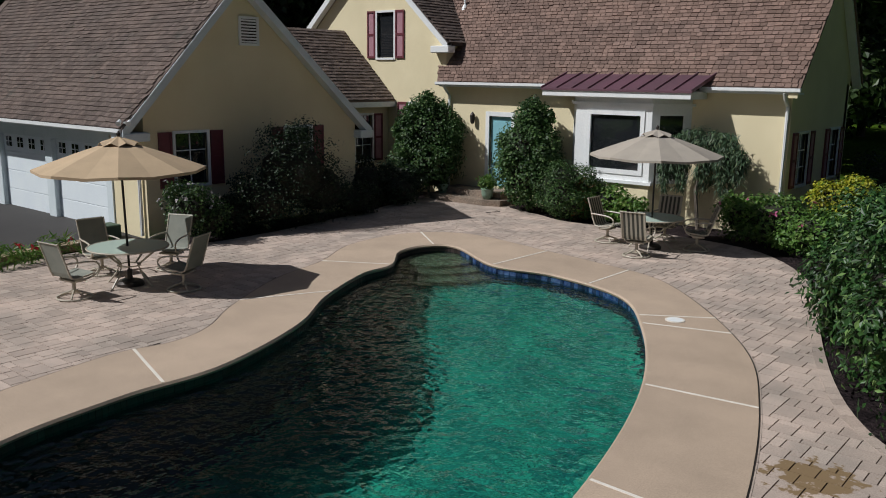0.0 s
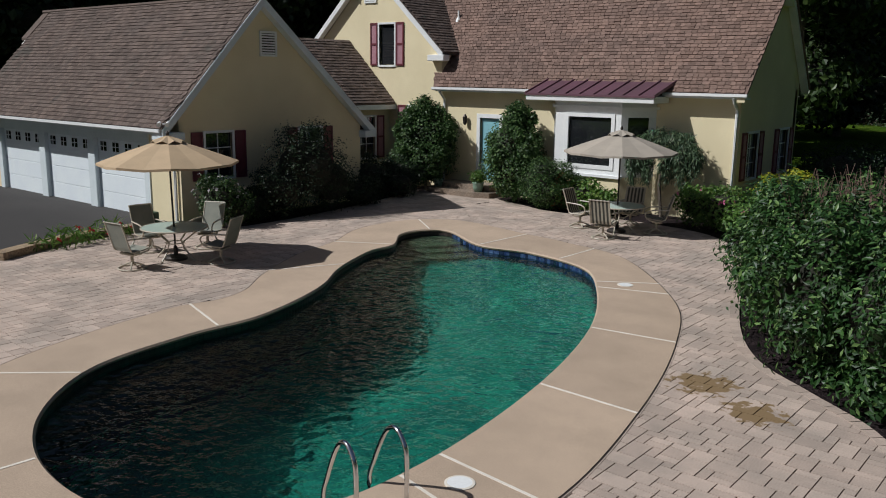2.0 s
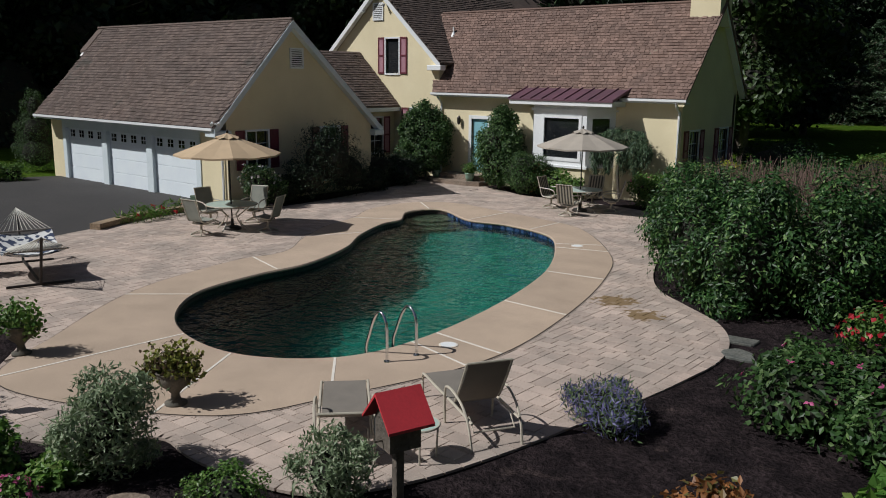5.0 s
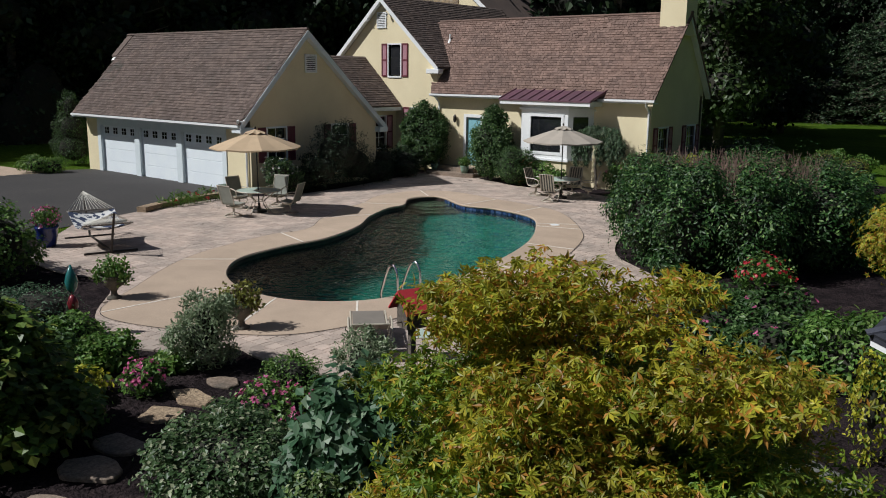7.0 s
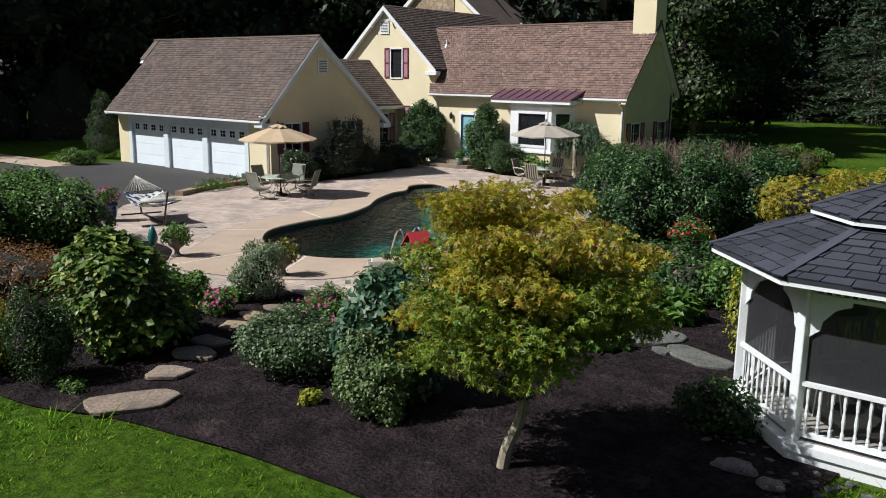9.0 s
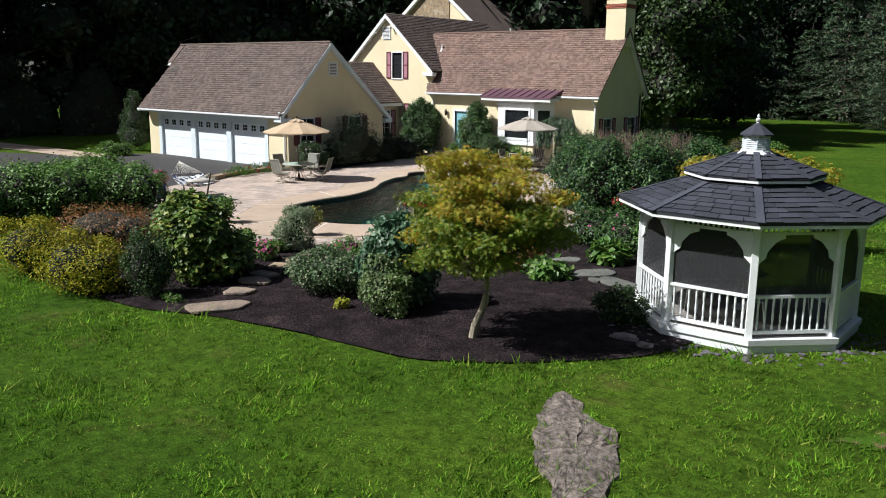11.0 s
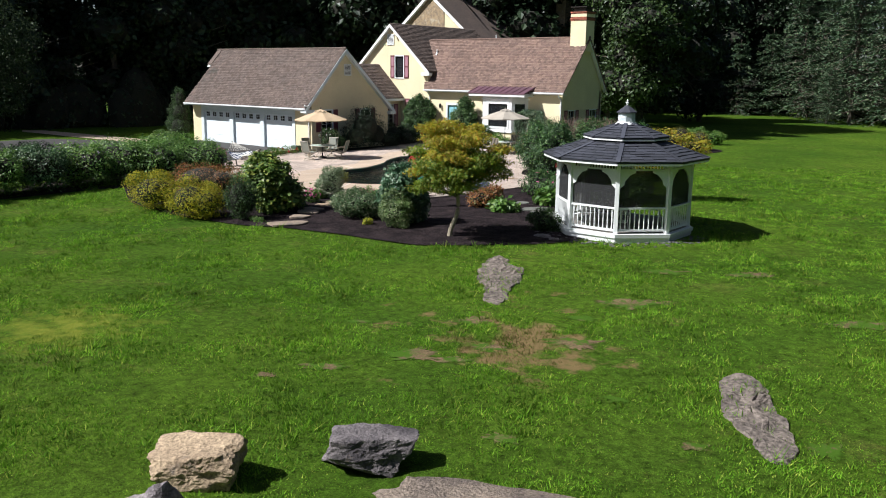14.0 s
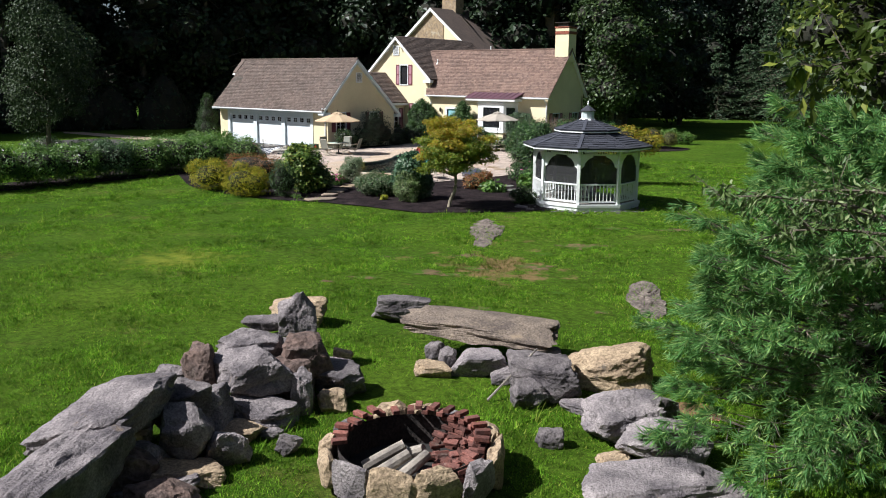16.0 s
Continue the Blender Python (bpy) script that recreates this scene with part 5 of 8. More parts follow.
    shingles(GZ, octo(1.28, k, 3.03), octo(1.28, k + 1, 3.03), octo(0.26, k + 1, 3.435), octo(0.26, k, 3.435), SHINGLE_DARK, 0.165, 0.30, 12 if k in (7, 0, 1, 6) else 0, seed=40 + k, thick=0.016)
    part("hip_cap", beam(bmesh.new(), octo(1.28, k, 3.045), octo(0.26, k, 3.45), 0.018, 0.11), SHINGLE_DARK, GZ)
    part("cupola_louvre", extrude(bmesh.new(), [octo(0.235, k, 3.47), octo(0.235, k + 1, 3.47), octo(0.235, k + 1, 3.78), octo(0.235, k, 3.78)], -Vector((math.cos(mid_a), math.sin(mid_a), 0)) * 0.02), WHITE, GZ)
    for i in range(6):
        z = 3.53 + 0.04 * i
        part("slat", extrude(bmesh.new(), [octo(0.237, k, z), octo(0.237, k + 1, z), octo(0.25, k + 1, z - 0.012), octo(0.25, k, z - 0.012)], (0, 0, 0.018)), TRIM, GZ)
part("cupola_base", lathe(bmesh.new(), [(0.36, 3.38), (0.34, 3.42), (0.27, 3.47), (0.27, 3.49)], 8, (GC.x, GC.y, 0)), WHITE, GZ)
part("cupola_roof", lathe(bmesh.new(), [(0.31, 3.77), (0.31, 3.80), (0.16, 3.92), (0.03, 4.02)], 8, (GC.x, GC.y, 0)), SHINGLE_DARK, GZ)
part("finial", lathe(bmesh.new(), [(0.05, 4.0), (0.02, 4.03), (0.045, 4.07), (0.045, 4.10), (0.012, 4.13), (0.03, 4.15), (0.005, 4.2)], 10, (GC.x, GC.y, 0)), WHITE, GZ)
for ob in GZ.children:
    ob.matrix_basis = Matrix.Translation((GC.x, GC.y, 0.055)) @ Matrix.Diagonal((1.04, 1.04, 0.95, 1)) @ Matrix.Translation((-GC.x, -GC.y, 0))
part("interior_frame", lathe(bmesh.new(), [(1.0, 2.8), (0.95, 2.9)], 8, (GC.x, GC.y, 0)), DARK_METAL, GZ)


def bistro_chair(x, y, z, turn):
    """A white wire garden chair: round seat, hooped back and four splayed legs."""
    ob = thing("bistro_chair", (x, y, z), "white wire garden chair inside the gazebo", "chair", "gazebo chairs", rz=turn)
    part("seat", lathe(bmesh.new(), [(0.20, 0.44), (0.21, 0.45), (0.20, 0.46)], 16), WHITE, ob, local=True)
    part("backrest", tube(bmesh.new(), [tuple(v) for v in spline([(-0.19, 0.12, 0.45), (-0.2, 0.18, 0.7), (-0.12, 0.2, 0.9), (0, 0.2, 0.95), (0.12, 0.2, 0.9), (0.2, 0.18, 0.7), (0.19, 0.12, 0.45)], 4, False)], 0.012, 6), WHITE, ob, local=True)
    for k in range(3):
        part("back_wire", tube(bmesh.new(), [(-0.08 + 0.08 * k, 0.15, 0.46), (-0.08 + 0.08 * k, 0.2, 0.91)], 0.007, 5), WHITE, ob, local=True)
    for sx in (-1, 1):
        for sy in (-1, 1):
            part("leg", tube(bmesh.new(), [(0.14 * sx, 0.14 * sy, 0.44), (0.2 * sx, 0.2 * sy, 0.0)], 0.011, 6), WHITE, ob, local=True)
    return ob


for x, y, turn in ((-0.75, -0.75, 130), (0.55, -0.95, 200), (0.9, 0.5, 300), (-0.6, 0.8, 30)):
    bistro_chair(GC.x + x, GC.y + y, 0.2, turn)
bistro = thing("bistro_table", (GC.x, GC.y, 0.2), "small round white garden table inside the gazebo", "table")
part("tabletop", lathe(bmesh.new(), [(0.44, 0.70), (0.45, 0.715), (0.44, 0.73)], 24), WHITE, bistro, local=True)
part("pedestal", lathe(bmesh.new(), [(0.22, 0.0), (0.2, 0.03), (0.035, 0.08), (0.03, 0.70)], 12), WHITE, bistro, local=True)


# ---- woods and trees ----
def trunk_mesh(height, radius, rng, bend=0.3, limbs=8, crown_from=0.35, spread=2.5):
    bm = bmesh.new()
    pts = [Vector((bend * math.sin(1.7 * t + 1) * t, bend * math.cos(2.1 * t) * t, height * t)) for t in [i / 6 for i in range(7)]]
    tube(bm, pts, radius, 9, radius * 0.25)
    for i in range(limbs):
        t = crown_from + (0.92 - crown_from) * (i + rng.random()) / limbs
        base = Vector((bend * math.sin(1.7 * t + 1) * t, bend * math.cos(2.1 * t) * t, height * t))
        a = rng.uniform(0, 6.28)
        d = Vector((math.cos(a), math.sin(a), rng.uniform(0.25, 0.7)))
        ln = spread * (1.1 - 0.6 * t)
        tube(bm, [base, base + d * ln * 0.5, base + d * ln + Vector((0, 0, -0.1 * ln))], radius * 0.35 * (1.1 - t), 6, radius * 0.06)
    return bm


def broadleaf(name, at, height, radius, material, count, leaf, seed, label, crown_from=0.3, trunk=None, group="", bark=None, droop=0.2, inner=0.55):
    """A broad-leaved tree: tapered trunk and limbs, and a crown of many clumps of leaves."""
    rng = random.Random(seed)
    nr = np.random.default_rng(seed)
    ob = thing(name, at, label, "tree", group)
    part("trunk", trunk_mesh(height * 0.92, trunk or height * 0.018, rng, 0.4, 10, crown_from, radius), bark or BARK, ob, local=True)
    blobs = []
    for i in range(26):
        t = crown_from + (1 - crown_from) * (i + 0.5) / 26
        prof = math.sin(math.pi * min(1, (t - crown_from) / (1 - crown_from) * 0.86 + 0.12)) ** 0.7
        a, r = rng.uniform(0, 6.28), radius * prof * rng.uniform(0.25, 0.85)
        s = radius * rng.uniform(0.28, 0.46)
        blobs.append((r * math.cos(a), r * math.sin(a), height * t, s, s, s * 0.75))
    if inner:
        part("twig_mass", core(bmesh.new(), blobs, inner), CORE_DARK, ob, local=True)
    p, n = shell_points(blobs, count, nr, 0.5, 0.25)
    n = unit(n + 0.4 * np.array([0, 0, 1]) + 0.6 * nr.normal(size=n.shape))
    v, f = leaf_quads(p, n, leaf, leaf * 0.36, nr, droop)
    np_part("crown", v, f, material, ob, local=True)
    return ob


def conifer(name, at, height, radius, material, seed, label, tiers=16, per=9, needle=0.30, group="", lowest=0.08, sweep=-0.15, twig_leaves=46):
    """A conifer: a straight trunk and whorls of boughs, each a drooping fan of sprays."""
    rng = random.Random(seed)
    nr = np.random.default_rng(seed)
    ob = thing(name, at, label, "tree", group)
    bm = bmesh.new()
    tube(bm, [(0, 0, -0.1), (0, 0, height * 0.5), (0, 0, height)], height * 0.018, 8, 0.02)
    P, N, A = [], [], []
    for k in range(tiers):
        t = lowest + (0.98 - lowest) * k / tiers
        z, ln = height * t, radius * (1 - t) ** 0.8 + 0.12 * radius
        for i in range(per):
            a = 6.28 * (i + rng.random()) / per
            d = Vector((math.cos(a), math.sin(a), sweep + 0.25 * rng.uniform(-1, 1)))
            tip = Vector((0, 0, z)) + d * ln * rng.uniform(0.75, 1.1)
            tube(bm, [Vector((0, 0, z)), Vector((0, 0, z)) + d * ln * 0.5 + Vector((0, 0, 0.05 * ln)), tip], 0.02 + height * 0.002, 4, 0.006, False)
            m = twig_leaves
            s = nr.uniform(0.15, 1.05, m)
            side = np.array([-math.sin(a), math.cos(a), 0])
            wid = 0.32 * ln * (1.1 - s) + 0.05
            off = nr.uniform(-1, 1, m)
            p = np.array([0, 0, z]) + np.outer(s, np.array(tip) - np.array([0, 0, z])) + side * (off * wid)[:, None] + nr.normal(0, 0.05 * needle * 3, (m, 3))
            p[:, 2] += 0.06 * ln * np.sin(s * 3) - 0.10 * np.abs(off) * wid
            P.append(p)
            N.append(np.tile([0, 0, 1.0], (m, 1)) + 0.4 * nr.normal(size=(m, 3)))
            A.append(np.array(d) * 0.8 + side * (off * 0.9)[:, None] + np.array([0, 0, -0.25]))
    part("trunk", bm, BARK, ob, local=True)
    P, N, A = np.concatenate(P), unit(np.concatenate(N)), np.concatenate(A)
    v, f = leaf_quads(P, N, needle, needle * 0.22, nr, 0.0, A)
    np_part("needle_crown", v, f, material, ob, local=True)
    return ob


oak = broadleaf("oak_tree", (-34, 34, 0), 19, 6.0, LEAF_FOREST, 5200, 0.54, 11, "tall dark broad-leaved tree of the wood behind the house, copied unseen elsewhere", 0.10, group="woodland trees")
ash = broadleaf("ash_tree", (-12, 44, 0), 22, 6.5, LEAF_FOREST, 5200, 0.54, 12, "tall dark broad-leaved tree of the wood behind the house, copied unseen elsewhere", 0.12, group="woodland trees")
lit = broadleaf("beech_tree", (-9.5, 37.5, 0), 14, 5.0, LEAF_FOREST_LIT, 9000, 0.34, 13, "broad-leaved tree behind the wing's roof, its leaves coloured sunlit", 0.2, group="woodland trees")
spruce = conifer("spruce_tree", (-16.2, 79.5, -0.2), 9.5, 3.2, SPRUCE, 14, "dark green spruce at the lawn's edge", group="spruces at the lawn's edge")
tall_spruce = conifer("tall_spruce_tree", (-9.2, 81.5, -0.2), 17, 4.8, SPRUCE, 15, "tall dark spruce at the lawn's edge", tiers=22, needle=0.42, group="spruces at the lawn's edge")
wood_rng = random.Random(5)
spots = []
for i in range(17):
    spots.append((-64 + 3.6 * i + wood_rng.uniform(-1, 1), 26 + 1.25 * i + wood_rng.uniform(-2, 2)))
for i in range(18):
    spots.append((-72 + 4.4 * i + wood_rng.uniform(-1.5, 1.5), 40 + 1.6 * i + wood_rng.uniform(-3, 3)))
for i in range(13):
    spots.append((-53 + 0.6 * i + wood_rng.uniform(-1.5, 1.5), -20 + 4.2 * i + wood_rng.uniform(-1.5, 1.5)))
for i in range(12):
    spots.append((-63 + 0.8 * i + wood_rng.uniform(-2, 2), -26 + 5.0 * i + wood_rng.uniform(-1.5, 1.5)))
for i in range(12):
    spots.append((-14 + 4.6 * i + wood_rng.uniform(-1.5, 1.5), 96 - 2.6 * i + wood_rng.uniform(-2, 2)))
for i in range(10):
    spots.append((14 + 3.6 * i, 66 - 4.6 * i + wood_rng.uniform(-2, 2)))
spots += [(-24.1, 97), (-20.9, 97), (-17.7, 97), (-38, 76), (-31, 83), (-24, 90), (-17, 95), (-35, 68), (-27, 96), (-41, 88)]
# a ring of trees added out of view to hold back skylight
spots += [(49, 18), (51, 9), (50, 0), (48, -9), (49, -18), (46, -28), (47, -38), (42, -47), (35, -55), (26, -60), (16, -62), (6, -66), (-6, -64), (-18, -66), (-30, -60), (-42, -54), (-50, -46), (-52, -36), (56, 4), (55, -14), (54, -32)]
for k, (x, y) in enumerate(spots):
    if -33 < x < -4 and y < 32 or k < 35 and x > -13:
        continue
    copy_thing((oak, ash)[k % 2], pose(x, y, -0.2, 0, 0, wood_rng.uniform(0, 360)) @ Matrix.Scale(wood_rng.uniform(0.85, 1.25), 4))
for x, y, s in ((-20.6, 76.5, 0.9), (-13.2, 82, 1.13), (-5.0, 79, 0.95), (-1.6, 74.0, 1.01), (-3.0, 70.3, 0.62), (3.0, 71, 1.03), (8.0, 66.5, 0.91), (-24.5, 75, 1.11), (12.5, 62, 1.05)):
    copy_thing((spruce, tall_spruce)[int(s * 100) % 2], pose(x, y, -0.2, 0, 0, 70 * x) @ Matrix.Scale(s, 4))

# the dark undergrowth along the wood's edge
under = []
for line, count, reach in ((((-55, -22), (-49, -8), (-47, 6), (-45, 20), (-38, 34), (-30, 44), (-22, 52)), 60, 2.2), (((-32, 66), (-25, 79), (-11, 87), (2, 80), (13, 70), (26, 58), (38, 46)), 56, 2.4)):
    for i in range(count):
        s = (i + 0.5) / count * (len(line) - 1)
        k = int(s)
        a, b = Vector((*line[k], 0)), Vector((*line[k + 1], 0))
        c = a.lerp(b, s - k)
        r = wood_rng.uniform(1.9, 3.3)
        under.append((c.x + wood_rng.uniform(-1.5, 1.5), c.y + wood_rng.uniform(-1.5, 1.5), r * 0.6, r, r, r * wood_rng.uniform(1.0, 1.9)))
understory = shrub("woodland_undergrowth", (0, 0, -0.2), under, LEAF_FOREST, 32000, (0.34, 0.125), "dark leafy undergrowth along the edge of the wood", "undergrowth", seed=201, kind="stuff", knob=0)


# ---- furniture on the patio ----
def sling(bm, profile, half, thick=0.014):
    """A sheet of fabric along a side profile of (y, z), as wide as two halves."""
    top = [[bm.verts.new((s * half, y, z)) for s in (-1, -0.33, 0.33, 1)] for y, z in profile]
    low = [[bm.verts.new((v.co.x, v.co.y, v.co.z - thick)) for v in r] for r in top]
    for a, b, c, d in zip(top, top[1:], low, low[1:]):
        for k in range(3):
            bm.faces.new((a[k], a[k + 1], b[k + 1], b[k]))
            bm.faces.new((c[k + 1], c[k], d[k], d[k + 1]))
        bm.faces.new((a[0], b[0], d[0], c[0]))
        bm.faces.new((b[3], a[3], c[3], d[3]))
    bm.faces.new((*top[0][::-1], *low[0]))
    bm.faces.new((*top[-1], *low[-1][::-1]))
    return bm


def striped():
    m, nt, p = shader("striped_sling_fabric")
    w = nt.nodes.new("ShaderNodeTexWave")
    w.inputs["Scale"].default_value, w.inputs["Distortion"].default_value = 3.2, 0.3
    c = nt.nodes.new("ShaderNodeTexCoord")
    nt.links.new(c.outputs["Object"], w.inputs["Vector"])
    nt.links.new(blend(nt, ramp(nt, w.outputs["Fac"], 0.45, 0.6), (0.055, 0.055, 0.045), (0.38, 0.35, 0.28)), p.inputs["Base Color"])
    p.inputs["Roughness"].default_value = 0.85
    return m


STRIPE = striped()


def swivel_chair(fabric, label, group):
    ob = thing("patio_chair", (0, 0, 0), label, "chair", group)
    prof = [(0.27, 0.43), (0.24, 0.455), (0.1, 0.43), (-0.12, 0.40), (-0.2, 0.42), (-0.24, 0.5), (-0.33, 0.78), (-0.41, 1.02), (-0.43, 1.05)]
    part("sling", sling(bmesh.new(), prof, 0.25), fabric, ob, local=True)
    for s in (-1, 1):
        part("side_rail", tube(bmesh.new(), [(s * 0.265, y, z - 0.01) for y, z in prof], 0.016, 6), FRAME_TAN, ob, local=True)
        arm = [(s * 0.27, -0.31, 0.68), (s * 0.30, -0.1, 0.68), (s * 0.31, 0.16, 0.66), (s * 0.31, 0.29, 0.60), (s * 0.30, 0.30, 0.50), (s * 0.28, 0.2, 0.40), (s * 0.27, 0.0, 0.36), (s * 0.2, -0.1, 0.35)]
        part("armrest", tube(bmesh.new(), [tuple(v) for v in spline(arm, 4, False)], 0.017, 6), FRAME_TAN, ob, local=True)
    part("crossbar", tube(bmesh.new(), [(-0.27, -0.42, 1.03), (0.27, -0.42, 1.03)], 0.014, 6), FRAME_TAN, ob, local=True)
    part("seat_plate", box(bmesh.new(), -0.2, 0.2, -0.14, 0.12, 0.31, 0.345, 0.008), FRAME_TAN, ob, local=True)
    part("pedestal", tube(bmesh.new(), [(0, 0, 0.10), (0, 0, 0.32)], 0.032, 8), FRAME_TAN, ob, local=True)
    for k in range(4):
        a = 0.785 + 1.571 * k
        part("foot", tube(bmesh.new(), [(0, 0, 0.15), (0.18 * math.cos(a), 0.18 * math.sin(a), 0.09), (0.29 * math.cos(a), 0.29 * math.sin(a), 0.035)], 0.018, 6), FRAME_TAN, ob, local=True)
    part("base_ring", tube(bmesh.new(), [(0.29 * math.cos(a), 0.29 * math.sin(a), 0.022) for a in [6.2832 * i / 20 for i in range(21)]], 0.016, 6), FRAME_TAN, ob, local=True)
    return ob


def aim(x, y, cx, cy, dz=0.0):
    """The pose of a chair at (x, y) that faces (cx, cy)."""
    return pose(x, y, dz, 0, 0, math.degrees(math.atan2(cy - y, cx - x)) - 90)


def round_table(x, y, label, top):
    ob = thing("patio_table", (x, y, 0), label, "table", rz=20)
    part("tabletop", lathe(bmesh.new(), [(0.70, 0.715), (0.705, 0.722), (0.70, 0.728)], 40), top, ob, "round obscure glass tabletop", local=True)
    part("rim", tube(bmesh.new(), [(0.71 * math.cos(a), 0.71 * math.sin(a), 0.72) for a in [6.2832 * i / 40 for i in range(41)]], 0.017, 6), FRAME_TAN, ob, local=True)
    part("lower_ring", tube(bmesh.new(), [(0.2 * math.cos(a), 0.2 * math.sin(a), 0.38) for a in [6.2832 * i / 20 for i in range(21)]], 0.012, 6), FRAME_TAN, ob, local=True)
    for k in range(4):
        a = 1.571 * k
        c, s = math.cos(a), math.sin(a)
        part("leg", tube(bmesh.new(), [(0.60 * c, 0.60 * s, 0.70), (0.2 * c, 0.2 * s, 0.40), (0.3 * c, 0.3 * s, 0.2), (0.50 * c, 0.50 * s, 0.0)], 0.019, 6), FRAME_TAN, ob, local=True)
    return ob


def umbrella(x, y, canvas, label, turn, lean=(0, 0)):
    ob = thing("patio_umbrella", (x, y, 0), label, "umbrella", rz=turn)
    top = Vector((lean[0], lean[1], 2.68))
    part("pole", tube(bmesh.new(), [(0, 0, 0.05), top + Vector((0, 0, 0.06))], 0.021, 8), DARK_METAL, ob, local=True)
    part("base", lathe(bmesh.new(), [(0.25, 0), (0.25, 0.05), (0.2, 0.09), (0.05, 0.12), (0.04, 0.3)], 20), DARK_METAL, ob, "dark round umbrella base", local=True)
    part("finial", lathe(bmesh.new(), [(0.02, 0.03), (0.035, 0.07), (0.035, 0.10), (0.01, 0.14)], 10, top), DARK_METAL, ob, local=True)
    bm = bmesh.new()
    n, rows = 8, 6
    grid = []
    for r in range(rows + 1):
        t = 0.12 + 0.88 * r / rows
        ring = []
        for k in range(n * 4):
            a = 6.28319 * k / (n * 4)
            edge = math.cos(math.pi / n) / math.cos((a % (2 * math.pi / n)) - math.pi / n)
            rib = abs(((a / (2 * math.pi / n)) % 1) - 0.5) * 2
            sag = 0.035 * (1 - rib) * t
            ring.append(bm.verts.new(top + Vector((1.48 * t * edge * math.cos(a), 1.48 * t * edge * math.sin(a), -0.02 - 0.50 * t ** 1.15 - sag))))
        grid.append(ring)
    for a, b in zip(grid, grid[1:]):
        for k in range(n * 4):
            bm.faces.new((a[k], b[k], b[(k + 1) % (n * 4)], a[(k + 1) % (n * 4)]))
    for k in range(n * 4):
        a, b = grid[-1][k], grid[-1][(k + 1) % (n * 4)]
        bm.faces.new((a, b, bm.verts.new(b.co + Vector((0, 0, -0.05))), bm.verts.new(a.co + Vector((0, 0, -0.05)))))
    part("canopy", bm, canvas, ob, local=True)
    bm = bmesh.new()
    peak = bm.verts.new(top + Vector((0, 0, 0.05)))
    ring = [bm.verts.new(top + Vector((r * math.cos(a), r * math.sin(a), -0.085 + (0.03 if k % 2 else -0.03)))) for k, (a, r) in enumerate([(6.28319 * k / 16, 0.37 if k % 2 == 0 else 0.33) for k in range(16)])]
    for k in range(16):
        bm.faces.new((peak, ring[k], ring[(k + 1) % 16]))
    part("wind_vent", bm, canvas, ob, local=True)
    for k in range(n):
        a = 6.28319 * k / n
        d = Vector((math.cos(a), math.sin(a), 0))
        part("rib", tube(bmesh.new(), [top + d * 0.05 + Vector((0, 0, -0.06)), top + d * 0.8 + Vector((0, 0, -0.31)), top + d * 1.45 + Vector((0, 0, -0.535))], 0.008, 5), DARK_METAL, ob, local=True)
        part("strut", tube(bmesh.new(), [(lean[0] * 0.75, lean[1] * 0.75, 2.0), top + d * 0.7 + Vector((0, 0, -0.28))], 0.007, 5), DARK_METAL, ob, local=True)
    return ob


round_table(-12.57, 6.62, "round glass-topped patio table under a tan umbrella", TABLE_GLASS)
umbrella(-12.57, 6.62, CANVAS_TAN, "open tan canvas patio umbrella through a glass table", 14, (-0.06, 0.0))
seat = swivel_chair(SLING, "beige-framed swivel patio chair with a grey-green sling", "chairs round the garage-side table")
seat.matrix_basis = aim(-12.42, 5.48, -12.57, 6.62)
for x, y in ((-11.54, 7.08), (-13.75, 6.72), (-13.14, 7.85)):
    copy_thing(seat, aim(x, y, -12.57, 6.62))
round_table(-7.0, 16.45, "round glass-topped patio table under a taupe umbrella", TABLE_GLASS)
umbrella(-7.0, 16.45, CANVAS_GREY, "open taupe canvas patio umbrella before the bay window", 30)
seat2 = swivel_chair(STRIPE, "beige-framed swivel patio chair with striped cushions", "chairs round the bay-side table")
seat2.matrix_basis = aim(-6.82, 15.4, -7.0, 16.45)
for x, y in ((-8.12, 16.45), (-6.1, 16.95), (-7.2, 17.6)):
    copy_thing(seat2, aim(x, y, -7.0, 16.45))


def chaise(at, direction, back, label):
    """A sling chaise: its head at the origin, its foot along +y."""
    ob = thing("chaise_longue", at, label, "lounge chair", "chaises by the pool", rz=math.degrees(math.atan2(direction[1], direction[0])) - 90)
    c, s = math.cos(radians(back)), math.sin(radians(back))
    hinge = (0.72, 0.36)
    rest = [(hinge[0] - 0.74 * t * c, hinge[1] + 0.02 + 0.74 * t * s - 0.03 * math.sin(3.14 * t)) for t in (1, 0.75, 0.5, 0.25, 0.03)]
    part("backrest", sling(bmesh.new(), rest, 0.28), TAUPE, ob, local=True)
    part("seat", sling(bmesh.new(), [(0.76, 0.36), (1.1, 0.345), (1.5, 0.35), (1.84, 0.365), (1.9, 0.35)], 0.28), TAUPE, ob, local=True)
    for k in (-1, 1):
        part("back_rail", tube(bmesh.new(), [(k * 0.30, y, z) for y, z in rest], 0.017, 6), FRAME_TAN, ob, local=True)
        part("side_rail", tube(bmesh.new(), [tuple(v) for v in spline([(k * 0.31, 0.1, 0.33), (k * 0.31, 0.7, 0.35), (k * 0.31, 1.4, 0.345), (k * 0.31, 1.86, 0.35), (k * 0.31, 1.93, 0.28), (k * 0.31, 1.9, 0.0)], 4, False)], 0.018, 6), FRAME_TAN, ob, local=True)
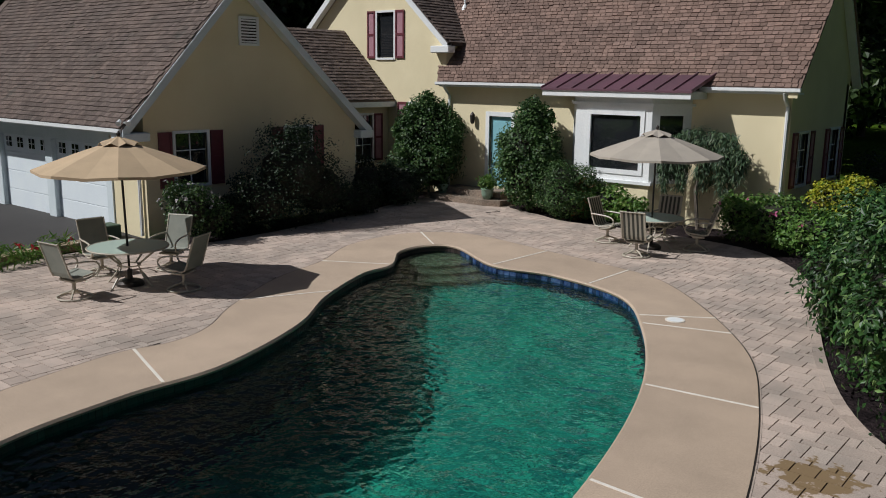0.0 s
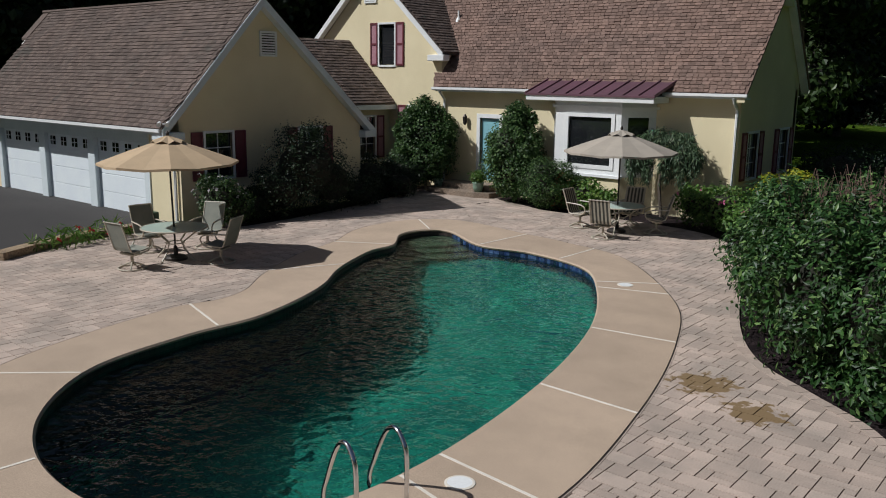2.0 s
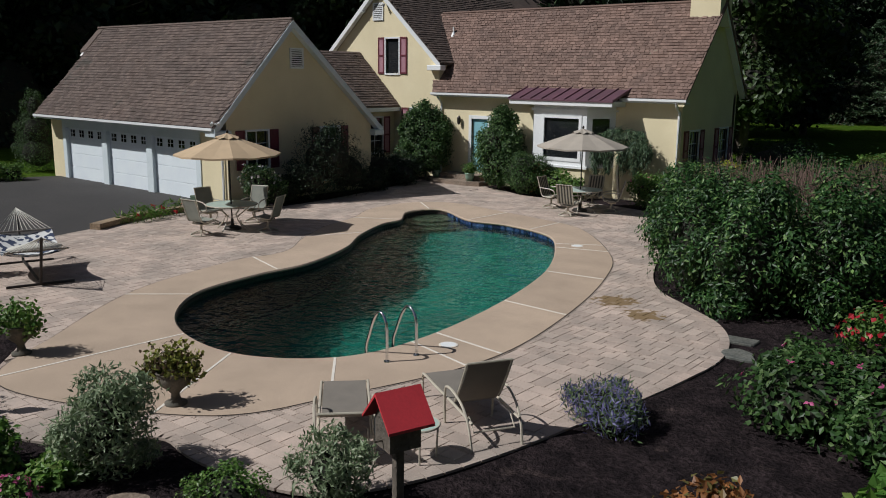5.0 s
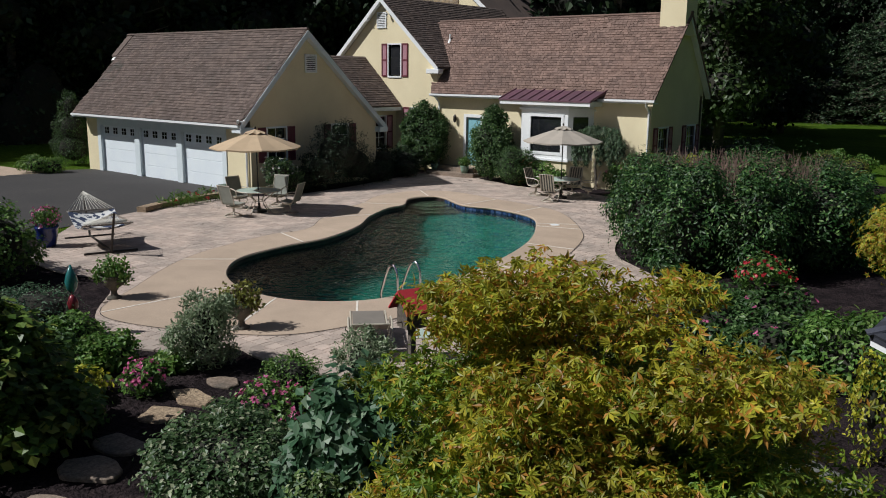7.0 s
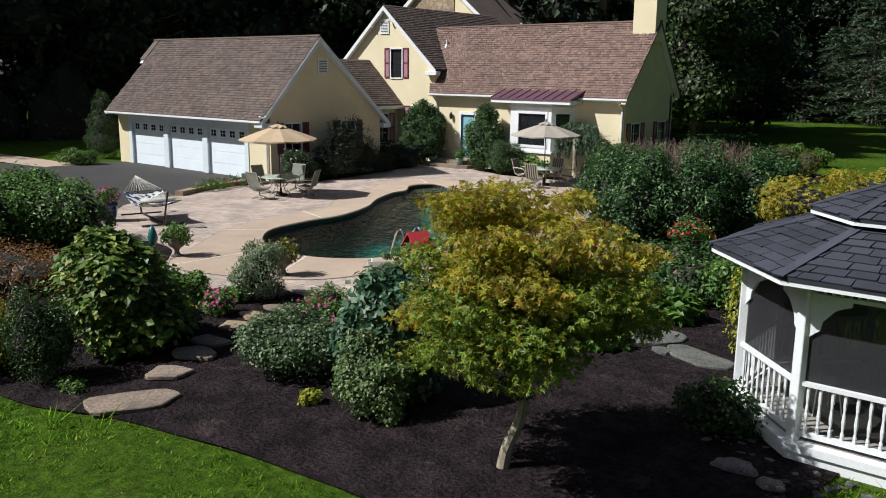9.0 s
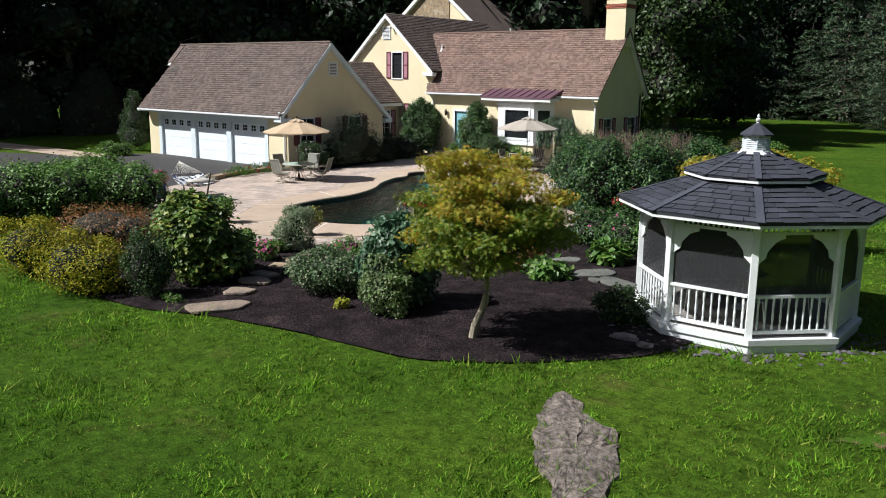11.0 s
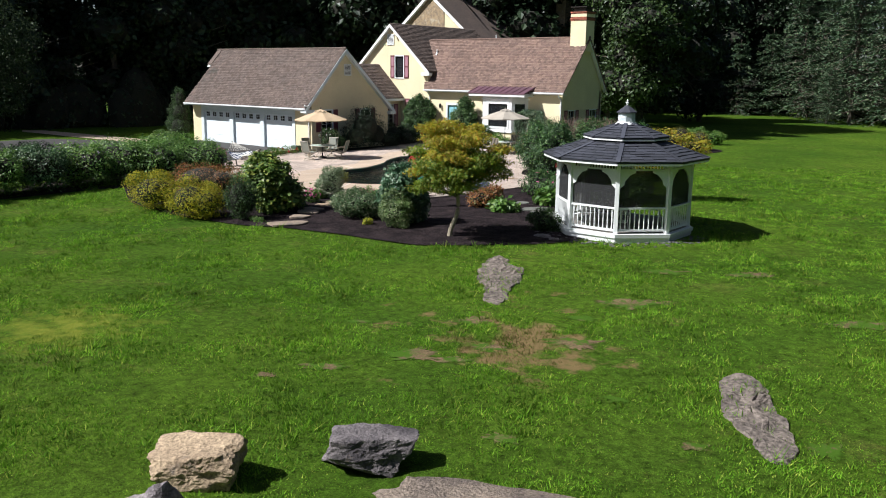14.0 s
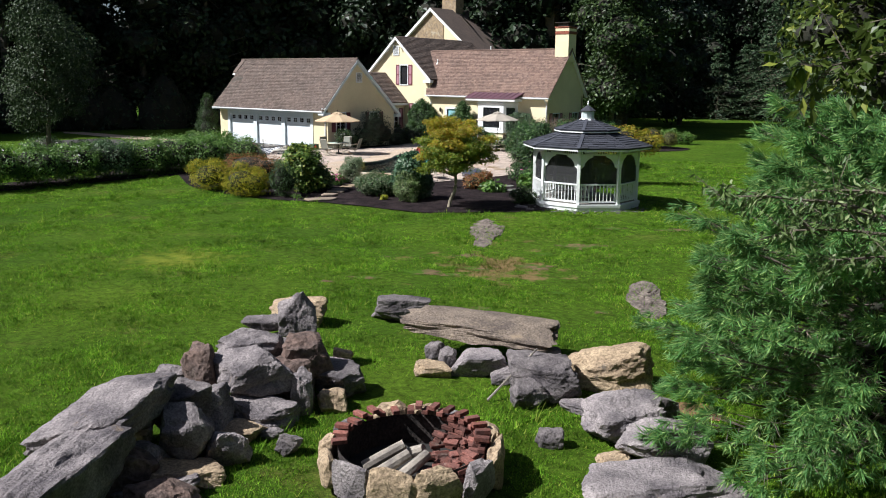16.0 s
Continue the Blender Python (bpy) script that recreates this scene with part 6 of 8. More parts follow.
        part("armrest", tube(bmesh.new(), [tuple(v) for v in spline([(k * 0.33, 0.98, 0.0), (k * 0.34, 0.96, 0.3), (k * 0.35, 0.9, 0.52), (k * 0.36, 0.6, 0.56), (k * 0.35, 0.3, 0.46), (k * 0.34, 0.12, 0.25), (k * 0.33, 0.05, 0.0)], 4, False)], 0.017, 6), FRAME_TAN, ob, local=True)
    part("foot_bar", tube(bmesh.new(), [(-0.31, 1.91, 0.33), (0.31, 1.91, 0.33)], 0.015, 6), FRAME_TAN, ob, local=True)
    part("head_bar", tube(bmesh.new(), [(-0.30, rest[0][0], rest[0][1]), (0.30, rest[0][0], rest[0][1])], 0.016, 6), FRAME_TAN, ob, local=True)
    part("prop", tube(bmesh.new(), [(-0.27, 0.3, 0.35), (-0.27, 0.15, 0.2), (0.27, 0.15, 0.2), (0.27, 0.3, 0.35)], 0.012, 6), FRAME_TAN, ob, local=True)
    return ob


chaise((0.7, -1.68, 0), (-0.72, 0.69), 22, "taupe sling chaise longue with a low backrest")
chaise((1.73, -0.13, 0), (-0.86, 0.5), 58, "taupe sling chaise longue with its backrest raised")
side_table = thing("side_table", (1.13, -0.91, 0), "small round glass side table between the chaises", "table")
part("tabletop", lathe(bmesh.new(), [(0.24, 0.42), (0.245, 0.428), (0.24, 0.434)], 24), TABLE_GLASS, side_table, local=True)
part("rim", tube(bmesh.new(), [(0.25 * math.cos(a), 0.25 * math.sin(a), 0.425) for a in [6.2832 * i / 24 for i in range(25)]], 0.013, 6), FRAME_TAN, side_table, local=True)
for k in range(4):
    a = 0.785 + 1.571 * k
    part("leg", tube(bmesh.new(), [(0.23 * math.cos(a), 0.23 * math.sin(a), 0.42), (0.21 * math.cos(a), 0.21 * math.sin(a), 0.0)], 0.012, 6), FRAME_TAN, side_table, local=True)

ladder = thing("pool_ladder", (-1.34, 1.51, 0), "polished steel pool ladder with two hooped rails", "pool ladder")
for foot, end in (((-1.31, 1.81), (-1.95, 1.95)), ((-1.44, 1.27), (-2.02, 1.39))):
    f, e = Vector((*foot, 0)), Vector((*end, 0))
    pts = [f, f + Vector((0, 0, 0.5)), f.lerp(e, 0.08) + Vector((0, 0, 0.68)), f.lerp(e, 0.3) + Vector((0, 0, 0.77)), f.lerp(e, 0.55) + Vector((0, 0, 0.66)), f.lerp(e, 0.85) + Vector((0, 0, 0.3)), e, e + Vector((0, 0, -0.9))]
    part("rail", tube(bmesh.new(), [tuple(v) for v in spline([tuple(p) for p in pts], 6, False)], 0.024, 10), CHROME, ladder, smooth=True)
    part("escutcheon", lathe(bmesh.new(), [(0.055, 0.012), (0.05, 0.03), (0.03, 0.035)], 14, f), CHROME, ladder)
for z in (-0.35, -0.65):
    part("tread", tube(bmesh.new(), [(-1.95, 1.95, z), (-2.02, 1.39, z)], 0.03, 8), WHITE, ladder)

# the hammock on its stand
hammock = thing("hammock", (-11.31, 0.32, 0), "white rope hammock with a blue patterned bed on a steel stand", "hammock")
P0, P1 = Vector((-13.05, 0.86, 1.22)), Vector((-9.52, -0.22, 1.12))
hd = (P1 - P0).normalized()
hs = Vector((-hd.y, hd.x, 0)).normalized()


def floral():
    m, nt, p = shader("blue_white_floral_cloth")
    n = noise_node(nt, 7.5, 2, 0.4)
    nt.links.new(blend(nt, ramp(nt, n.outputs["Fac"], 0.48, 0.53), (0.62, 0.62, 0.60), (0.03, 0.045, 0.09)), p.inputs["Base Color"])
    p.inputs["Roughness"].default_value = 0.9
    return m


FLORAL = floral()
bar0, bar1 = P0 + hd * 0.95 + Vector((0, 0, -0.38)), P1 - hd * 0.75 + Vector((0, 0, -0.42))
for c in (bar0, bar1):
    part("spreader_bar", tube(bmesh.new(), [c - hs * 0.62, c + hs * 0.62], 0.022, 8), ASHWOOD, hammock)
for end, c in ((P0, bar0), (P1, bar1)):
    for k in range(13):
        part("cord", tube(bmesh.new(), [end, c + hs * (-0.6 + 0.1 * k)], 0.007, 4, cap=False), ROPE, hammock)
bm = bmesh.new()
rows = []
for i in range(11):
    t = i / 10
    c = bar0.lerp(bar1, t) + Vector((0, 0, -0.22 * math.sin(math.pi * t)))
    rows.append([bm.verts.new(c + hs * (-0.6 + 0.15 * k) + Vector((0, 0, -0.10 * math.cos((k - 4) / 4 * 1.5)))) for k in range(9)])
for a, b in zip(rows, rows[1:]):
    for k in range(8):
        bm.faces.new((a[k], a[k + 1], b[k + 1], b[k]))
bed = part("hammock_bed", bm, FLORAL, hammock, "blue and white patterned cloth bed")
m = bed.modifiers.new("thickness", "SOLIDIFY")
m.thickness = 0.02
bm = bmesh.new()
bmesh.ops.create_uvsphere(bm, u_segments=16, v_segments=10, radius=1)
bmesh.ops.transform(bm, matrix=Matrix.Translation(bar1 - hd * 0.30 + Vector((0, 0, 0.0))) @ hs.to_track_quat("X", "Z").to_matrix().to_4x4() @ Matrix.Diagonal((0.55, 0.2, 0.09, 1)), verts=bm.verts)
part("pillow", bm, ROPE, hammock, "long white pillow", smooth=True)
for end, sgn in ((P0, -1), (P1, 1)):
    base = Vector((end.x, end.y, 0)) - hd * 0.55 * sgn
    part("stand_post", tube(bmesh.new(), [base + Vector((0, 0, 0.06)), end + hd * 0.05 * sgn], 0.03, 8), DARK_METAL, hammock)
    part("stand_foot", tube(bmesh.new(), [base - hs * 0.65 + Vector((0, 0, 0.03)), base + hs * 0.65 + Vector((0, 0, 0.03))], 0.03, 8), DARK_METAL, hammock)
part("stand_beam", tube(bmesh.new(), [Vector((P0.x, P0.y, 0.06)) + hd * 0.5, Vector((P1.x, P1.y, 0.06)) - hd * 0.5], 0.03, 8), DARK_METAL, hammock)


# ---- pots and garden ornaments ----
def urn(x, y, z, label, seed, material=None, flowers=None, leaf=None, scale=1.0):
    ob = thing("garden_urn", (x, y, z), label, "urn", "garden urns")
    s = scale
    part("urn_bowl", lathe(bmesh.new(), [(0.15 * s, 0), (0.15 * s, 0.04 * s), (0.07 * s, 0.08 * s), (0.055 * s, 0.16 * s), (0.10 * s, 0.22 * s), (0.20 * s, 0.30 * s), (0.235 * s, 0.42 * s), (0.225 * s, 0.46 * s), (0.27 * s, 0.49 * s), (0.25 * s, 0.50 * s), (0.2 * s, 0.46 * s)], 20), material or URN, ob, local=True, smooth=True)
    rng = np.random.default_rng(seed)
    blobs = [(0, 0, 0.62 * s, 0.34 * s, 0.34 * s, 0.26 * s), (0.2 * s, 0.1 * s, 0.52 * s, 0.2 * s, 0.2 * s, 0.2 * s), (-0.18 * s, -0.16 * s, 0.52 * s, 0.2 * s, 0.2 * s, 0.2 * s)]
    p, n = shell_points(blobs, 900, rng, 0.8, 0.4, 0.3 * s)
    v, f = leaf_quads(p, unit(n + 0.5 * rng.normal(size=n.shape)), 0.085, 0.028, rng, 0.4)
    np_part("plant", v, f, leaf or LEAF_BRIGHT, ob, local=True)
    if flowers:
        p, n = shell_points(blobs, 60, rng, 0.1, 0.2, 0.5 * s)
        v, f = leaf_quads(p + n * 0.04, unit(n + 0.3 * rng.normal(size=n.shape)), 0.08, 0.04, rng)
        np_part("blossom", v, f, flowers, ob, local=True)
    return ob


urn(-2.4, -1.85, 0.0, "mossy cast-stone urn with a sparse yellow-green plant on the deck", 31, leaf=LEAF_OLIVE)
urn(-6.0, -2.28, 0.0, "mossy cast-stone urn with trailing leaves on the deck", 32, leaf=LEAF_BRIGHT)
urn(4.8, 4.31, 0.35, "dark pedestal urn with red flowers before the hedge", 33, DARK_METAL, REDPETAL, LEAF_MID, 1.25)
ped = thing("pedestal", (4.8, 4.31, -0.07), "dark stone pedestal under an urn", "pedestal")
part("plinth", box(bmesh.new(), -0.2, 0.2, -0.2, 0.2, 0, 0.42, 0.02), URN, ped, local=True)


def flower_pot(x, y, z, glaze, label, seed, r, h, plant_r, leaf, flowers=None):
    ob = thing("flower_pot", (x, y, z), label, "flower pot", "glazed pots")
    part("pot", lathe(bmesh.new(), [(r * 0.7, 0), (r * 0.95, h * 0.5), (r, h * 0.85), (r * 1.08, h * 0.9), (r * 1.08, h), (r * 0.9, h * 0.95)], 20), glaze, ob, local=True, smooth=True)
    rng = np.random.default_rng(seed)
    blobs = [(0, 0, h + plant_r * 0.6, plant_r, plant_r, plant_r * 0.8)]
    p, n = shell_points(blobs, 500, rng, 0.7, 0.25)
    v, f = leaf_quads(p, unit(n + 0.5 * rng.normal(size=n.shape)), 0.10, 0.03, rng, 0.2)
    np_part("plant", v, f, leaf, ob, local=True)
    if flowers:
        p, n = shell_points(blobs, 130, rng, 0.15, 0.2, h)
        v, f = leaf_quads(p + n * 0.03, unit(n + 0.3 * rng.normal(size=n.shape)), 0.07, 0.035, rng)
        np_part("blossom", v, f, flowers, ob, local=True)


flower_pot(-12.08, -0.7, 0, POT_BLUE, "cobalt glazed pot of pink flowers beside the hammock", 34, 0.28, 0.55, 0.36, LEAF_MID, PINK)
flower_pot(-13.75, 19.15, 0.17, POT_GREEN, "celadon glazed pot of green leaves on the door step", 35, 0.19, 0.34, 0.28, LEAF_BRIGHT)
flower_pot(-15.65, 19.3, 0.17, POT_GREEN, "celadon glazed pot beside the door, in shade", 36, 0.17, 0.3, 0.15, LEAF_DARK)

ornament = thing("garden_ornament", (-4.27, -4.0, -0.1), "teal and red glazed garden ornament on a stake", "garden ornament")
part("stake", tube(bmesh.new(), [(0, 0, 0), (0.01, 0, 0.9)], 0.012, 6, 0.012), DARK_METAL, ornament, local=True)
part("teal_bulb", lathe(bmesh.new(), [(0.02, 0.84), (0.09, 0.95), (0.115, 1.06), (0.08, 1.2), (0.01, 1.36)], 14), surface("teal_glaze", (0.02, 0.16, 0.15), (0.015, 0.11, 0.11), 4, 30, 0.25, 0.02, coat=0.4), ornament, local=True, smooth=True)
part("red_bulb", lathe(bmesh.new(), [(0.02, 0.50), (0.08, 0.58), (0.095, 0.68), (0.06, 0.78), (0.02, 0.83)], 14), REDGLAZE, ornament, local=True, smooth=True)
bird = thing("birdhouse", (2.66, -2.92, -0.1), "brown birdhouse with a red gabled roof on a post", "birdhouse", rz=-18)
part("post", box(bmesh.new(), -0.04, 0.04, -0.04, 0.04, 0, 1.42, 0.006), BARK, bird, local=True)
part("house_box", extrude(bmesh.new(), [(-0.13, -0.15, 1.42), (0.13, -0.15, 1.42), (0.13, -0.15, 1.68), (0, -0.15, 1.86), (-0.13, -0.15, 1.68)], (0, 0.30, 0)), BARK, bird, local=True)
for s in (-1, 1):
    part("roof_board", extrude(bmesh.new(), [(0, -0.22, 1.93), (s * 0.24, -0.22, 1.66), (s * 0.24, -0.22, 1.635), (0, -0.22, 1.90)], (0, 0.44, 0)), RED, bird, "red painted roof board", local=True)
part("perch", tube(bmesh.new(), [(0, -0.15, 1.5), (0, -0.23, 1.5)], 0.01, 6), BARK, bird, local=True)

# ---- kerb of the planting strip by the driveway ----
kerb = thing("stone_kerb", (-15.85, 5.54, -0.06), "low tan stone kerb beside the driveway", "kerb", kind="structure")
kerb_line = [Vector((-15.27, 3.93, 0)), Vector((-15.7, 4.86, 0)), Vector((-16.11, 5.93, 0)), Vector((-16.26, 6.91, 0)), Vector((-16.36, 7.98, 0))]
for a, b in zip(kerb_line, kerb_line[1:]):
    d = (b - a).normalized()
    w = Vector((d.y, -d.x, 0)) * 0.17
    part("kerb_stone", extrude(bmesh.new(), [a - w + d * 0.01, a + w + d * 0.01, b + w - d * 0.01, b - w - d * 0.01], (0, 0, 0.17)), TAN_STONE, kerb)
part("utility_box", box(bmesh.new(), -17.45, -16.95, 8.5, 8.95, -0.06, 0.3, 0.02), surface("green_utility_plastic", (0.06, 0.10, 0.06), (0.05, 0.08, 0.05), 3, 40, 0.6), kerb)

# ---- shrubs by the house ----
holly = shrub("holly_tree", (-16.25, 19.3, 0), [(0, 0, 1.95, 1.06, 1.0, 1.15), (0.05, -0.1, 1.25, 1.08, 1.05, 0.9), (-0.1, 0.1, 2.6, 0.65, 0.65, 0.62)], LEAF_HOLLY, 15000, (0.10, 0.038), "dense dark evergreen tree-shrub by the aqua door", "shrub", "evergreens by the door", seed=51, inner=0.72)
part("trunk", tube(bmesh.new(), [(-16.25, 19.3, 0), (-16.22, 19.25, 1.0)], 0.05, 8), PALE_BARK, holly)
holly2 = shrub("holly_tree", (-12.3, 19.2, 0), [(0, 0, 1.7, 0.95, 0.9, 1.1), (0.05, -0.1, 1.1, 0.98, 0.9, 0.85), (0.05, 0.1, 2.5, 0.55, 0.55, 0.65)], LEAF_HOLLY, 13000, (0.10, 0.038), "dense dark evergreen tree-shrub by the aqua door", "shrub", "evergreens by the door", seed=52, inner=0.72)
part("trunk", tube(bmesh.new(), [(-12.3, 19.2, 0), (-12.27, 19.2, 0.8)], 0.05, 8), PALE_BARK, holly2)
shrub("boxwood", (-10.8, 18.85, 0), [(0, 0, 0.8, 0.95, 0.85, 0.8), (0.2, -0.1, 0.5, 0.85, 0.7, 0.55)], LEAF_HOLLY, 10000, (0.06, 0.024), "rounded dark boxwood below the bay window", "shrub", seed=53, inner=0.72)
# shrubs against shaded walls wear the shade-toned forest leaves
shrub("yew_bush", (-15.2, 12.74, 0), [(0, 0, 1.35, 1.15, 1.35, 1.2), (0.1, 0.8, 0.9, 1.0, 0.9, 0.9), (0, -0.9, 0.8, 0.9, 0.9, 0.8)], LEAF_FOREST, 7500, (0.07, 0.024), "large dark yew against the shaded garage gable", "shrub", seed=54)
shrub("rose_bush", (-15.2, 9.7, 0), [(0, 0, 0.75, 0.6, 0.6, 0.65), (0.1, 0.45, 0.5, 0.5, 0.5, 0.45)], LEAF_DARK, 2200, (0.08, 0.032), "rose bush with pale blossom at the garage corner", "shrub", seed=55, flowers=(WHITEPETAL, 40, 0.07))
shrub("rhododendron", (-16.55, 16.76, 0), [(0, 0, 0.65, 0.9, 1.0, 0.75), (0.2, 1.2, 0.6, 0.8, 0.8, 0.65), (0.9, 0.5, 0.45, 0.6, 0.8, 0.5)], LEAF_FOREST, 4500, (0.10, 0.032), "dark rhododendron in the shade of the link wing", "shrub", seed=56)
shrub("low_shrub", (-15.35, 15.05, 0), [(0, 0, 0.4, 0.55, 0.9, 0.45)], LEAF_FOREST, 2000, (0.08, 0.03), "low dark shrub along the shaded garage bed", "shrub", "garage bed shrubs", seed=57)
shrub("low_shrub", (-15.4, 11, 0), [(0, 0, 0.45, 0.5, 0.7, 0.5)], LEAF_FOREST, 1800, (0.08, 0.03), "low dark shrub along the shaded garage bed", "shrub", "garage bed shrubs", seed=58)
weep = shrub("weeping_spruce", (-7.2, 19.55, 0), [(0, 0, 2.3, 0.75, 0.38, 0.34), (-0.6, 0, 1.75, 0.26, 0.3, 0.75), (0.62, 0, 1.7, 0.28, 0.3, 0.8), (0.05, 0.1, 1.7, 0.26, 0.28, 0.7), (-0.95, -0.1, 1.55, 0.2, 0.24, 0.6), (0.98, -0.05, 1.75, 0.18, 0.22, 0.5)], SPRUCE, 6500, (0.17, 0.014), "weeping evergreen trained beside the bay window", "shrub", droop=3.0, seed=59, inner=0.5)
part("trunk", tube(bmesh.new(), [(-7.2, 19.55, 0), (-7.3, 19.5, 1.0), (-7.15, 19.55, 2.3)], 0.05, 7), BARK, weep)
shrub("hydrangea", (-9.6, 18.95, 0), [(0, 0, 0.5, 0.8, 0.4, 0.5), (-0.6, -0.1, 0.55, 0.4, 0.4, 0.5), (0.7, 0, 0.4, 0.5, 0.4, 0.4)], LEAF_BRIGHT, 2400, (0.12, 0.045), "bright green hydrangea under the bay window", "shrub", seed=60)
shrub("canna", (-10.25, 18.75, 0), [(0, 0, 0.55, 0.25, 0.25, 0.55)], LEAF_RED, 260, (0.22, 0.06), "bronze-leaved canna beside the boxwood", "flowering plant", seed=61, inner=0)
shrub("azalea", (-4.9, 18.7, 0), [(0, 0, 0.6, 1.0, 0.7, 0.65), (1.0, -0.6, 0.5, 0.8, 0.7, 0.55), (-0.9, 0.2, 0.55, 0.6, 0.5, 0.6)], LEAF_MID, 5000, (0.10, 0.035), "broad azalea with a few pink blossoms by the wing's corner", "shrub", seed=62, flowers=(PINK, 26, 0.08))
shrub("privet", (-4.2, 20.9, 0), [(0, 0, 0.8, 0.75, 0.7, 0.6), (0.4, 0.1, 1.1, 0.5, 0.5, 0.4), (-0.3, 0.1, 1.05, 0.4, 0.4, 0.35)], LEAF_YELLOW, 4600, (0.085, 0.034), "golden-leaved privet by the wing's gable", "shrub", seed=63)
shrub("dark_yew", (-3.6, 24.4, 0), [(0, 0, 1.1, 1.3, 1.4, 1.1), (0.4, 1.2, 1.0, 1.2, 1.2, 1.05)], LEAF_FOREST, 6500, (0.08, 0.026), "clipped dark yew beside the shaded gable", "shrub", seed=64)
shrub("blue_hydrangea", (-3.2, 27.0, 0), [(0, 0, 0.8, 0.8, 0.8, 0.8)], LEAF_HYDRANGEA, 2600, (0.11, 0.04), "hydrangea with a few blue heads behind the hedge", "shrub", seed=164, flowers=(LILAC, 24, 0.08))
for x, y, r in ((-2.1, 27.0, 0.72), (-0.8, 27.9, 0.75), (0.3, 28.6, 0.6)):
    shrub("clipped_ball", (x, y, 0), [(0, 0, r * 1.05, r, r, r)], LEAF_OLIVE, 4200, (0.05, 0.018), "clipped round olive-green boxwood ball", "shrub", "clipped balls", seed=165 + int(10 * r), lump=0.05, knob=0, inner=0.8)
# added dark ground cover, so the lawn throws less green onto the gable
sheet("added_gable_mulch", [(-5.2, 20.4), (-3.0, 19.7), (-0.6, 22.0), (1.6, 26.5), (1.2, 30.0), (-3.0, 30.2), (-5.2, 28.0)], 0.03, MULCH, "dark mulch added along the shaded gable to cut green bounce light", "mulch bed", follow=True)
shrub("daylily_strip", (-15.8, 6.82, 0), [(0, 0, 0.15, 0.18, 0.9, 0.3), (0.25, -1.2, 0.15, 0.18, 0.8, 0.3)], LEAF_BRIGHT, 420, (0.26, 0.018), "strip of daylilies with red flowers behind the kerb", "flowering plant", seed=65, inner=0, flowers=(REDPETAL, 14, 0.10), up=0.2)
bm = bmesh.new()
rng_s = random.Random(67)
for k in range(420):
    a, r = rng_s.uniform(0, 6.283), math.sqrt(rng_s.random())
    x, y, h = 1.75 + 2.3 * r * math.cos(a), 10.55 + 1.05 * r * math.sin(a) + 0.25 * r * math.cos(a), rng_s.uniform(2.35, 2.78)
    x1, y1 = x + rng_s.uniform(-0.14, 0.14), y + rng_s.uniform(-0.14, 0.14)
    x2, y2 = x1 + rng_s.uniform(-0.4, 0.4), y1 + rng_s.uniform(-0.4, 0.4)
    tube(bm, [(x, y, 0.6), (x1, y1, 1.6), (x2, y2, h)], 0.014, 4, 0.004, False)
    tube(bm, [(x1, y1, 1.7), (2 * x1 - x2, 2 * y1 - y2, h - rng_s.uniform(0.05, 0.4))], 0.008, 3, 0.003, False)
hedge = shrub("laurel_hedge", (0.46, -0.13, -0.1), [(-1.6, 12.3, 1.1, 1.0, 1.1, 1.25), (-0.85, 10.5, 1.15, 1.0, 1.1, 1.3), (0.0, 9.0, 1.1, 1.1, 1.1, 1.35), (1.2, 8.45, 1.15, 1.15, 1.2, 1.4), (2.6, 9.0, 1.2, 1.15, 1.2, 1.35), (3.5, 10.6, 1.2, 1.1, 1.15, 1.3),
              (3.4, 12.4, 1.2, 1.1, 1.2, 1.3), (2.3, 13.4, 1.25, 1.2, 1.2, 1.35), (0.6, 13.8, 1.25, 1.2, 1.2, 1.35), (-1.0, 13.7, 1.15, 1.1, 1.2, 1.25), (1.2, 11.0, 0.9, 1.7, 1.3, 1.1)], LEAF_HEDGE, 80000, (0.118, 0.027), "tall broad laurel hedge with bare stems in its clipped top", "hedge", seed=66, up=0.55, deep=0.5, lump=0.34, inner=0.68, knob=12, jitter=0.36)
part("bare_stem_mass", bm, STEM, hedge, "bare brown stems")

# ---- the maple ----
maple = thing("japanese_maple", (7.07, -6.41, -0.08), "small Japanese maple turning yellow over green, in the mulch bed", "tree")
part("trunk", tube(bmesh.new(), [tuple(v) for v in spline([(7.07, -6.41, -0.13), (7.11, -6.38, 0.2), (7.23, -6.28, 0.6), (7.27, -6.26, 1.0), (7.2, -6.28, 1.6)], 4, False)], 0.085, 9, 0.05), PALE_BARK, maple)
rng_m = random.Random(71)
tops, lows = [], []
for i in range(92):
    a, e = rng_m.uniform(0, 6.283), math.asin(rng_m.uniform(-0.62, 0.98))
    k = rng_m.uniform(0.4, 1.1)
    c = (7.22 + 1.30 * k * math.cos(e) * math.cos(a), -6.28 + 1.30 * k * math.cos(e) * math.sin(a), 2.06 + 1.30 * k * math.sin(e) + rng_m.uniform(-0.1, 0.1))
    s = rng_m.uniform(0.34, 0.56)
    (tops if c[2] + rng_m.uniform(-0.6, 0.6) > 2.3 else lows).append((*c, s, s, s * 0.38))
    if i % 3 == 0:
        part("limb", tube(bmesh.new(), [(7.21, -6.28, 1.15), (7.23 + 0.5 * (c[0] - 7.25), -6.28 + 0.5 * (c[1] + 6.26), 1.25 + 0.5 * (c[2] - 1.2)), c], 0.03, 5, 0.006, False), BARK, maple)
nr = np.random.default_rng(72)
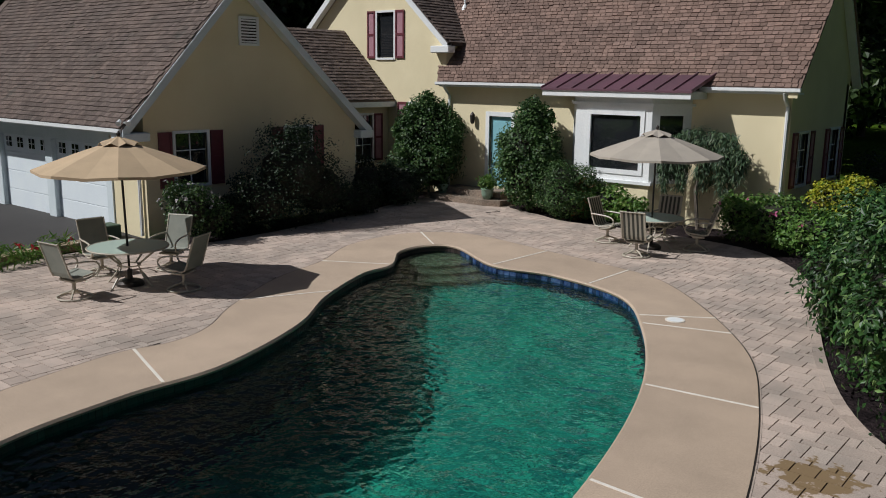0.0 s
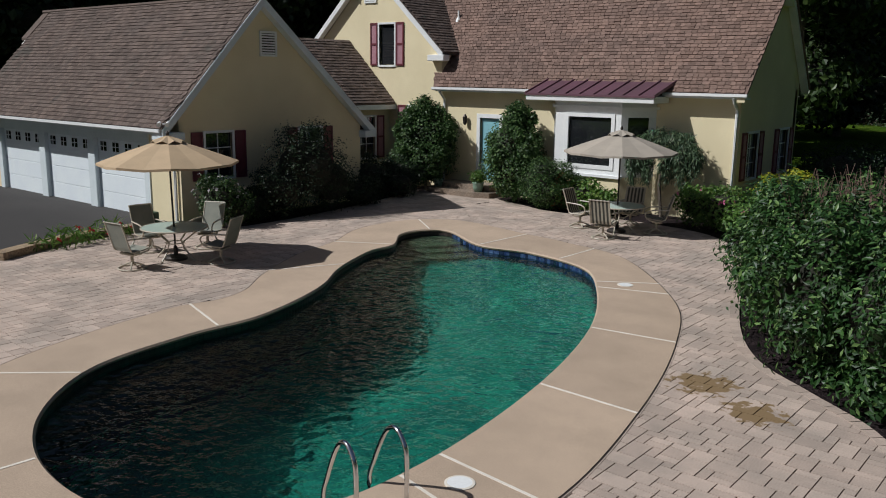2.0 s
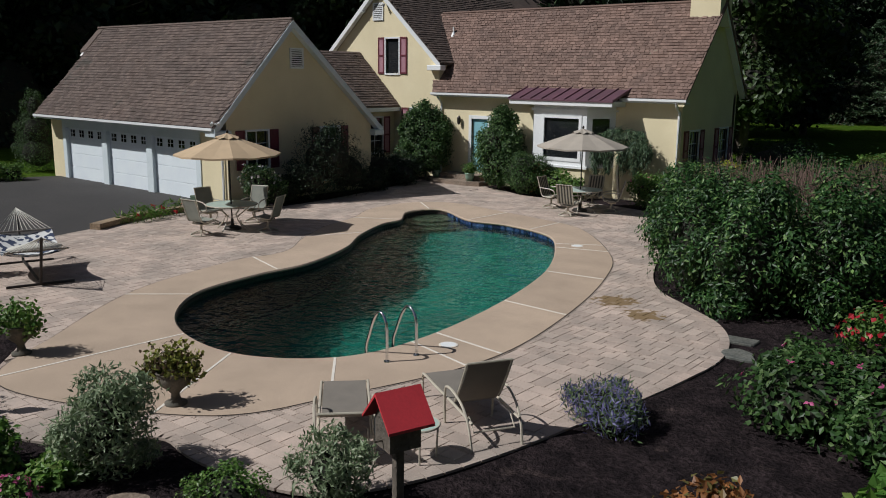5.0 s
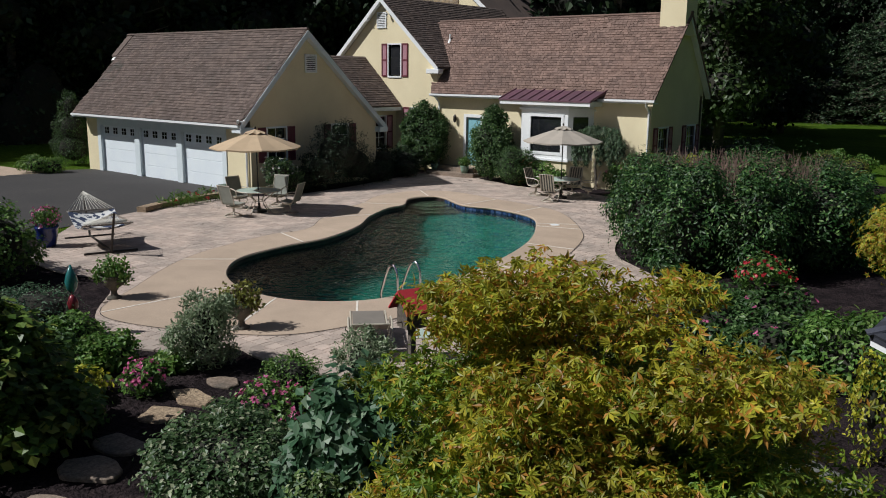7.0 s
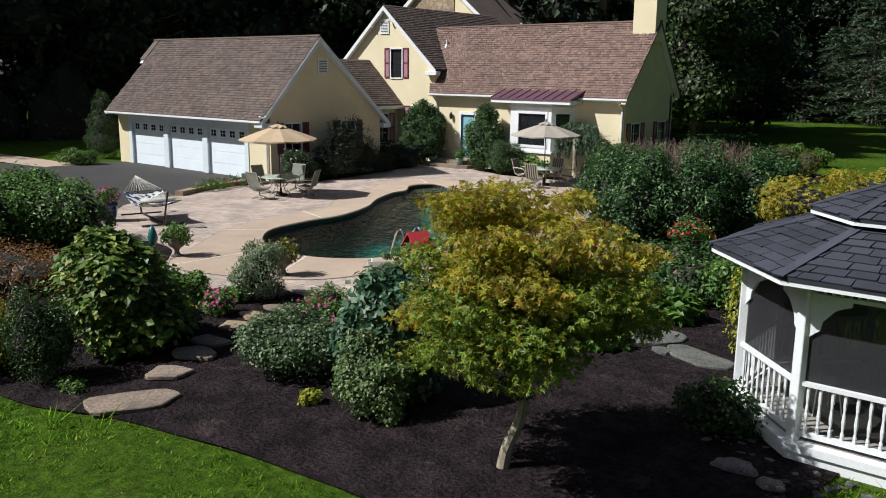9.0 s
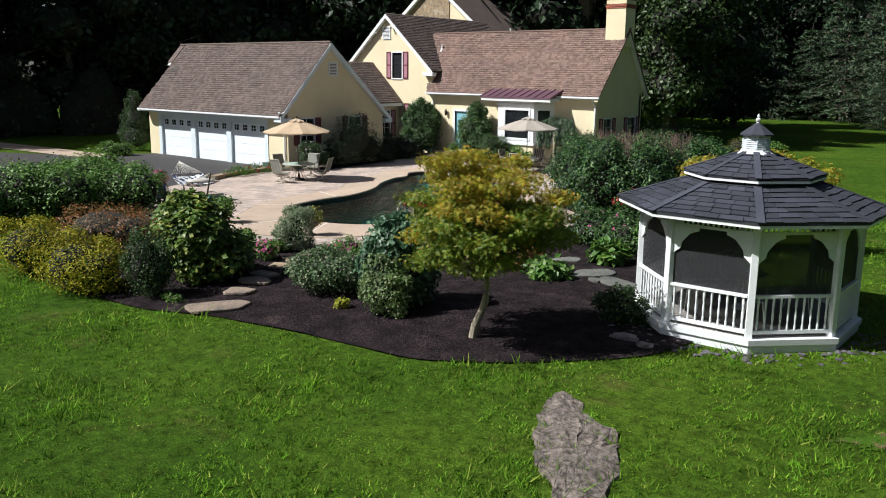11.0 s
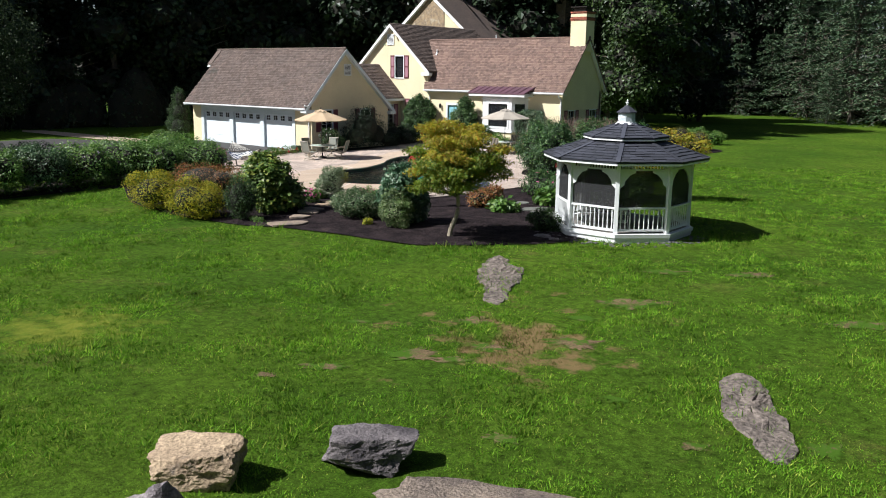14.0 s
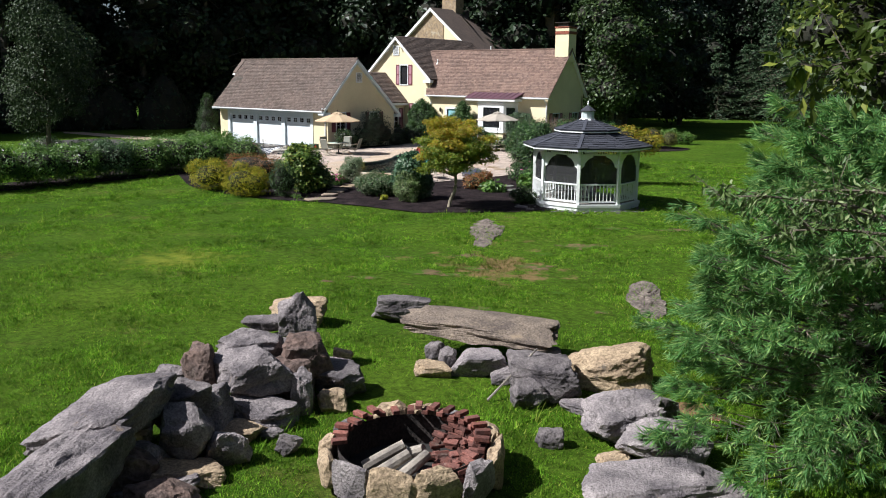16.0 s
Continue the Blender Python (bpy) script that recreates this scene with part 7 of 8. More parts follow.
for name, blobs, mt, count in (("upper_crown", tops, LEAF_MAPLE, 15000), ("lower_crown", lows, LEAF_MAPLE_GREEN, 18500)):
    p, n = shell_points(blobs, count, nr, 0.95, 0.3)
    n = unit(0.5 * n + np.array([0, 0, 0.8]) + 0.8 * nr.normal(size=n.shape))
    v, f = lobed(p, n, 0.076, nr)
    np_part(name, v, f, mt, maple)

# ---- the garden beds ----
shrub("silver_catmint", (-1.3, -3.45, -0.08), [(0, 0, 0.5, 0.55, 0.55, 0.5), (0.1, 0.1, 0.85, 0.45, 0.45, 0.4)], LEAF_SILVER, 5200, (0.09, 0.014), "tall grey-green catmint at the deck's edge", "perennial", "catmint clumps", droop=-0.8, deep=0.6, inner=0.5, seed=81, up=0.1)
shrub("silver_catmint", (1.16, -2.32, -0.08), [(0, 0, 0.45, 0.42, 0.42, 0.45)], LEAF_SILVER, 2600, (0.09, 0.014), "grey-green catmint beside the chaises", "perennial", "catmint clumps", droop=-0.8, deep=0.6, inner=0.5, seed=82, up=0.1)
shrub("lavender", (2.2, 1.5, -0.05), [(0, 0, 0.27, 0.48, 0.48, 0.3), (0.3, -0.2, 0.2, 0.38, 0.38, 0.25)], LILAC, 3600, (0.10, 0.010), "lilac-blue lavender spilling over the patio edge", "perennial", droop=-1.2, deep=0.5, inner=0.6, seed=83, up=0.0)
shrub("weigela", (2.5, -5.75, -0.111), [(0, 0, 0.5, 0.85, 0.8, 0.5), (0.5, 0.4, 0.4, 0.6, 0.6, 0.42), (-0.35, 0.4, 0.45, 0.6, 0.5, 0.42)], LEAF_VARIEGATED, 10000, (0.066, 0.024), "rounded variegated weigela in dark mulch", "shrub", seed=84, inner=0.55, lump=0.4, up=0.9, knob=12)
shrub("hibiscus", (4.4, -5.8, -0.105), [(0, 0, 0.75, 0.58, 0.58, 0.75), (0.05, 0.1, 1.4, 0.56, 0.56, 0.6), (0.35, 0.3, 0.7, 0.5, 0.6, 0.65)], LEAF_BLUE, 5600, (0.135, 0.055), "tall blue-green broad-leaved hibiscus beside the maple", "shrub", seed=85, inner=0.58)
shrub("euonymus", (4.72, -6.2, -0.105), [(0, 0, 0.5, 0.55, 0.5, 0.52), (-0.15, 0.1, 0.85, 0.42, 0.42, 0.42)], LEAF_LIGHT, 9000, (0.052, 0.021), "small-leaved light green euonymus at the hibiscus's foot", "shrub", seed=185, inner=0.62)
shrub("low_sedum", (3.73, -6.51, -0.0978), [(0, 0, 0.1, 0.16, 0.16, 0.14)], LEAF_YELLOW, 240, (0.06, 0.022), "small yellow-green sedum in mulch", "perennial", "edging plants", seed=86, inner=0.5)
shrub("low_sedum", (0.54, -8.44, -0.151), [(0, 0, 0.08, 0.3, 0.2, 0.12)], LEAF_BRIGHT, 320, (0.06, 0.02), "low green edging plant at the lawn's edge", "perennial", "edging plants", seed=87, inner=0.5)
shrub("viburnum", (-0.62, -7.05, -0.104), [(0, 0, 1.15, 0.85, 0.82, 0.75), (0.25, 0.2, 0.6, 0.85, 0.85, 0.6), (-0.12, -0.1, 1.62, 0.55, 0.55, 0.42)], LEAF_VIBURNUM, 5600, (0.15, 0.062), "tall leafy viburnum in the mulch bed", "shrub", seed=88, up=1.1, lump=0.42, knob=12, jitter=0.45)
shrub("dwarf_cypress", (-0.2, -8.58, -0.141), [(0, 0, 0.75, 0.5, 0.5, 0.8), (0.1, 0.2, 0.6, 0.5, 0.5, 0.6)], LEAF_DARK, 5500, (0.05, 0.014), "upright dark dwarf cypress at the lawn's edge", "shrub", droop=-0.6, seed=89)
shrub("golden_spirea", (-1.98, -9.21, -0.166), [(0, 0, 0.62, 1.0, 0.92, 0.68), (0.5, 0.2, 0.5, 0.75, 0.65, 0.6)], LEAF_SPIREA, 7500, (0.06, 0.02), "mounded golden spirea at the lawn's edge", "shrub", "golden spireas", seed=90)
shrub("golden_spirea", (-4.39, -9.12, -0.162), [(0, 0, 0.65, 1.05, 0.95, 0.72), (-0.3, 0.3, 0.55, 0.8, 0.7, 0.65)], LEAF_SPIREA, 7500, (0.06, 0.02), "mounded golden spirea at the lawn's edge", "shrub", "golden spireas", seed=91)
shrub("laceleaf_maple", (-3.56, -7.64, -0.116), [(0, 0, 1.0, 1.25, 1.1, 0.62), (0.5, 0.3, 0.9, 1.0, 0.95, 0.58), (-0.6, 0.1, 0.85, 0.8, 0.8, 0.5)], LEAF_RED, 5200, (0.08, 0.016), "bronze weeping laceleaf maple behind the spireas", "shrub", droop=1.2, seed=92)
for x, y, r, h, mt, s in ((-2.42, -4.44, 0.5, 0.5, LEAF_BRIGHT, 93), (-1.56, -5.43, 0.48, 0.45, LEAF_YELLOW, 94), (-0.63, -6.01, 0.5, 0.5, LEAF_MID, 95), (-2.94, -5.32, 0.6, 0.6, LEAF_DARK, 96), (-3.81, -4.33, 0.55, 0.55, LEAF_MID, 97), (-1.81, -6.57, 0.6, 0.7, LEAF_DARK, 98), (-1.6, -3.78, 0.35, 0.3, LEAF_BRIGHT, 99)):
    shrub("border_perennial", (x, y, -0.1), [(0, 0, h * 0.55, r, r, h * 0.6)], mt, 2000, (0.09, 0.03), "mounded green border perennial in dark mulch", "perennial", "border perennials", seed=s)
shrub("pink_phlox", (-0.93, -4.7, -0.0638), [(0, 0, 0.25, 0.32, 0.3, 0.28)], LEAF_MID, 700, (0.08, 0.025), "pink-flowering phlox beside stepping stones", "flowering plant", "pink flowers", seed=100, inner=0.5, flowers=(PINK, 55, 0.055))
shrub("pink_phlox", (1.3, -4.29, -0.072), [(0, 0, 0.3, 0.5, 0.4, 0.35), (0.4, 0.2, 0.3, 0.35, 0.3, 0.32)], LEAF_MID, 1500, (0.08, 0.025), "pink-flowering phlox beside stepping stones", "flowering plant", "pink flowers", seed=101, inner=0.5, flowers=(PINK, 80, 0.055))
shrub("boxwood_ball", (0.6, -3.2, -0.1), [(0, 0, 0.3, 0.42, 0.42, 0.36)], LEAF_MID, 2600, (0.045, 0.015), "small clipped boxwood ball", "shrub", seed=102)
shrub("blue_juniper", (-4.78, -4.46, -0.072), [(0, 0, 0.5, 0.8, 0.8, 0.45), (-0.6, -0.6, 0.45, 0.7, 0.7, 0.4)], LEAF_BLUE, 3800, (0.07, 0.014), "spreading blue juniper behind the border", "shrub", seed=103)
shrub("coneflower_bed", (4.26, 3.08, -0.08), [(0, 0, 0.45, 0.9, 0.9, 0.5), (0.8, 0.9, 0.5, 0.9, 0.8, 0.5), (-0.3, 1.2, 0.4, 0.6, 0.7, 0.42), (1.3, -0.4, 0.45, 0.8, 0.8, 0.5)], LEAF_HOLLY, 6500, (0.11, 0.034), "bed of coneflowers with pink and white heads", "flowering plant", seed=104, flowers=(PINK, 40, 0.06))
shrub("coneflower_bed", (6.84, 2.71, -0.08), [(0, 0, 0.5, 1.0, 1.0, 0.55), (0.9, 0.8, 0.6, 0.9, 0.8, 0.6), (-0.8, 0.5, 0.4, 0.7, 0.7, 0.45)], LEAF_MID, 5500, (0.11, 0.034), "leafy perennials before the tall hedge", "perennial", seed=105)
shrub("hosta", (5.89, 0.96, -0.1), [(0, 0, 0.28, 0.5, 0.5, 0.32)], LEAF_BRIGHT, 420, (0.26, 0.075), "broad-leaved hosta beside slate steps", "perennial", "hostas", seed=106, inner=0.5, droop=0.6)
shrub("hosta", (5.54, -1.36, -0.14), [(0, 0, 0.25, 0.55, 0.5, 0.3)], LEAF_MID, 520, (0.22, 0.065), "broad-leaved hosta behind the maple", "perennial", "hostas", seed=107, inner=0.5, droop=0.6)
shrub("bronze_heuchera", (4.35, -1.25, -0.12), [(0, 0, 0.35, 0.5, 0.5, 0.4), (0.2, 0.5, 0.4, 0.45, 0.45, 0.45)], LEAF_RED, 1600, (0.10, 0.035), "bronze and gold shrub behind the maple", "shrub", seed=108)
shrub("trailing_vine", (7.64, -0.17, -0.1), [(0, 0, 0.75, 0.28, 0.25, 0.75), (0.25, 0.1, 1.2, 0.3, 0.25, 0.4)], LEAF_YELLOW, 1100, (0.07, 0.02), "yellow trailing vine beside the gazebo", "climber", seed=109, droop=3.0, inner=0.35)
shrub("azalea_low", (8.61, -3.49, -0.165), [(0, 0, 0.35, 0.55, 0.5, 0.4)], LEAF_DARK, 2200, (0.07, 0.025), "low dark azalea at the gazebo's foot", "shrub", seed=110)
shrub("golden_maple_shrub", (7.2, 4.45, 0.22), [(0, 0, 1.75, 0.95, 0.9, 0.62), (1.1, 0.9, 1.95, 1.0, 0.9, 0.62), (0.5, 0.4, 1.1, 1.0, 0.9, 0.7), (2.0, 1.5, 1.7, 0.8, 0.8, 0.6)], LEAF_MAPLE, 5200, (0.085, 0.02), "yellowing maple shrubs behind the gazebo", "shrub", seed=111, lobes=True, inner=0.6)
shrub("golden_privet", (-2, 33.5, -0.1), [(0, 0, 0.6, 0.9, 0.9, 0.6), (1.2, 0.3, 0.5, 0.8, 0.8, 0.5)], LEAF_BRIGHT, 3000, (0.13, 0.045), "green shrubs on the far lawn", "shrub", seed=112)
row = [(-10.02, -3.47, 1.35), (-11.65, -3.84, 1.5), (-13.04, -3.09, 1.3), (-10.6, -5.5, 1.35), (-11.4, -6.6, 1.5), (-11.7, -8.2, 1.3), (-12.0, -9.9, 1.35), (-12.2, -11.6, 1.25), (-12.3, -13.4, 1.3), (-12.5, -15.2, 1.25), (-12.8, -17.2, 1.15), (-13.1, -19.4, 1.2)]
for k, (x, y, h) in enumerate(row):
    mt = (LEAF_MID, LEAF_BRIGHT, LEAF_HYDRANGEA, LEAF_MID)[k % 4]
    shrub("border_hydrangea", (x, y, -0.12), [(0, 0, h * 0.65, 1.2 + 0.25 * math.sin(k * 2.3), 1.05, h * 0.72), (0.7, 0.4, h * (0.7 + 0.2 * math.sin(k * 3.1)), 0.8, 0.8, h * 0.62), (-0.8, 0.2, h * (0.6 + 0.2 * math.cos(k * 1.9)), 0.8, 0.7, h * 0.58)], mt, 5200, (0.11, 0.036), "hydrangea with faded pale heads along the far border", "shrub", "border hydrangeas", seed=120 + k, flowers=(WHITEPETAL, 14, 0.07) if k % 2 else None, up=0.8, lump=0.36)
shrub("clipped_hedge", (-21.51, -5.42, -0.0733), [(0, 0, 0.5, 2.6, 0.8, 0.6), (4.2, 0.4, 0.5, 2.6, 0.8, 0.6), (-4.5, -0.6, 0.5, 2.6, 0.8, 0.6)], LEAF_DARK, 7000, (0.09, 0.03), "low clipped hedge along the driveway", "hedge", seed=140)
arb = shrub("arborvitae", (-30.6, 9.6, -0.1), [(0, 0, 0.9, 1.0, 1.0, 1.0), (0, 0, 1.8, 0.82, 0.82, 1.0), (0, 0, 2.8, 0.5, 0.5, 0.85)], LEAF_DARK, 8000, (0.08, 0.018), "conical arborvitae at the garage corner", "shrub", droop=-1.0, seed=141, lump=0.08)
shrub("hydrangea", (-28.8, 6.9, -0.1), [(0, 0, 0.4, 0.7, 0.7, 0.45), (0.6, 0.5, 0.35, 0.5, 0.5, 0.4)], LEAF_BRIGHT, 1800, (0.10, 0.035), "pale-green hydrangea beside the driveway", "shrub", seed=142)
weeper = broadleaf("weeping_cherry", (-22.87, -7.35, -0.149), 8.6, 3.4, LEAF_WEEP, 17000, 0.16, 143, "weeping tree with hanging leaves beyond the border", 0.28, trunk=0.16, droop=3.0, inner=0.0)

# ---- stones ----
def boulder(bm, at, size, seed, turn=0.0, tilt=0.0, sub=4, cuts=7, flat=0.05):
    """A blocky chunk of rock: six uneven faces and some chipped corners, layered and roughened."""
    rng = random.Random(seed)
    planes = []
    for n in ((1, 0, 0), (-1, 0, 0), (0, 1, 0), (0, -1, 0), (0, 0, 1), (0, 0, -1)):
        planes.append(((Vector(n) + Vector((rng.gauss(0, 0.22), rng.gauss(0, 0.22), rng.gauss(0, 0.22)))).normalized(), rng.uniform(0.62, 0.85)))
    for _ in range(cuts + 3):
        n = Vector((rng.gauss(0, 1), rng.gauss(0, 1), rng.gauss(0, 0.8))).normalized()
        planes.append((n, rng.uniform(0.66, 0.95)))
    g = bmesh.ops.create_icosphere(bm, subdivisions=sub, radius=1.0)
    m = Matrix.Translation(at) @ Matrix.Rotation(turn, 4, "Z") @ Matrix.Rotation(tilt, 4, "Y")
    o = Vector((seed * 1.37, seed * 0.71, seed * 2.11))
    for v in g["verts"]:
        u = v.co.normalized()
        r = 1.35
        for n, d in planes:
            k = u.dot(n)
            if k > 0.01:
                r = min(r, d / k)
        q = u * r
        band = math.sin(q.z * 11 + 2.5 * noise.noise(q * 1.3 + o) + seed)
        ridge = abs(noise.noise(q * 2.6 + o)) + 0.5 * abs(noise.noise(q * 6.1 + o))
        r *= 1.0 + 0.10 * noise.noise(u * 2.2 + o) - 0.10 * ridge + 0.03 * noise.noise(u * 9 + o) + 0.014 * noise.noise(u * 25 + o) + 0.02 * band
        v.co = m @ Vector((u.x * r * size[0], u.y * r * size[1], u.z * r * size[2]))
    return bm


def rock(name, at, size, seed, material, label, group, turn=0.0, tilt=0.0, **kw):
    ob = part(name, boulder(bmesh.new(), (0, 0, 0), size, seed, turn, tilt, **kw), material, None)
    ob.matrix_basis = pose(*at)
    return tagged(ob, label, "boulder", group)


BROWN_STONE = surface("rust_brown_boulder", (0.17, 0.115, 0.095), (0.10, 0.075, 0.068), 2.2, 12, 0.92, 1.0, 0.07, stain=(0.25, 0.20, 0.165), grain=0.45, spec=0.2)
SLAB_STONE = surface("grey_tan_slab", (0.265, 0.21, 0.165), (0.14, 0.112, 0.095), 2.6, 30, 0.92, 0.9, 0.05, stain=(0.33, 0.255, 0.18), stain_at=0.60, grain=0.45, spec=0.2)
LEDGE_STONE = surface("mossy_ledge_stone", (0.20, 0.165, 0.14), (0.11, 0.092, 0.08), 2.6, 12, 0.92, 1.0, 0.06, stain=(0.055, 0.08, 0.025), stain_at=0.60, grain=0.5, spec=0.15)
STONES = {"g": (GREY_STONE, "rough grey lichened boulder"), "t": (TAN_STONE, "tan sandstone block"), "b": (BROWN_STONE, "rust-brown split boulder")}


def heap(rows, group, where, seed):
    """Boulders given by middle, foot height, width, depth, height and stone."""
    for k, (x, y, z, w, dp, h, t) in enumerate(rows):
        mt, lb = STONES[t]
        rock("boulder", (x, y, z + h * 0.46), (w * 0.62, dp * 0.66, h * 0.74), seed + k, mt, lb + where, group, radians(38 + 16 * math.sin(k * 1.7)), 0.14 * math.sin(2.1 * k), sub=5 if w > 0.9 else 4)


west_low = [(18.03, -25.71, -0.19, 0.77, 0.55, 0.57, "g"),
         (17.37, -25.21, 0.06, 0.62, 0.45, 0.45, "g"),
         (17.19, -25.91, -0.19, 0.46, 0.33, 0.22, "t"),
         (17.8, -26.21, -0.34, 0.57, 0.41, 0.4, "g"),
         (18.45, -25.93, -0.36, 1.09, 0.64, 0.21, "t"),
         (18.46, -26.34, -0.36, 1.02, 0.53, 0.17, "g"),
         (16.6, -24.42, 0.01, 0.61, 0.44, 0.63, "b"),
         (16.16, -24.64, 0.01, 0.52, 0.37, 0.33, "g")]
west_mid = [(17.18, -23.88, -0.04, 1.11, 0.8, 0.59, "g"),
         (16.56, -23.37, 0.26, 1.09, 0.79, 0.41, "g"),
         (17.65, -24.14, -0.34, 1.11, 0.8, 0.33, "g"),
         (17.81, -24.68, -0.36, 0.8, 0.58, 0.21, "t"),
         (18.34, -25.26, -0.36, 0.59, 0.43, 0.42, "g"),
         (18.75, -24.54, -0.36, 0.35, 0.25, 0.27, "g"),
         (16.84, -24.36, -0.14, 0.41, 0.29, 0.17, "t"),
         (17.3, -22.86, -0.04, 0.86, 0.62, 0.64, "b"),
         (16.11, -22.07, 0.26, 0.69, 0.49, 0.64, "g"),
         (14.02, -20.15, -0.34, 1.18, 0.85, 0.49, "t")]
west_rest = [(15.08, -21.93, 0.11, 0.74, 0.53, 0.24, "g"),
         (17.61, -22.48, -0.36, 1.02, 0.73, 0.48, "g"),
         (17.82, -23.46, -0.36, 0.37, 0.27, 0.59, "g"),
         (16.47, -21.29, -0.36, 0.39, 0.28, 0.23, "t"),
         (18.18, -24.35, -0.36, 0.3, 0.21, 0.13, "g"),
         (17.29, -25.01, -0.36, 0.99, 0.71, 0.67, "g"),
         (16.91, -23.55, -0.36, 0.96, 0.69, 0.57, "g"),
         (15.52, -21.85, -0.34, 1.29, 0.93, 0.41, "g"),
         (16.84, -26.01, -0.36, 0.98, 0.71, 0.6, "g"),
         (18.0, -26.62, -0.36, 0.85, 0.6, 0.5, "b"),
         (18.75, -26.55, -0.36, 0.8, 0.6, 0.3, "b"),
         (17.75, -25.5, -0.36, 0.7, 0.6, 0.3, "b"),
         (18.05, -23.0, -0.36, 0.5, 0.4, 0.3, "t"),
         (17.35, -23.35, -0.36, 0.9, 0.7, 0.7, "b")]
east_near = [(15.41, -18.48, -0.362, 1.15, 0.83, 0.47, "g"),
         (18.22, -20.35, -0.36, 0.32, 0.23, 0.36, "g"),
         (18.82, -20.16, -0.36, 0.88, 0.63, 0.44, "g"),
         (20.21, -20.28, -0.36, 1.35, 0.97, 0.64, "g"),
         (20.33, -20.93, -0.36, 0.61, 0.44, 0.39, "g"),
         (19.4, -20.33, -0.36, 0.45, 0.33, 0.22, "g"),
         (20.79, -19.2, -0.36, 1.5, 1.08, 0.65, "t"),
         (21.01, -20.55, -0.36, 0.59, 0.41, 0.16, "g"),
         (22.09, -20.15, -0.36, 0.84, 0.6, 0.37, "g")]
east_rest = [(22.04, -21.02, -0.36, 1.22, 0.88, 0.51, "g"),
         (22.85, -21.37, -0.36, 1.22, 0.88, 0.46, "g"),
         (22.37, -21.92, -0.36, 0.46, 0.33, 0.16, "t"),
         (23.3, -22.45, -0.36, 2.28, 1.1, 0.35, "g"),
         (21.4, -22, -0.39, 0.42, 0.3, 0.3, "g"),
         (17.93, -20.26, -0.36, 0.43, 0.31, 0.41, "g"),
         (18.22, -20.81, -0.36, 0.61, 0.44, 0.23, "t"),
         (19.6, -19.45, -0.36, 0.85, 0.61, 0.42, "g")]
heap(west_low + west_mid + west_rest, "boulders of the west pile", " in a tumbled pile", 300)
heap(east_near + east_rest, "boulders of the east arc", " in the stone arc round the fire pit", 340)
rock("boulder", (18.17, -27.48, 0.10), (1.5, 0.56, 0.58), 297, GREY_STONE, "huge pitted grey slab leaning on a tumbled pile", "boulders of the west pile", radians(120), -0.13, sub=5, cuts=2)
rock("boulder", (17.42, -26.35, 0.47), (1.3, 0.62, 0.34), 298, GREY_STONE, "overhanging grey slab on top of the tumbled pile", "boulders of the west pile", radians(98), -0.17, sub=5, cuts=3)
rock("slab_boulder", (18.3, -19.49, 0.31), (1.78, 0.80, 0.21), 361, SLAB_STONE, "long flat sandstone slab resting on smaller rocks", "boulders of the east arc", radians(27), 0.06, cuts=8, sub=5)
stick = thing("walking_stick", (20.01, -21.08, -0.29), "weathered stick leaning on a boulder", "stick")
part("stick", tube(bmesh.new(), [(19.76, -21.23, -0.31), (19.92, -20.48, 0.16), (20.01, -20.18, 0.36)], 0.02, 6, 0.016), ASHWOOD, stick)


def ledge(name, ctrl, label, material, top=0.05):
    """A low outcrop that barely rises from the grass."""
    loop = spline([(*p, 0) for p in ctrl], 8)
    bm = bmesh.new()
    cx, cy = sum(p.x for p in loop) / len(loop), sum(p.y for p in loop) / len(loop)
    rings = []
    for s in (1.0, 0.92, 0.8, 0.64, 0.48, 0.32, 0.16):
        ring = []
        for i, p in enumerate(loop):
            x, y = cx + (p.x - cx) * s, cy + (p.y - cy) * s
            x, y = x + 0.16 * noise.noise(Vector((x * 2.2, y * 2.2, 3))) + 0.07 * noise.noise(Vector((x * 7, y * 7, 5))), y + 0.16 * noise.noise(Vector((x * 2.2, y * 2.2, 9))) + 0.07 * noise.noise(Vector((x * 7, y * 7, 11)))
            z = float(lawn_height(np.array(x), np.array(y)))
            ring.append(bm.verts.new((x, y, z + (-0.06 if s == 1.0 else top * (1.15 - s) + 0.06 * noise.noise(Vector((x * 4, y * 4, 1))) + 0.02))))
        rings.append(ring)
    n = len(loop)
    for a, b in zip(rings, rings[1:]):
        for i in range(n):
            bm.faces.new((a[i], a[(i + 1) % n], b[(i + 1) % n], b[i]))
    bm.faces.new(rings[-1])
    return tagged(part(name, bm, material, None), label, "rock", "rock ledges in the lawn")


ledge("rock_ledge", [(9.57, -7.58), (10.25, -7.74), (11.12, -8.45), (11.56, -9.21), (11.89, -10.06), (12.18, -11.03), (11.73, -11.04), (11.18, -10.25), (10.44, -9.49), (9.92, -8.73)], "weathered grey-brown rock ledge flush with the lawn", LEDGE_STONE, 0.05)
ledge("rock_ledge", [(17.72, -12.35), (18.05, -11.74), (18.76, -12.59), (19.44, -13.69), (19.77, -14.6), (19.52, -14.9), (18.8, -14.21), (18.18, -13.41)], "rusty grey rock ledge flush with the lawn", LEDGE_STONE, 0.05)
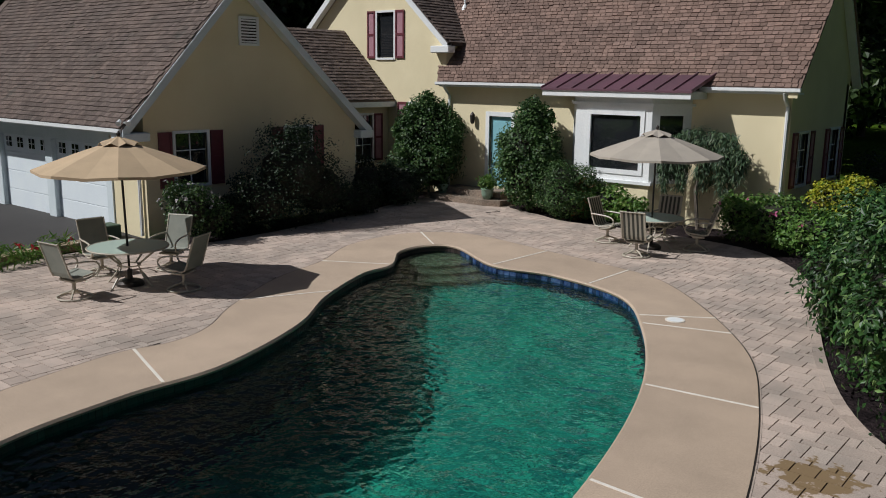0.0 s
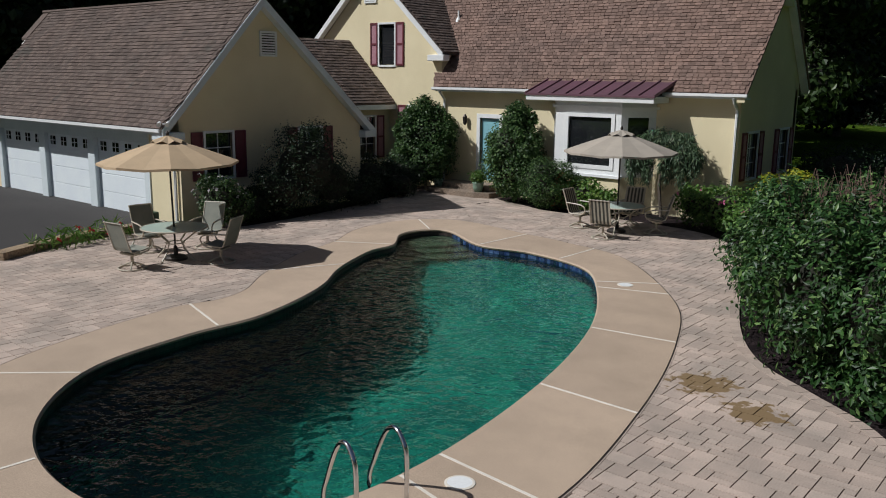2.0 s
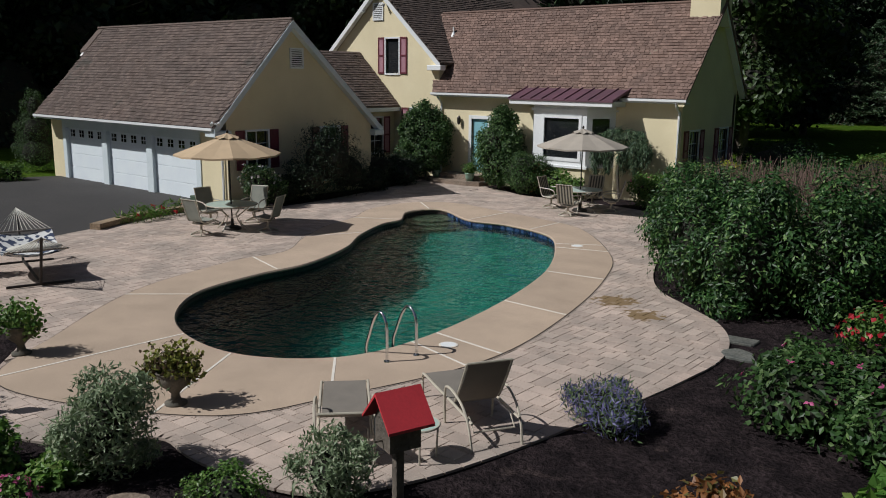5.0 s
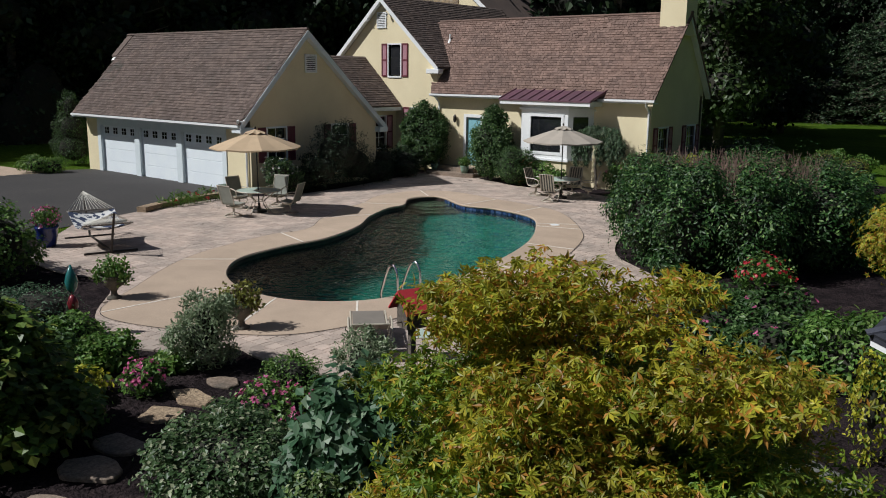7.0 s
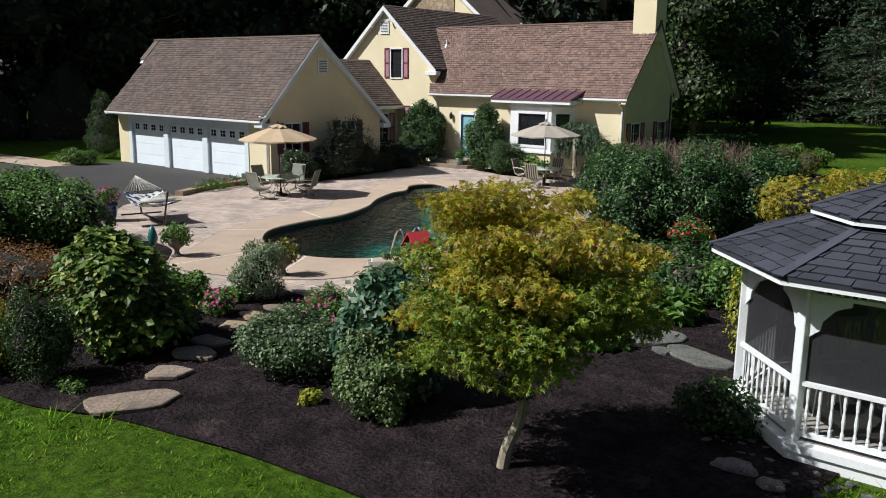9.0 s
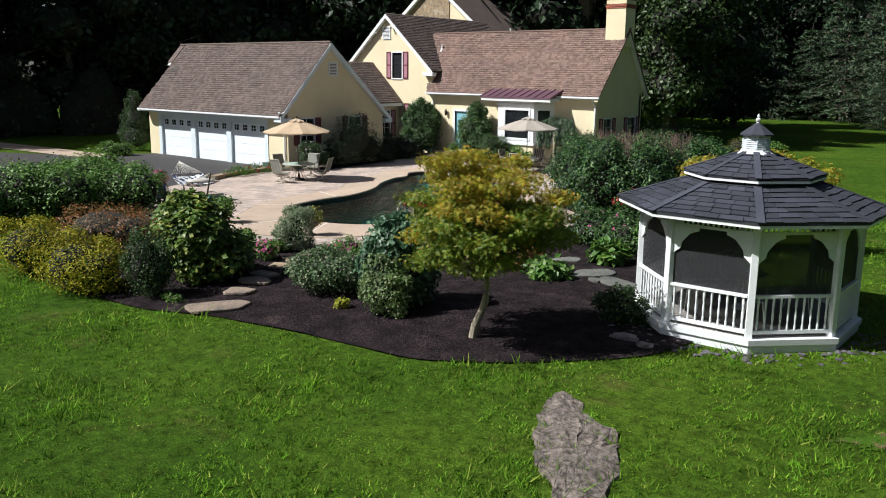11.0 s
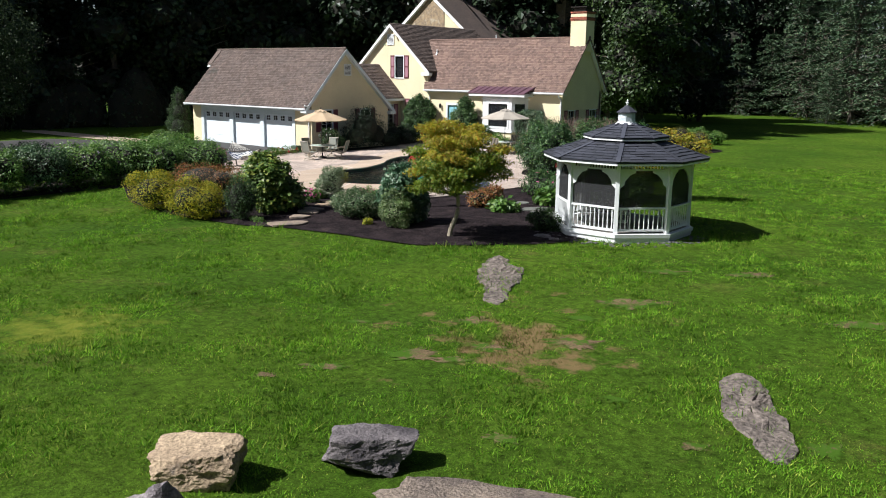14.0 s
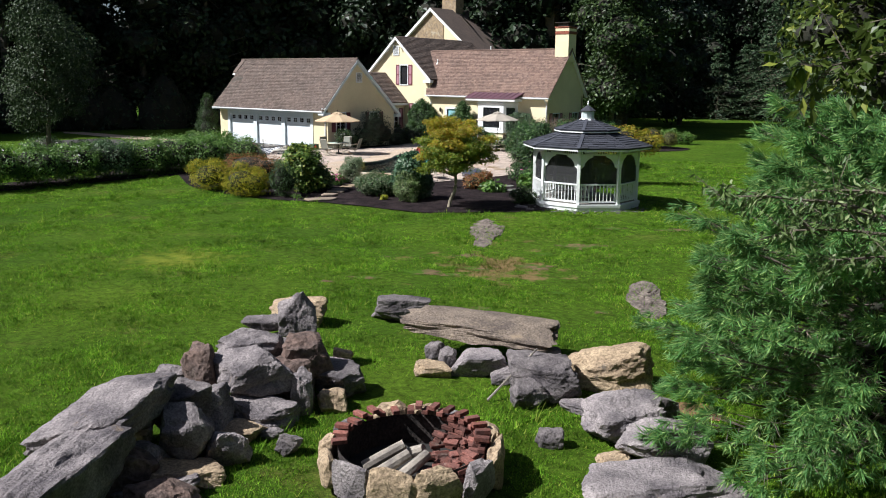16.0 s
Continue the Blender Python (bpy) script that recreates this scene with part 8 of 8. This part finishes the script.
worn = [(12.93, -14.73, 0.7, 0.35, 0.6), (12.45, -12.33, 0.5, 0.28, 0.7), (13.71, -13.55, 0.45, 0.28, 0.5), (14.84, -12.25, 0.75, 0.38, 0.5), (14.21, -10.81, 0.45, 0.2, 0.6), (14.53, -9.24, 0.95, 0.42, 0.6), (14.01, -6.35, 0.7, 0.3, 0.6),
        (15.74, -5.26, 0.9, 0.35, 0.7), (16.25, -16.68, 0.3, 0.2, 0.2), (16.84, -14.24, 0.25, 0.16, 0.3), (13.64, -14.57, 0.4, 0.2, 0.6), (20, -13.99, 0.3, 0.35, 0.4), (11.69, -17.24, 0.25, 0.14, 0.6), (18.52, -15.12, 0.28, 0.16, 0.5),
        (10.57, -13.89, 0.45, 0.16, 0.6), (12.17, -16.22, 0.5, 0.22, 0.6), (18.94, -7.93, 0.9, 0.3, 0.6)]
for k, (x, y, rx, ry, a) in enumerate(worn):
    loop = []
    for i in range(130):
        t = 6.2832 * i / 130
        e = Vector((math.cos(t), math.sin(t), 0))
        q = 0.75 + 0.5 * noise.noise(e * 1.6 + Vector((k, 0, k))) + 0.4 * noise.noise(e * 5 + Vector((k, 0, k))) + 0.45 * noise.noise(e * 14 + Vector((0, k, k)))
        u, v = rx * q * math.cos(t), ry * q * math.sin(t)
        px, py = x + u * math.cos(a) - v * math.sin(a), y + u * math.sin(a) + v * math.cos(a)
        loop.append((px, py, float(lawn_height(np.array(px), np.array(py))) + 0.012))
    tagged(part("bare_patch", fill(loop), SOIL), "bare brown earth patch worn in the lawn", "soil", "bare patches", "structure")
LITTER = surface("fallen_leaf_litter", (0.22, 0.13, 0.07), (0.11, 0.065, 0.04), 9, 22, 0.95, 0.9, 0.03, grain=0.6, spec=0.1)
sheet("leaf_litter", [(21.77, -19.47), (22.07, -19.26), (22.41, -18.96), (22.76, -19.1), (22.92, -19.5), (22.57, -19.55), (22.43, -19.75), (22.08, -19.61)], 0.02, LITTER, "brown fallen leaves under the pine", "leaf litter", follow=True)
strip = [(-9.5, -6.2), (-10.4, -8.3), (-11.2, -11.2), (-11.3, -13.9), (-11.6, -15.6), (-12.0, -20.6), (-14.6, -20.6), (-14.6, -14.0), (-14.2, -9.0), (-13.6, -5.0)]
sheet("border_mulch", strip, 0.025, MULCH, "mulched border strip under the hydrangeas", "mulch bed", follow=True)


def flagstone(x, y, z, r, seed, material, label, group):
    rng = random.Random(seed)
    n, corners = 30, [(rng.uniform(0, 6.2832), rng.uniform(0.66, 1.0)) for _ in range(6)]
    pts = []
    for i in range(n):
        a = 6.2832 * i / n
        k = min([1.15] + [d / math.cos(a - c) for c, d in corners if math.cos(a - c) > 0.2])
        k *= 1 + 0.07 * noise.noise(Vector((2.2 * math.cos(a), 2.2 * math.sin(a), seed)))
        pts.append((r * k * math.cos(a), r * 0.72 * k * math.sin(a)))
    bm = slab(bmesh.new(), pts, 0, 0.06)
    bmesh.ops.bevel(bm, geom=[e for e in bm.edges if e.verts[0].co.z > 0.05 and e.verts[1].co.z > 0.05], offset=0.015, segments=1, affect="EDGES")
    ob = part("stepping_stone", bm, material, None)
    ob.matrix_basis = pose(x, y, z, 0, 0, rng.uniform(-30, 60))
    return tagged(ob, label, "stepping stone", group)


for k, (x, y, r, mt) in enumerate(((1.73, -8.18, 0.62, FLAG), (1.23, -7.22, 0.38, FLAG), (0.75, -6.5, 0.42, FLAG), (0.43, -5.85, 0.36, FLAG), (-0.06, -4.97, 0.38, TAN_STONE), (-0.3, -4.34, 0.4, TAN_STONE), (-0.45, -3.62, 0.3, FLAG))):
    flagstone(x, y, float(lawn_height(np.array(x), np.array(y))) + 0.02, r, 400 + k, mt, "irregular flagstone set in dark mulch", "garden path stones")
for k, (x, y, r) in enumerate(((2.34, 6.14, 0.36), (2.53, 5.33, 0.34), (4.94, 0.45, 0.42), (6.2, -0.48, 0.55), (7.23, -0.99, 0.6), (6.62, -1.05, 0.2))):
    flagstone(x, y, float(lawn_height(np.array(x), np.array(y))) + 0.02, r, 420 + k, SLATE, "blue-grey slate step in dark mulch", "slate steps")
bm = bmesh.new()
rng_g = random.Random(77)
for k in range(190):
    a, r = radians(rng_g.uniform(-150, 20)), rng_g.uniform(2.15, 2.75)
    s = rng_g.uniform(0.04, 0.10)
    boulder(bm, (GC.x + r * math.cos(a), GC.y + r * math.sin(a), -0.10 + s * 0.4), (s, s * 0.8, s * 0.6), 500 + k, rng_g.uniform(0, 6), 0, 1, 6)
gravel = part("river_gravel", bm, surface("grey_river_stones", (0.11, 0.10, 0.105), (0.06, 0.055, 0.06), 6, 40, 0.8, 0.3, island=0.5), None)
tagged(gravel, "grey river stones round the gazebo's foot", "gravel", kind="stuff")
for k, (x, y, s) in enumerate(((9.23, -4.6, 0.32), (9.73, -4.74, 0.24))):
    rock("edging_rock", (x, y, -0.1), (s, s * 0.8, s * 0.6), 450 + k, GREY_STONE, "grey edging rock beside the gazebo", "edging rocks", 0.4, 0, sub=3)

# ---- the fire pit ----
pit = thing("fire_pit", (20.54, -23.99, -0.34), "round stone fire pit lined with tumbled red brick", "fire pit")
PC, PR = Vector((20.54, -23.99, 0)), 0.98
rng_p = random.Random(9)
for k in range(12):
    a = 6.2832 * (k + rng_p.uniform(-0.15, 0.15)) / 12
    r = PR + 0.13
    h = rng_p.uniform(0.27, 0.34)
    bm = boulder(bmesh.new(), (PC.x + r * math.cos(a), PC.y + r * math.sin(a), -0.36 + h), (0.13, 0.40, h * 1.15), 600 + k, a, 0, 3, 9)
    part("rim_stone", bm, TAN_STONE if k % 3 else GREY_STONE, pit)
part("ash_bed", slab(bmesh.new(), [(PC.x + 0.93 * math.cos(6.2832 * i / 24), PC.y + 0.93 * math.sin(6.2832 * i / 24)) for i in range(24)], -0.39, -0.29), SOOT, pit)


def brick(x, y, z, turn, tilt=0.0):
    bm = box(bmesh.new(), -0.1, 0.1, -0.048, 0.048, -0.03, 0.03, 0.006, Matrix.Translation((x, y, z)) @ Matrix.Rotation(turn, 4, "Z") @ Matrix.Rotation(tilt, 4, "X"))
    part("brick", bm, BRICK, pit)


for course in range(9):
    n = 26
    for k in range(n):
        a = 6.2832 * (k + 0.5 * (course % 2)) / n
        front, slope_side = math.cos(a - radians(-52)), math.cos(a - radians(38)) > 0.45
        if course > 5 and front > 0.25 or course < 7 and not slope_side or course > 7 and rng_p.random() < 0.35:
            continue
        brick(PC.x + (PR - 0.05) * math.cos(a), PC.y + (PR - 0.05) * math.sin(a), -0.27 + 0.068 * course, a + 1.571 * (course < 7) + rng_p.uniform(-0.12, 0.12), rng_p.uniform(-0.08, 0.08))
bm = bmesh.new()
ring_lo = [bm.verts.new((PC.x + (PR - 0.03 + 0.05 * noise.noise(Vector((i, 0, 3)))) * math.cos(6.2832 * i / 40), PC.y + (PR - 0.03 + 0.05 * noise.noise(Vector((i, 0, 3)))) * math.sin(6.2832 * i / 40), -0.39)) for i in range(40)]
ring_hi = [bm.verts.new((v.co.x, v.co.y, 0.13)) for v in ring_lo]
for i in range(40):
    bm.faces.new((ring_lo[i], ring_hi[i], ring_hi[(i + 1) % 40], ring_lo[(i + 1) % 40]))
part("pit_liner", bm, surface("sooted_stone", (0.045, 0.034, 0.03), (0.02, 0.016, 0.015), 4, 22, 0.95, 0.8, 0.04, grain=0.5), pit, "soot-blackened inner wall")
for k in range(64):
    a, r = radians(rng_p.uniform(-30, 100)), rng_p.uniform(0.36, 0.88)
    brick(PC.x + r * math.cos(a), PC.y + r * math.sin(a), -0.25 + 0.75 * max(r - 0.4, 0) + rng_p.uniform(0, 0.06), rng_p.uniform(0, 3.1), rng_p.uniform(-0.5, 0.5))
for k, (x, y, a, l) in enumerate(((20.26, -24.25, 0.9, 0.42), (20.52, -24.39, 1.05, 0.38), (20.76, -24.24, 1.3, 0.36), (20.46, -23.94, 0.3, 0.3))):
    d = Vector((math.cos(a), math.sin(a), 0.55)) * l
    part("log", tube(bmesh.new(), [Vector((x, y, -0.06)) - d * 0.55, Vector((x + 0.02, y, -0.05)), Vector((x, y, -0.08)) + d * 0.7], 0.085, 9, 0.07), ASHWOOD, pit, "charred grey log")

# ---- trees by the lawn's near end ----
def white_pine(at, height, radius, seed, label):
    """A soft pine: boughs that end in sprays of long needle tufts."""
    rng, nrr = random.Random(seed), np.random.default_rng(seed)
    ob = thing("white_pine", at, label, "tree")
    bm = bmesh.new()
    tube(bm, [(0, 0, -0.1), (0.05, 0, height * 0.5), (0, 0, height)], 0.16, 9, 0.03)
    base, along = [], []
    for k in range(17):
        t = 0.10 + 0.87 * k / 17
        ln = radius * (1 - t) ** 0.38 + 0.2
        for i in range(9):
            a = 6.2832 * (i + rng.random()) / 9
            d = Vector((math.cos(a), math.sin(a), -0.16 + 0.55 * t))
            L = ln * rng.uniform(0.75, 1.12)
            o = Vector((0, 0, height * t))
            tip = o + d * L + Vector((0, 0, 0.12 * L))
            tube(bm, [o, o + d * L * 0.5 - Vector((0, 0, 0.03 * L)), tip], 0.03, 5, 0.008, False)
            side = Vector((-math.sin(a), math.cos(a), 0))
            for j in range(int(40 * L / radius) + 12):
                s = 0.3 + 0.72 * rng.random() ** 0.6
                w = rng.uniform(-1, 1) * 0.40 * L * (1.15 - s)
                q = o + (tip - o) * s + side * w + Vector((0, 0, rng.uniform(-0.10, 0.14)))
                tube(bm, [o + (tip - o) * max(s - 0.10, 0.1), q], 0.006, 3, 0.003, False)
                base.append(q)
                along.append((d * 0.8 + side * (w / (0.40 * L) * 0.8) + Vector((0, 0, rng.uniform(-0.45, 0.35)))).normalized())
    part("trunk", bm, BARK, ob, local=True)
    b, al = np.array(base), np.array(along)
    part("twig_mass", core(bmesh.new(), [(0, 0, height * (0.06 + 0.08 * k), *(2 * [0.78 * (radius * (0.94 - 0.08 * k) ** 0.38 + 0.1)]), height * 0.07) for k in range(11)], 0.36), CORE_DARK, ob, local=True)
    m = 44
    P = np.repeat(b, m, 0) + nrr.normal(0, 0.012, (len(b) * m, 3)) + np.repeat(al, m, 0) * nrr.uniform(-0.10, 0.02, (len(b) * m, 1))
    A = np.repeat(al, m, 0) + 0.33 * nrr.normal(size=(len(b) * m, 3)) - np.array([0, 0, 0.12])
    N = unit(nrr.normal(size=P.shape) + np.array([0, 0, 0.6]))
    v, f = leaf_quads(P, N, 0.175, 0.008, nrr, 0.0, unit(A) * 6.0)
    np_part("needle_crown", v, f, NEEDLE, ob, local=True)
    return ob


white_pine((25.3, -18.2, -0.35), 4.4, 4.1, 151, "soft blue-green white pine at the lawn's edge")
broadleaf("young_oak", (23.39, -11.69, -0.346), 10.0, 3.0, LEAF_OAK, 11000, 0.17, 152, "green broad-leaved tree behind the pine", 0.2, trunk=0.14)
broadleaf("dogwood", (26.84, -9.76, -0.262), 3.6, 1.4, LEAF_MID, 3200, 0.15, 153, "low leafy dogwood at the lawn's edge", 0.12, trunk=0.07)



def leaning_tree(name, foot, trunk, limbs, leaves, leaf, material, label, seed):
    """A tree of which long limbs reach out over the lawn, leaves hanging along them."""
    nrr = np.random.default_rng(seed)
    ob = thing(name, foot, label, "tree")
    part("trunk", tube(bmesh.new(), trunk, 0.13, 10, 0.06), BARK, ob)
    P, A = [], []
    for path in limbs:
        pts = spline([tuple(p) for p in path], 8, False)
        part("limb", tube(bmesh.new(), [tuple(p) for p in pts], 0.035, 6, 0.006), BARK, ob)
        bm = bmesh.new()
        for k in range(3, len(pts)):
            for _ in range(2):
                d = Vector(nrr.normal(size=3)) + (pts[k] - pts[k - 1]).normalized()
                d.z -= 0.2
                end = pts[k] + d.normalized() * nrr.uniform(0.15, 0.5)
                tube(bm, [pts[k], end], 0.006, 3, 0.003, False)
                m = leaves
                s = nrr.uniform(0.1, 1.1, (m, 1))
                P.append(np.array(pts[k]) + s * np.array(end - pts[k]) + nrr.normal(0, 0.04, (m, 3)))
                A.append(np.tile(np.array(d.normalized()) * 0.5 + np.array([0, 0, -0.7]), (m, 1)))
        tagged(part("twigs", bm, BARK, ob), kind="stuff")
    P, A = np.concatenate(P), np.concatenate(A)
    N = unit(nrr.normal(size=P.shape) + np.array([-0.3, -0.5, 0.8]))
    v, f = leaf_quads(P, N, leaf[0], leaf[1], nrr, 0.0, A)
    np_part("foliage", v, f, material, ob)
    return ob


leaning_tree("wild_cherry", (27.1, -20.8, -0.35), [(27.1, -20.8, -0.35), (27.0, -20.9, 1.6), (26.8, -20.9, 3.2), (26.9, -20.8, 4.6)],
             [[(26.9, -20.9, 2.6), (25.2, -21.5, 3.35), (24.4, -22.0, 3.5), (23.75, -22.35, 3.5)], [(26.9, -20.9, 2.8), (25.3, -21.6, 3.15), (24.4, -22.1, 3.15)], [(26.8, -20.9, 3.0), (25.4, -21.4, 3.55), (24.6, -21.9, 3.6)], [(26.9, -20.9, 2.4), (25.8, -21.4, 2.9), (24.9, -21.9, 2.85)]],
             11, (0.11, 0.02), LEAF_CHERRY, "wild cherry whose limbs hang before the pine", 154)
leaning_tree("red_oak", (27.3, -23.9, -0.35), [(27.3, -23.9, -0.35), (27.35, -23.8, 2.4), (27.2, -23.85, 4.2), (27.0, -23.9, 6.4)],
             [[(27.2, -23.85, 4.4), (26.5, -24.4, 5.0), (25.95, -24.75, 5.0), (25.5, -25.1, 4.88)], [(27.2, -23.85, 4.3), (26.7, -24.1, 4.7), (26.3, -24.45, 4.75)], [(27.1, -23.9, 4.9), (26.5, -24.2, 5.3), (25.95, -24.6, 5.3)]],
             13, (0.125, 0.034), LEAF_OAK, "oak limb with broad yellow-green leaves over the lawn", 155)

# ---- lawn blades, paving and tiles, last ----
for dry in (LAWN, GRASS):
    damp(dry, (6.45, -18.06, -0.25), 2.6, (0.19, 0.215, 0.03), 2.5, 0.35)
    damp(dry, (13.78, -12.53, -0.25), 6.5, (0.19, 0.135, 0.06), 1.1, 0.10, 0.40)
rng_l = np.random.default_rng(61)
n_t = 128000
d = 4.5 + 48 * rng_l.random(n_t) ** 1.25
s = rng_l.uniform(-0.66, 0.66, n_t)
bx, by = 27.2 + d * (-0.63 + 0.776 * s), -31.7 + d * (0.776 + 0.63 * s)
ok = ~inside([p[:2] for p in spline([(*p, 0) for p in BED], 4)], bx, by) & ~inside([p[:2] for p in PATIO], bx, by) & (np.hypot(bx - PC.x, by - PC.y) > 1.3) & (np.hypot(bx - GC.x, by - GC.y) > 2.2)
for x, y, rx, ry, a in worn:
    u, v = (bx - x) * math.cos(a) + (by - y) * math.sin(a), (by - y) * math.cos(a) - (bx - x) * math.sin(a)
    ok &= ((u / (0.62 * rx)) ** 2 + (v / (0.62 * ry)) ** 2 > 1) | (rng_l.random(n_t) < 0.15)
bx, by, d = bx[ok], by[ok], d[ok]
per = 8
P = np.repeat(np.stack([bx, by, lawn_height(bx, by) - 0.005], 1), per, 0)
P[:, :2] += rng_l.normal(0, 0.055, (len(P), 2))
tuft = np.repeat(rng_l.lognormal(-0.2, 0.55, len(bx)), per)[:, None]
grow = np.repeat(0.75 + 0.02 * d, per)[:, None]
tall = tuft * grow * rng_l.uniform(0.022, 0.058, (len(P), 1)) * (0.7 + 0.6 * np.sin(P[:, :1] * 1.3) * np.sin(P[:, 1:2] * 1.1))
tip = rng_l.normal(0, 0.6, (len(P), 3)) * tall
tip[:, 2:] = tall
side = unit(rng_l.normal(size=(len(P), 3)) * np.array([1, 1, 0.1])) * 0.0095 * grow
v = np.stack([P - side, P + side, P + tip], 1).reshape(-1, 3)
blades = np_part("lawn_grass", v, np.arange(len(v)).reshape(-1, 3), GRASS, None, kind="stuff")
tagged(blades, "short green lawn grass and clover", "grass")

pieces("tile", tiles, TILE, pool, 300, "more_tiles", (-6, 11.5))
pieces("edge_tile", shaded_tiles, TILE_SHADED, pool, 300, "more_edge_tiles", (-7.5, 4.0))
patio_loop = [p[:2] for p in spline([(*p, 0) for p in PATIO], 4)]
out_loop = [p[:2] for p in RIM_OUT]
U = 0.128
nx, ny = int(19.2 / U), int(24.8 / U)
used = np.zeros((nx, ny), bool)
rng_v = random.Random(41)
cells = []
for i in range(nx):
    for j in range(ny):
        if used[i, j]:
            continue
        w, h = rng_v.choice(((2, 2), (2, 2), (2, 1), (1, 2), (3, 2), (2, 3)))
        while i + w > nx or j + h > ny or used[i:i + w, j:j + h].any():
            w, h = (w, h - 1) if h > 1 else (w - 1, 1)
            if w < 1:
                break
        if w < 1:
            continue
        used[i:i + w, j:j + h] = True
        cells.append((-16.8 + i * U, -4.4 + j * U, w * U, h * U))
c = np.array(cells)
keep = np.ones(len(c), bool)
for fx, fy in ((0, 0), (1, 0), (1, 1), (0, 1)):
    keep &= inside(patio_loop, c[:, 0] + fx * c[:, 2], c[:, 1] + fy * c[:, 3])
keep &= ~inside([(mid.x + (p[0] - mid.x) * 0.975, mid.y + (p[1] - mid.y) * 0.975) for p in out_loop], c[:, 0] + c[:, 2] / 2, c[:, 1] + c[:, 3] / 2)
solids = []
for x, y, w, h in c[keep]:
    g, z, k = 0.0042, rng_v.uniform(-0.002, 0.001), 0.006
    x0, x1, y0, y1 = x + g, x + w - g, y + g, y + h - g
    solids.append([(x0, y0, -0.03), (x1, y0, -0.03), (x1, y1, -0.03), (x0, y1, -0.03), (x0 + k * 0.5, y0 + k * 0.5, z), (x1 - k * 0.5, y0 + k * 0.5, z), (x1 - k * 0.5, y1 - k * 0.5, z), (x0 + k * 0.5, y1 - k * 0.5, z)])
pieces("paver", solids, PAVER, patio, 300, "more_pavers", (1.0, 3.0))
# pavers cut to the patio's outline
loop_a = np.array(patio_loop)
loop_b = np.roll(loop_a, -1, 0)
area = 0.5 * np.sum(loop_a[:, 0] * loop_b[:, 1] - loop_b[:, 0] * loop_a[:, 1])
cut = bmesh.new()
for x, y, w, h in c[~keep]:
    cx, cy = x + w / 2, y + h / 2
    ab = loop_b - loop_a
    t = np.clip(((cx - loop_a[:, 0]) * ab[:, 0] + (cy - loop_a[:, 1]) * ab[:, 1]) / np.maximum((ab ** 2).sum(1), 1e-9), 0, 1)
    near = loop_a + ab * t[:, None]
    dist = np.hypot(near[:, 0] - cx, near[:, 1] - cy)
    i = int(dist.argmin())
    if dist[i] > 0.4 or inside(out_loop, cx, cy):
        continue
    o, e = loop_a[i], ab[i] / max(np.hypot(*ab[i]), 1e-6)
    nrm = np.array([-e[1], e[0]]) * (1 if area > 0 else -1)
    quad = [np.array(q) for q in ((x + 0.0042, y + 0.0042), (x + w - 0.0042, y + 0.0042), (x + w - 0.0042, y + h - 0.0042), (x + 0.0042, y + h - 0.0042))]
    poly = []
    for p, q in zip(quad, quad[1:] + quad[:1]):
        dp, dq = (p - o) @ nrm, (q - o) @ nrm
        if dp > 0:
            poly.append(p)
        if dp * dq < 0:
            poly.append(p + (q - p) * dp / (dp - dq))
    if len(poly) > 2:
        slab(cut, poly, -0.03, -0.002)
cut_ob = part("cut_pavers", cut, PAVER, patio)
tagged(cut_ob, kind="stuff")
# a course of border pavers along the deck and along the planted edge
edge = []


def course(loop, wide, long, lift, closed):
    pts = [Vector((p[0], p[1], 0)) for p in loop]
    if closed:
        pts.append(pts[0])
    run = 0.0
    for a, b in zip(pts, pts[1:]):
        L = (b - a).length
        if L < 0.03:
            continue
        u = (b - a) / L
        nrm = Vector((-u.y, u.x, 0)) * wide
        k = max(1, round(L / long))
        for i in range(k):
            p, q = a + u * (L * i / k + 0.005), a + u * (L * (i + 1) / k - 0.005)
            o = [p, q, q + nrm, p + nrm]
            edge.append([(v.x, v.y, -0.03) for v in o] + [(v.x, v.y, lift) for v in o])


planted = [p for p in spline([(*p, 0) for p in PATIO[17:36]], 5, False)]
course(planted, 0.16, 0.24, 0.005, False)
bm = bmesh.new()
rim_run = [rim_at(RIM_OUT, k / 8) + (rim_at(RIM_OUT, k / 8) - rim_at(RIM_IN, k / 8)).normalized() * 0.04 for k in range(8 * len(POOL_IN))]
course(rim_run[::-1], 0.17, 0.24, 0.005, True)
v = np.array(edge).reshape(-1, 3)
f = (np.array(CUBE_FACES)[None] + 8 * np.arange(len(edge))[:, None, None]).reshape(-1, 4)
np_part("border_course", v, f, PAVER, patio, kind="stuff")
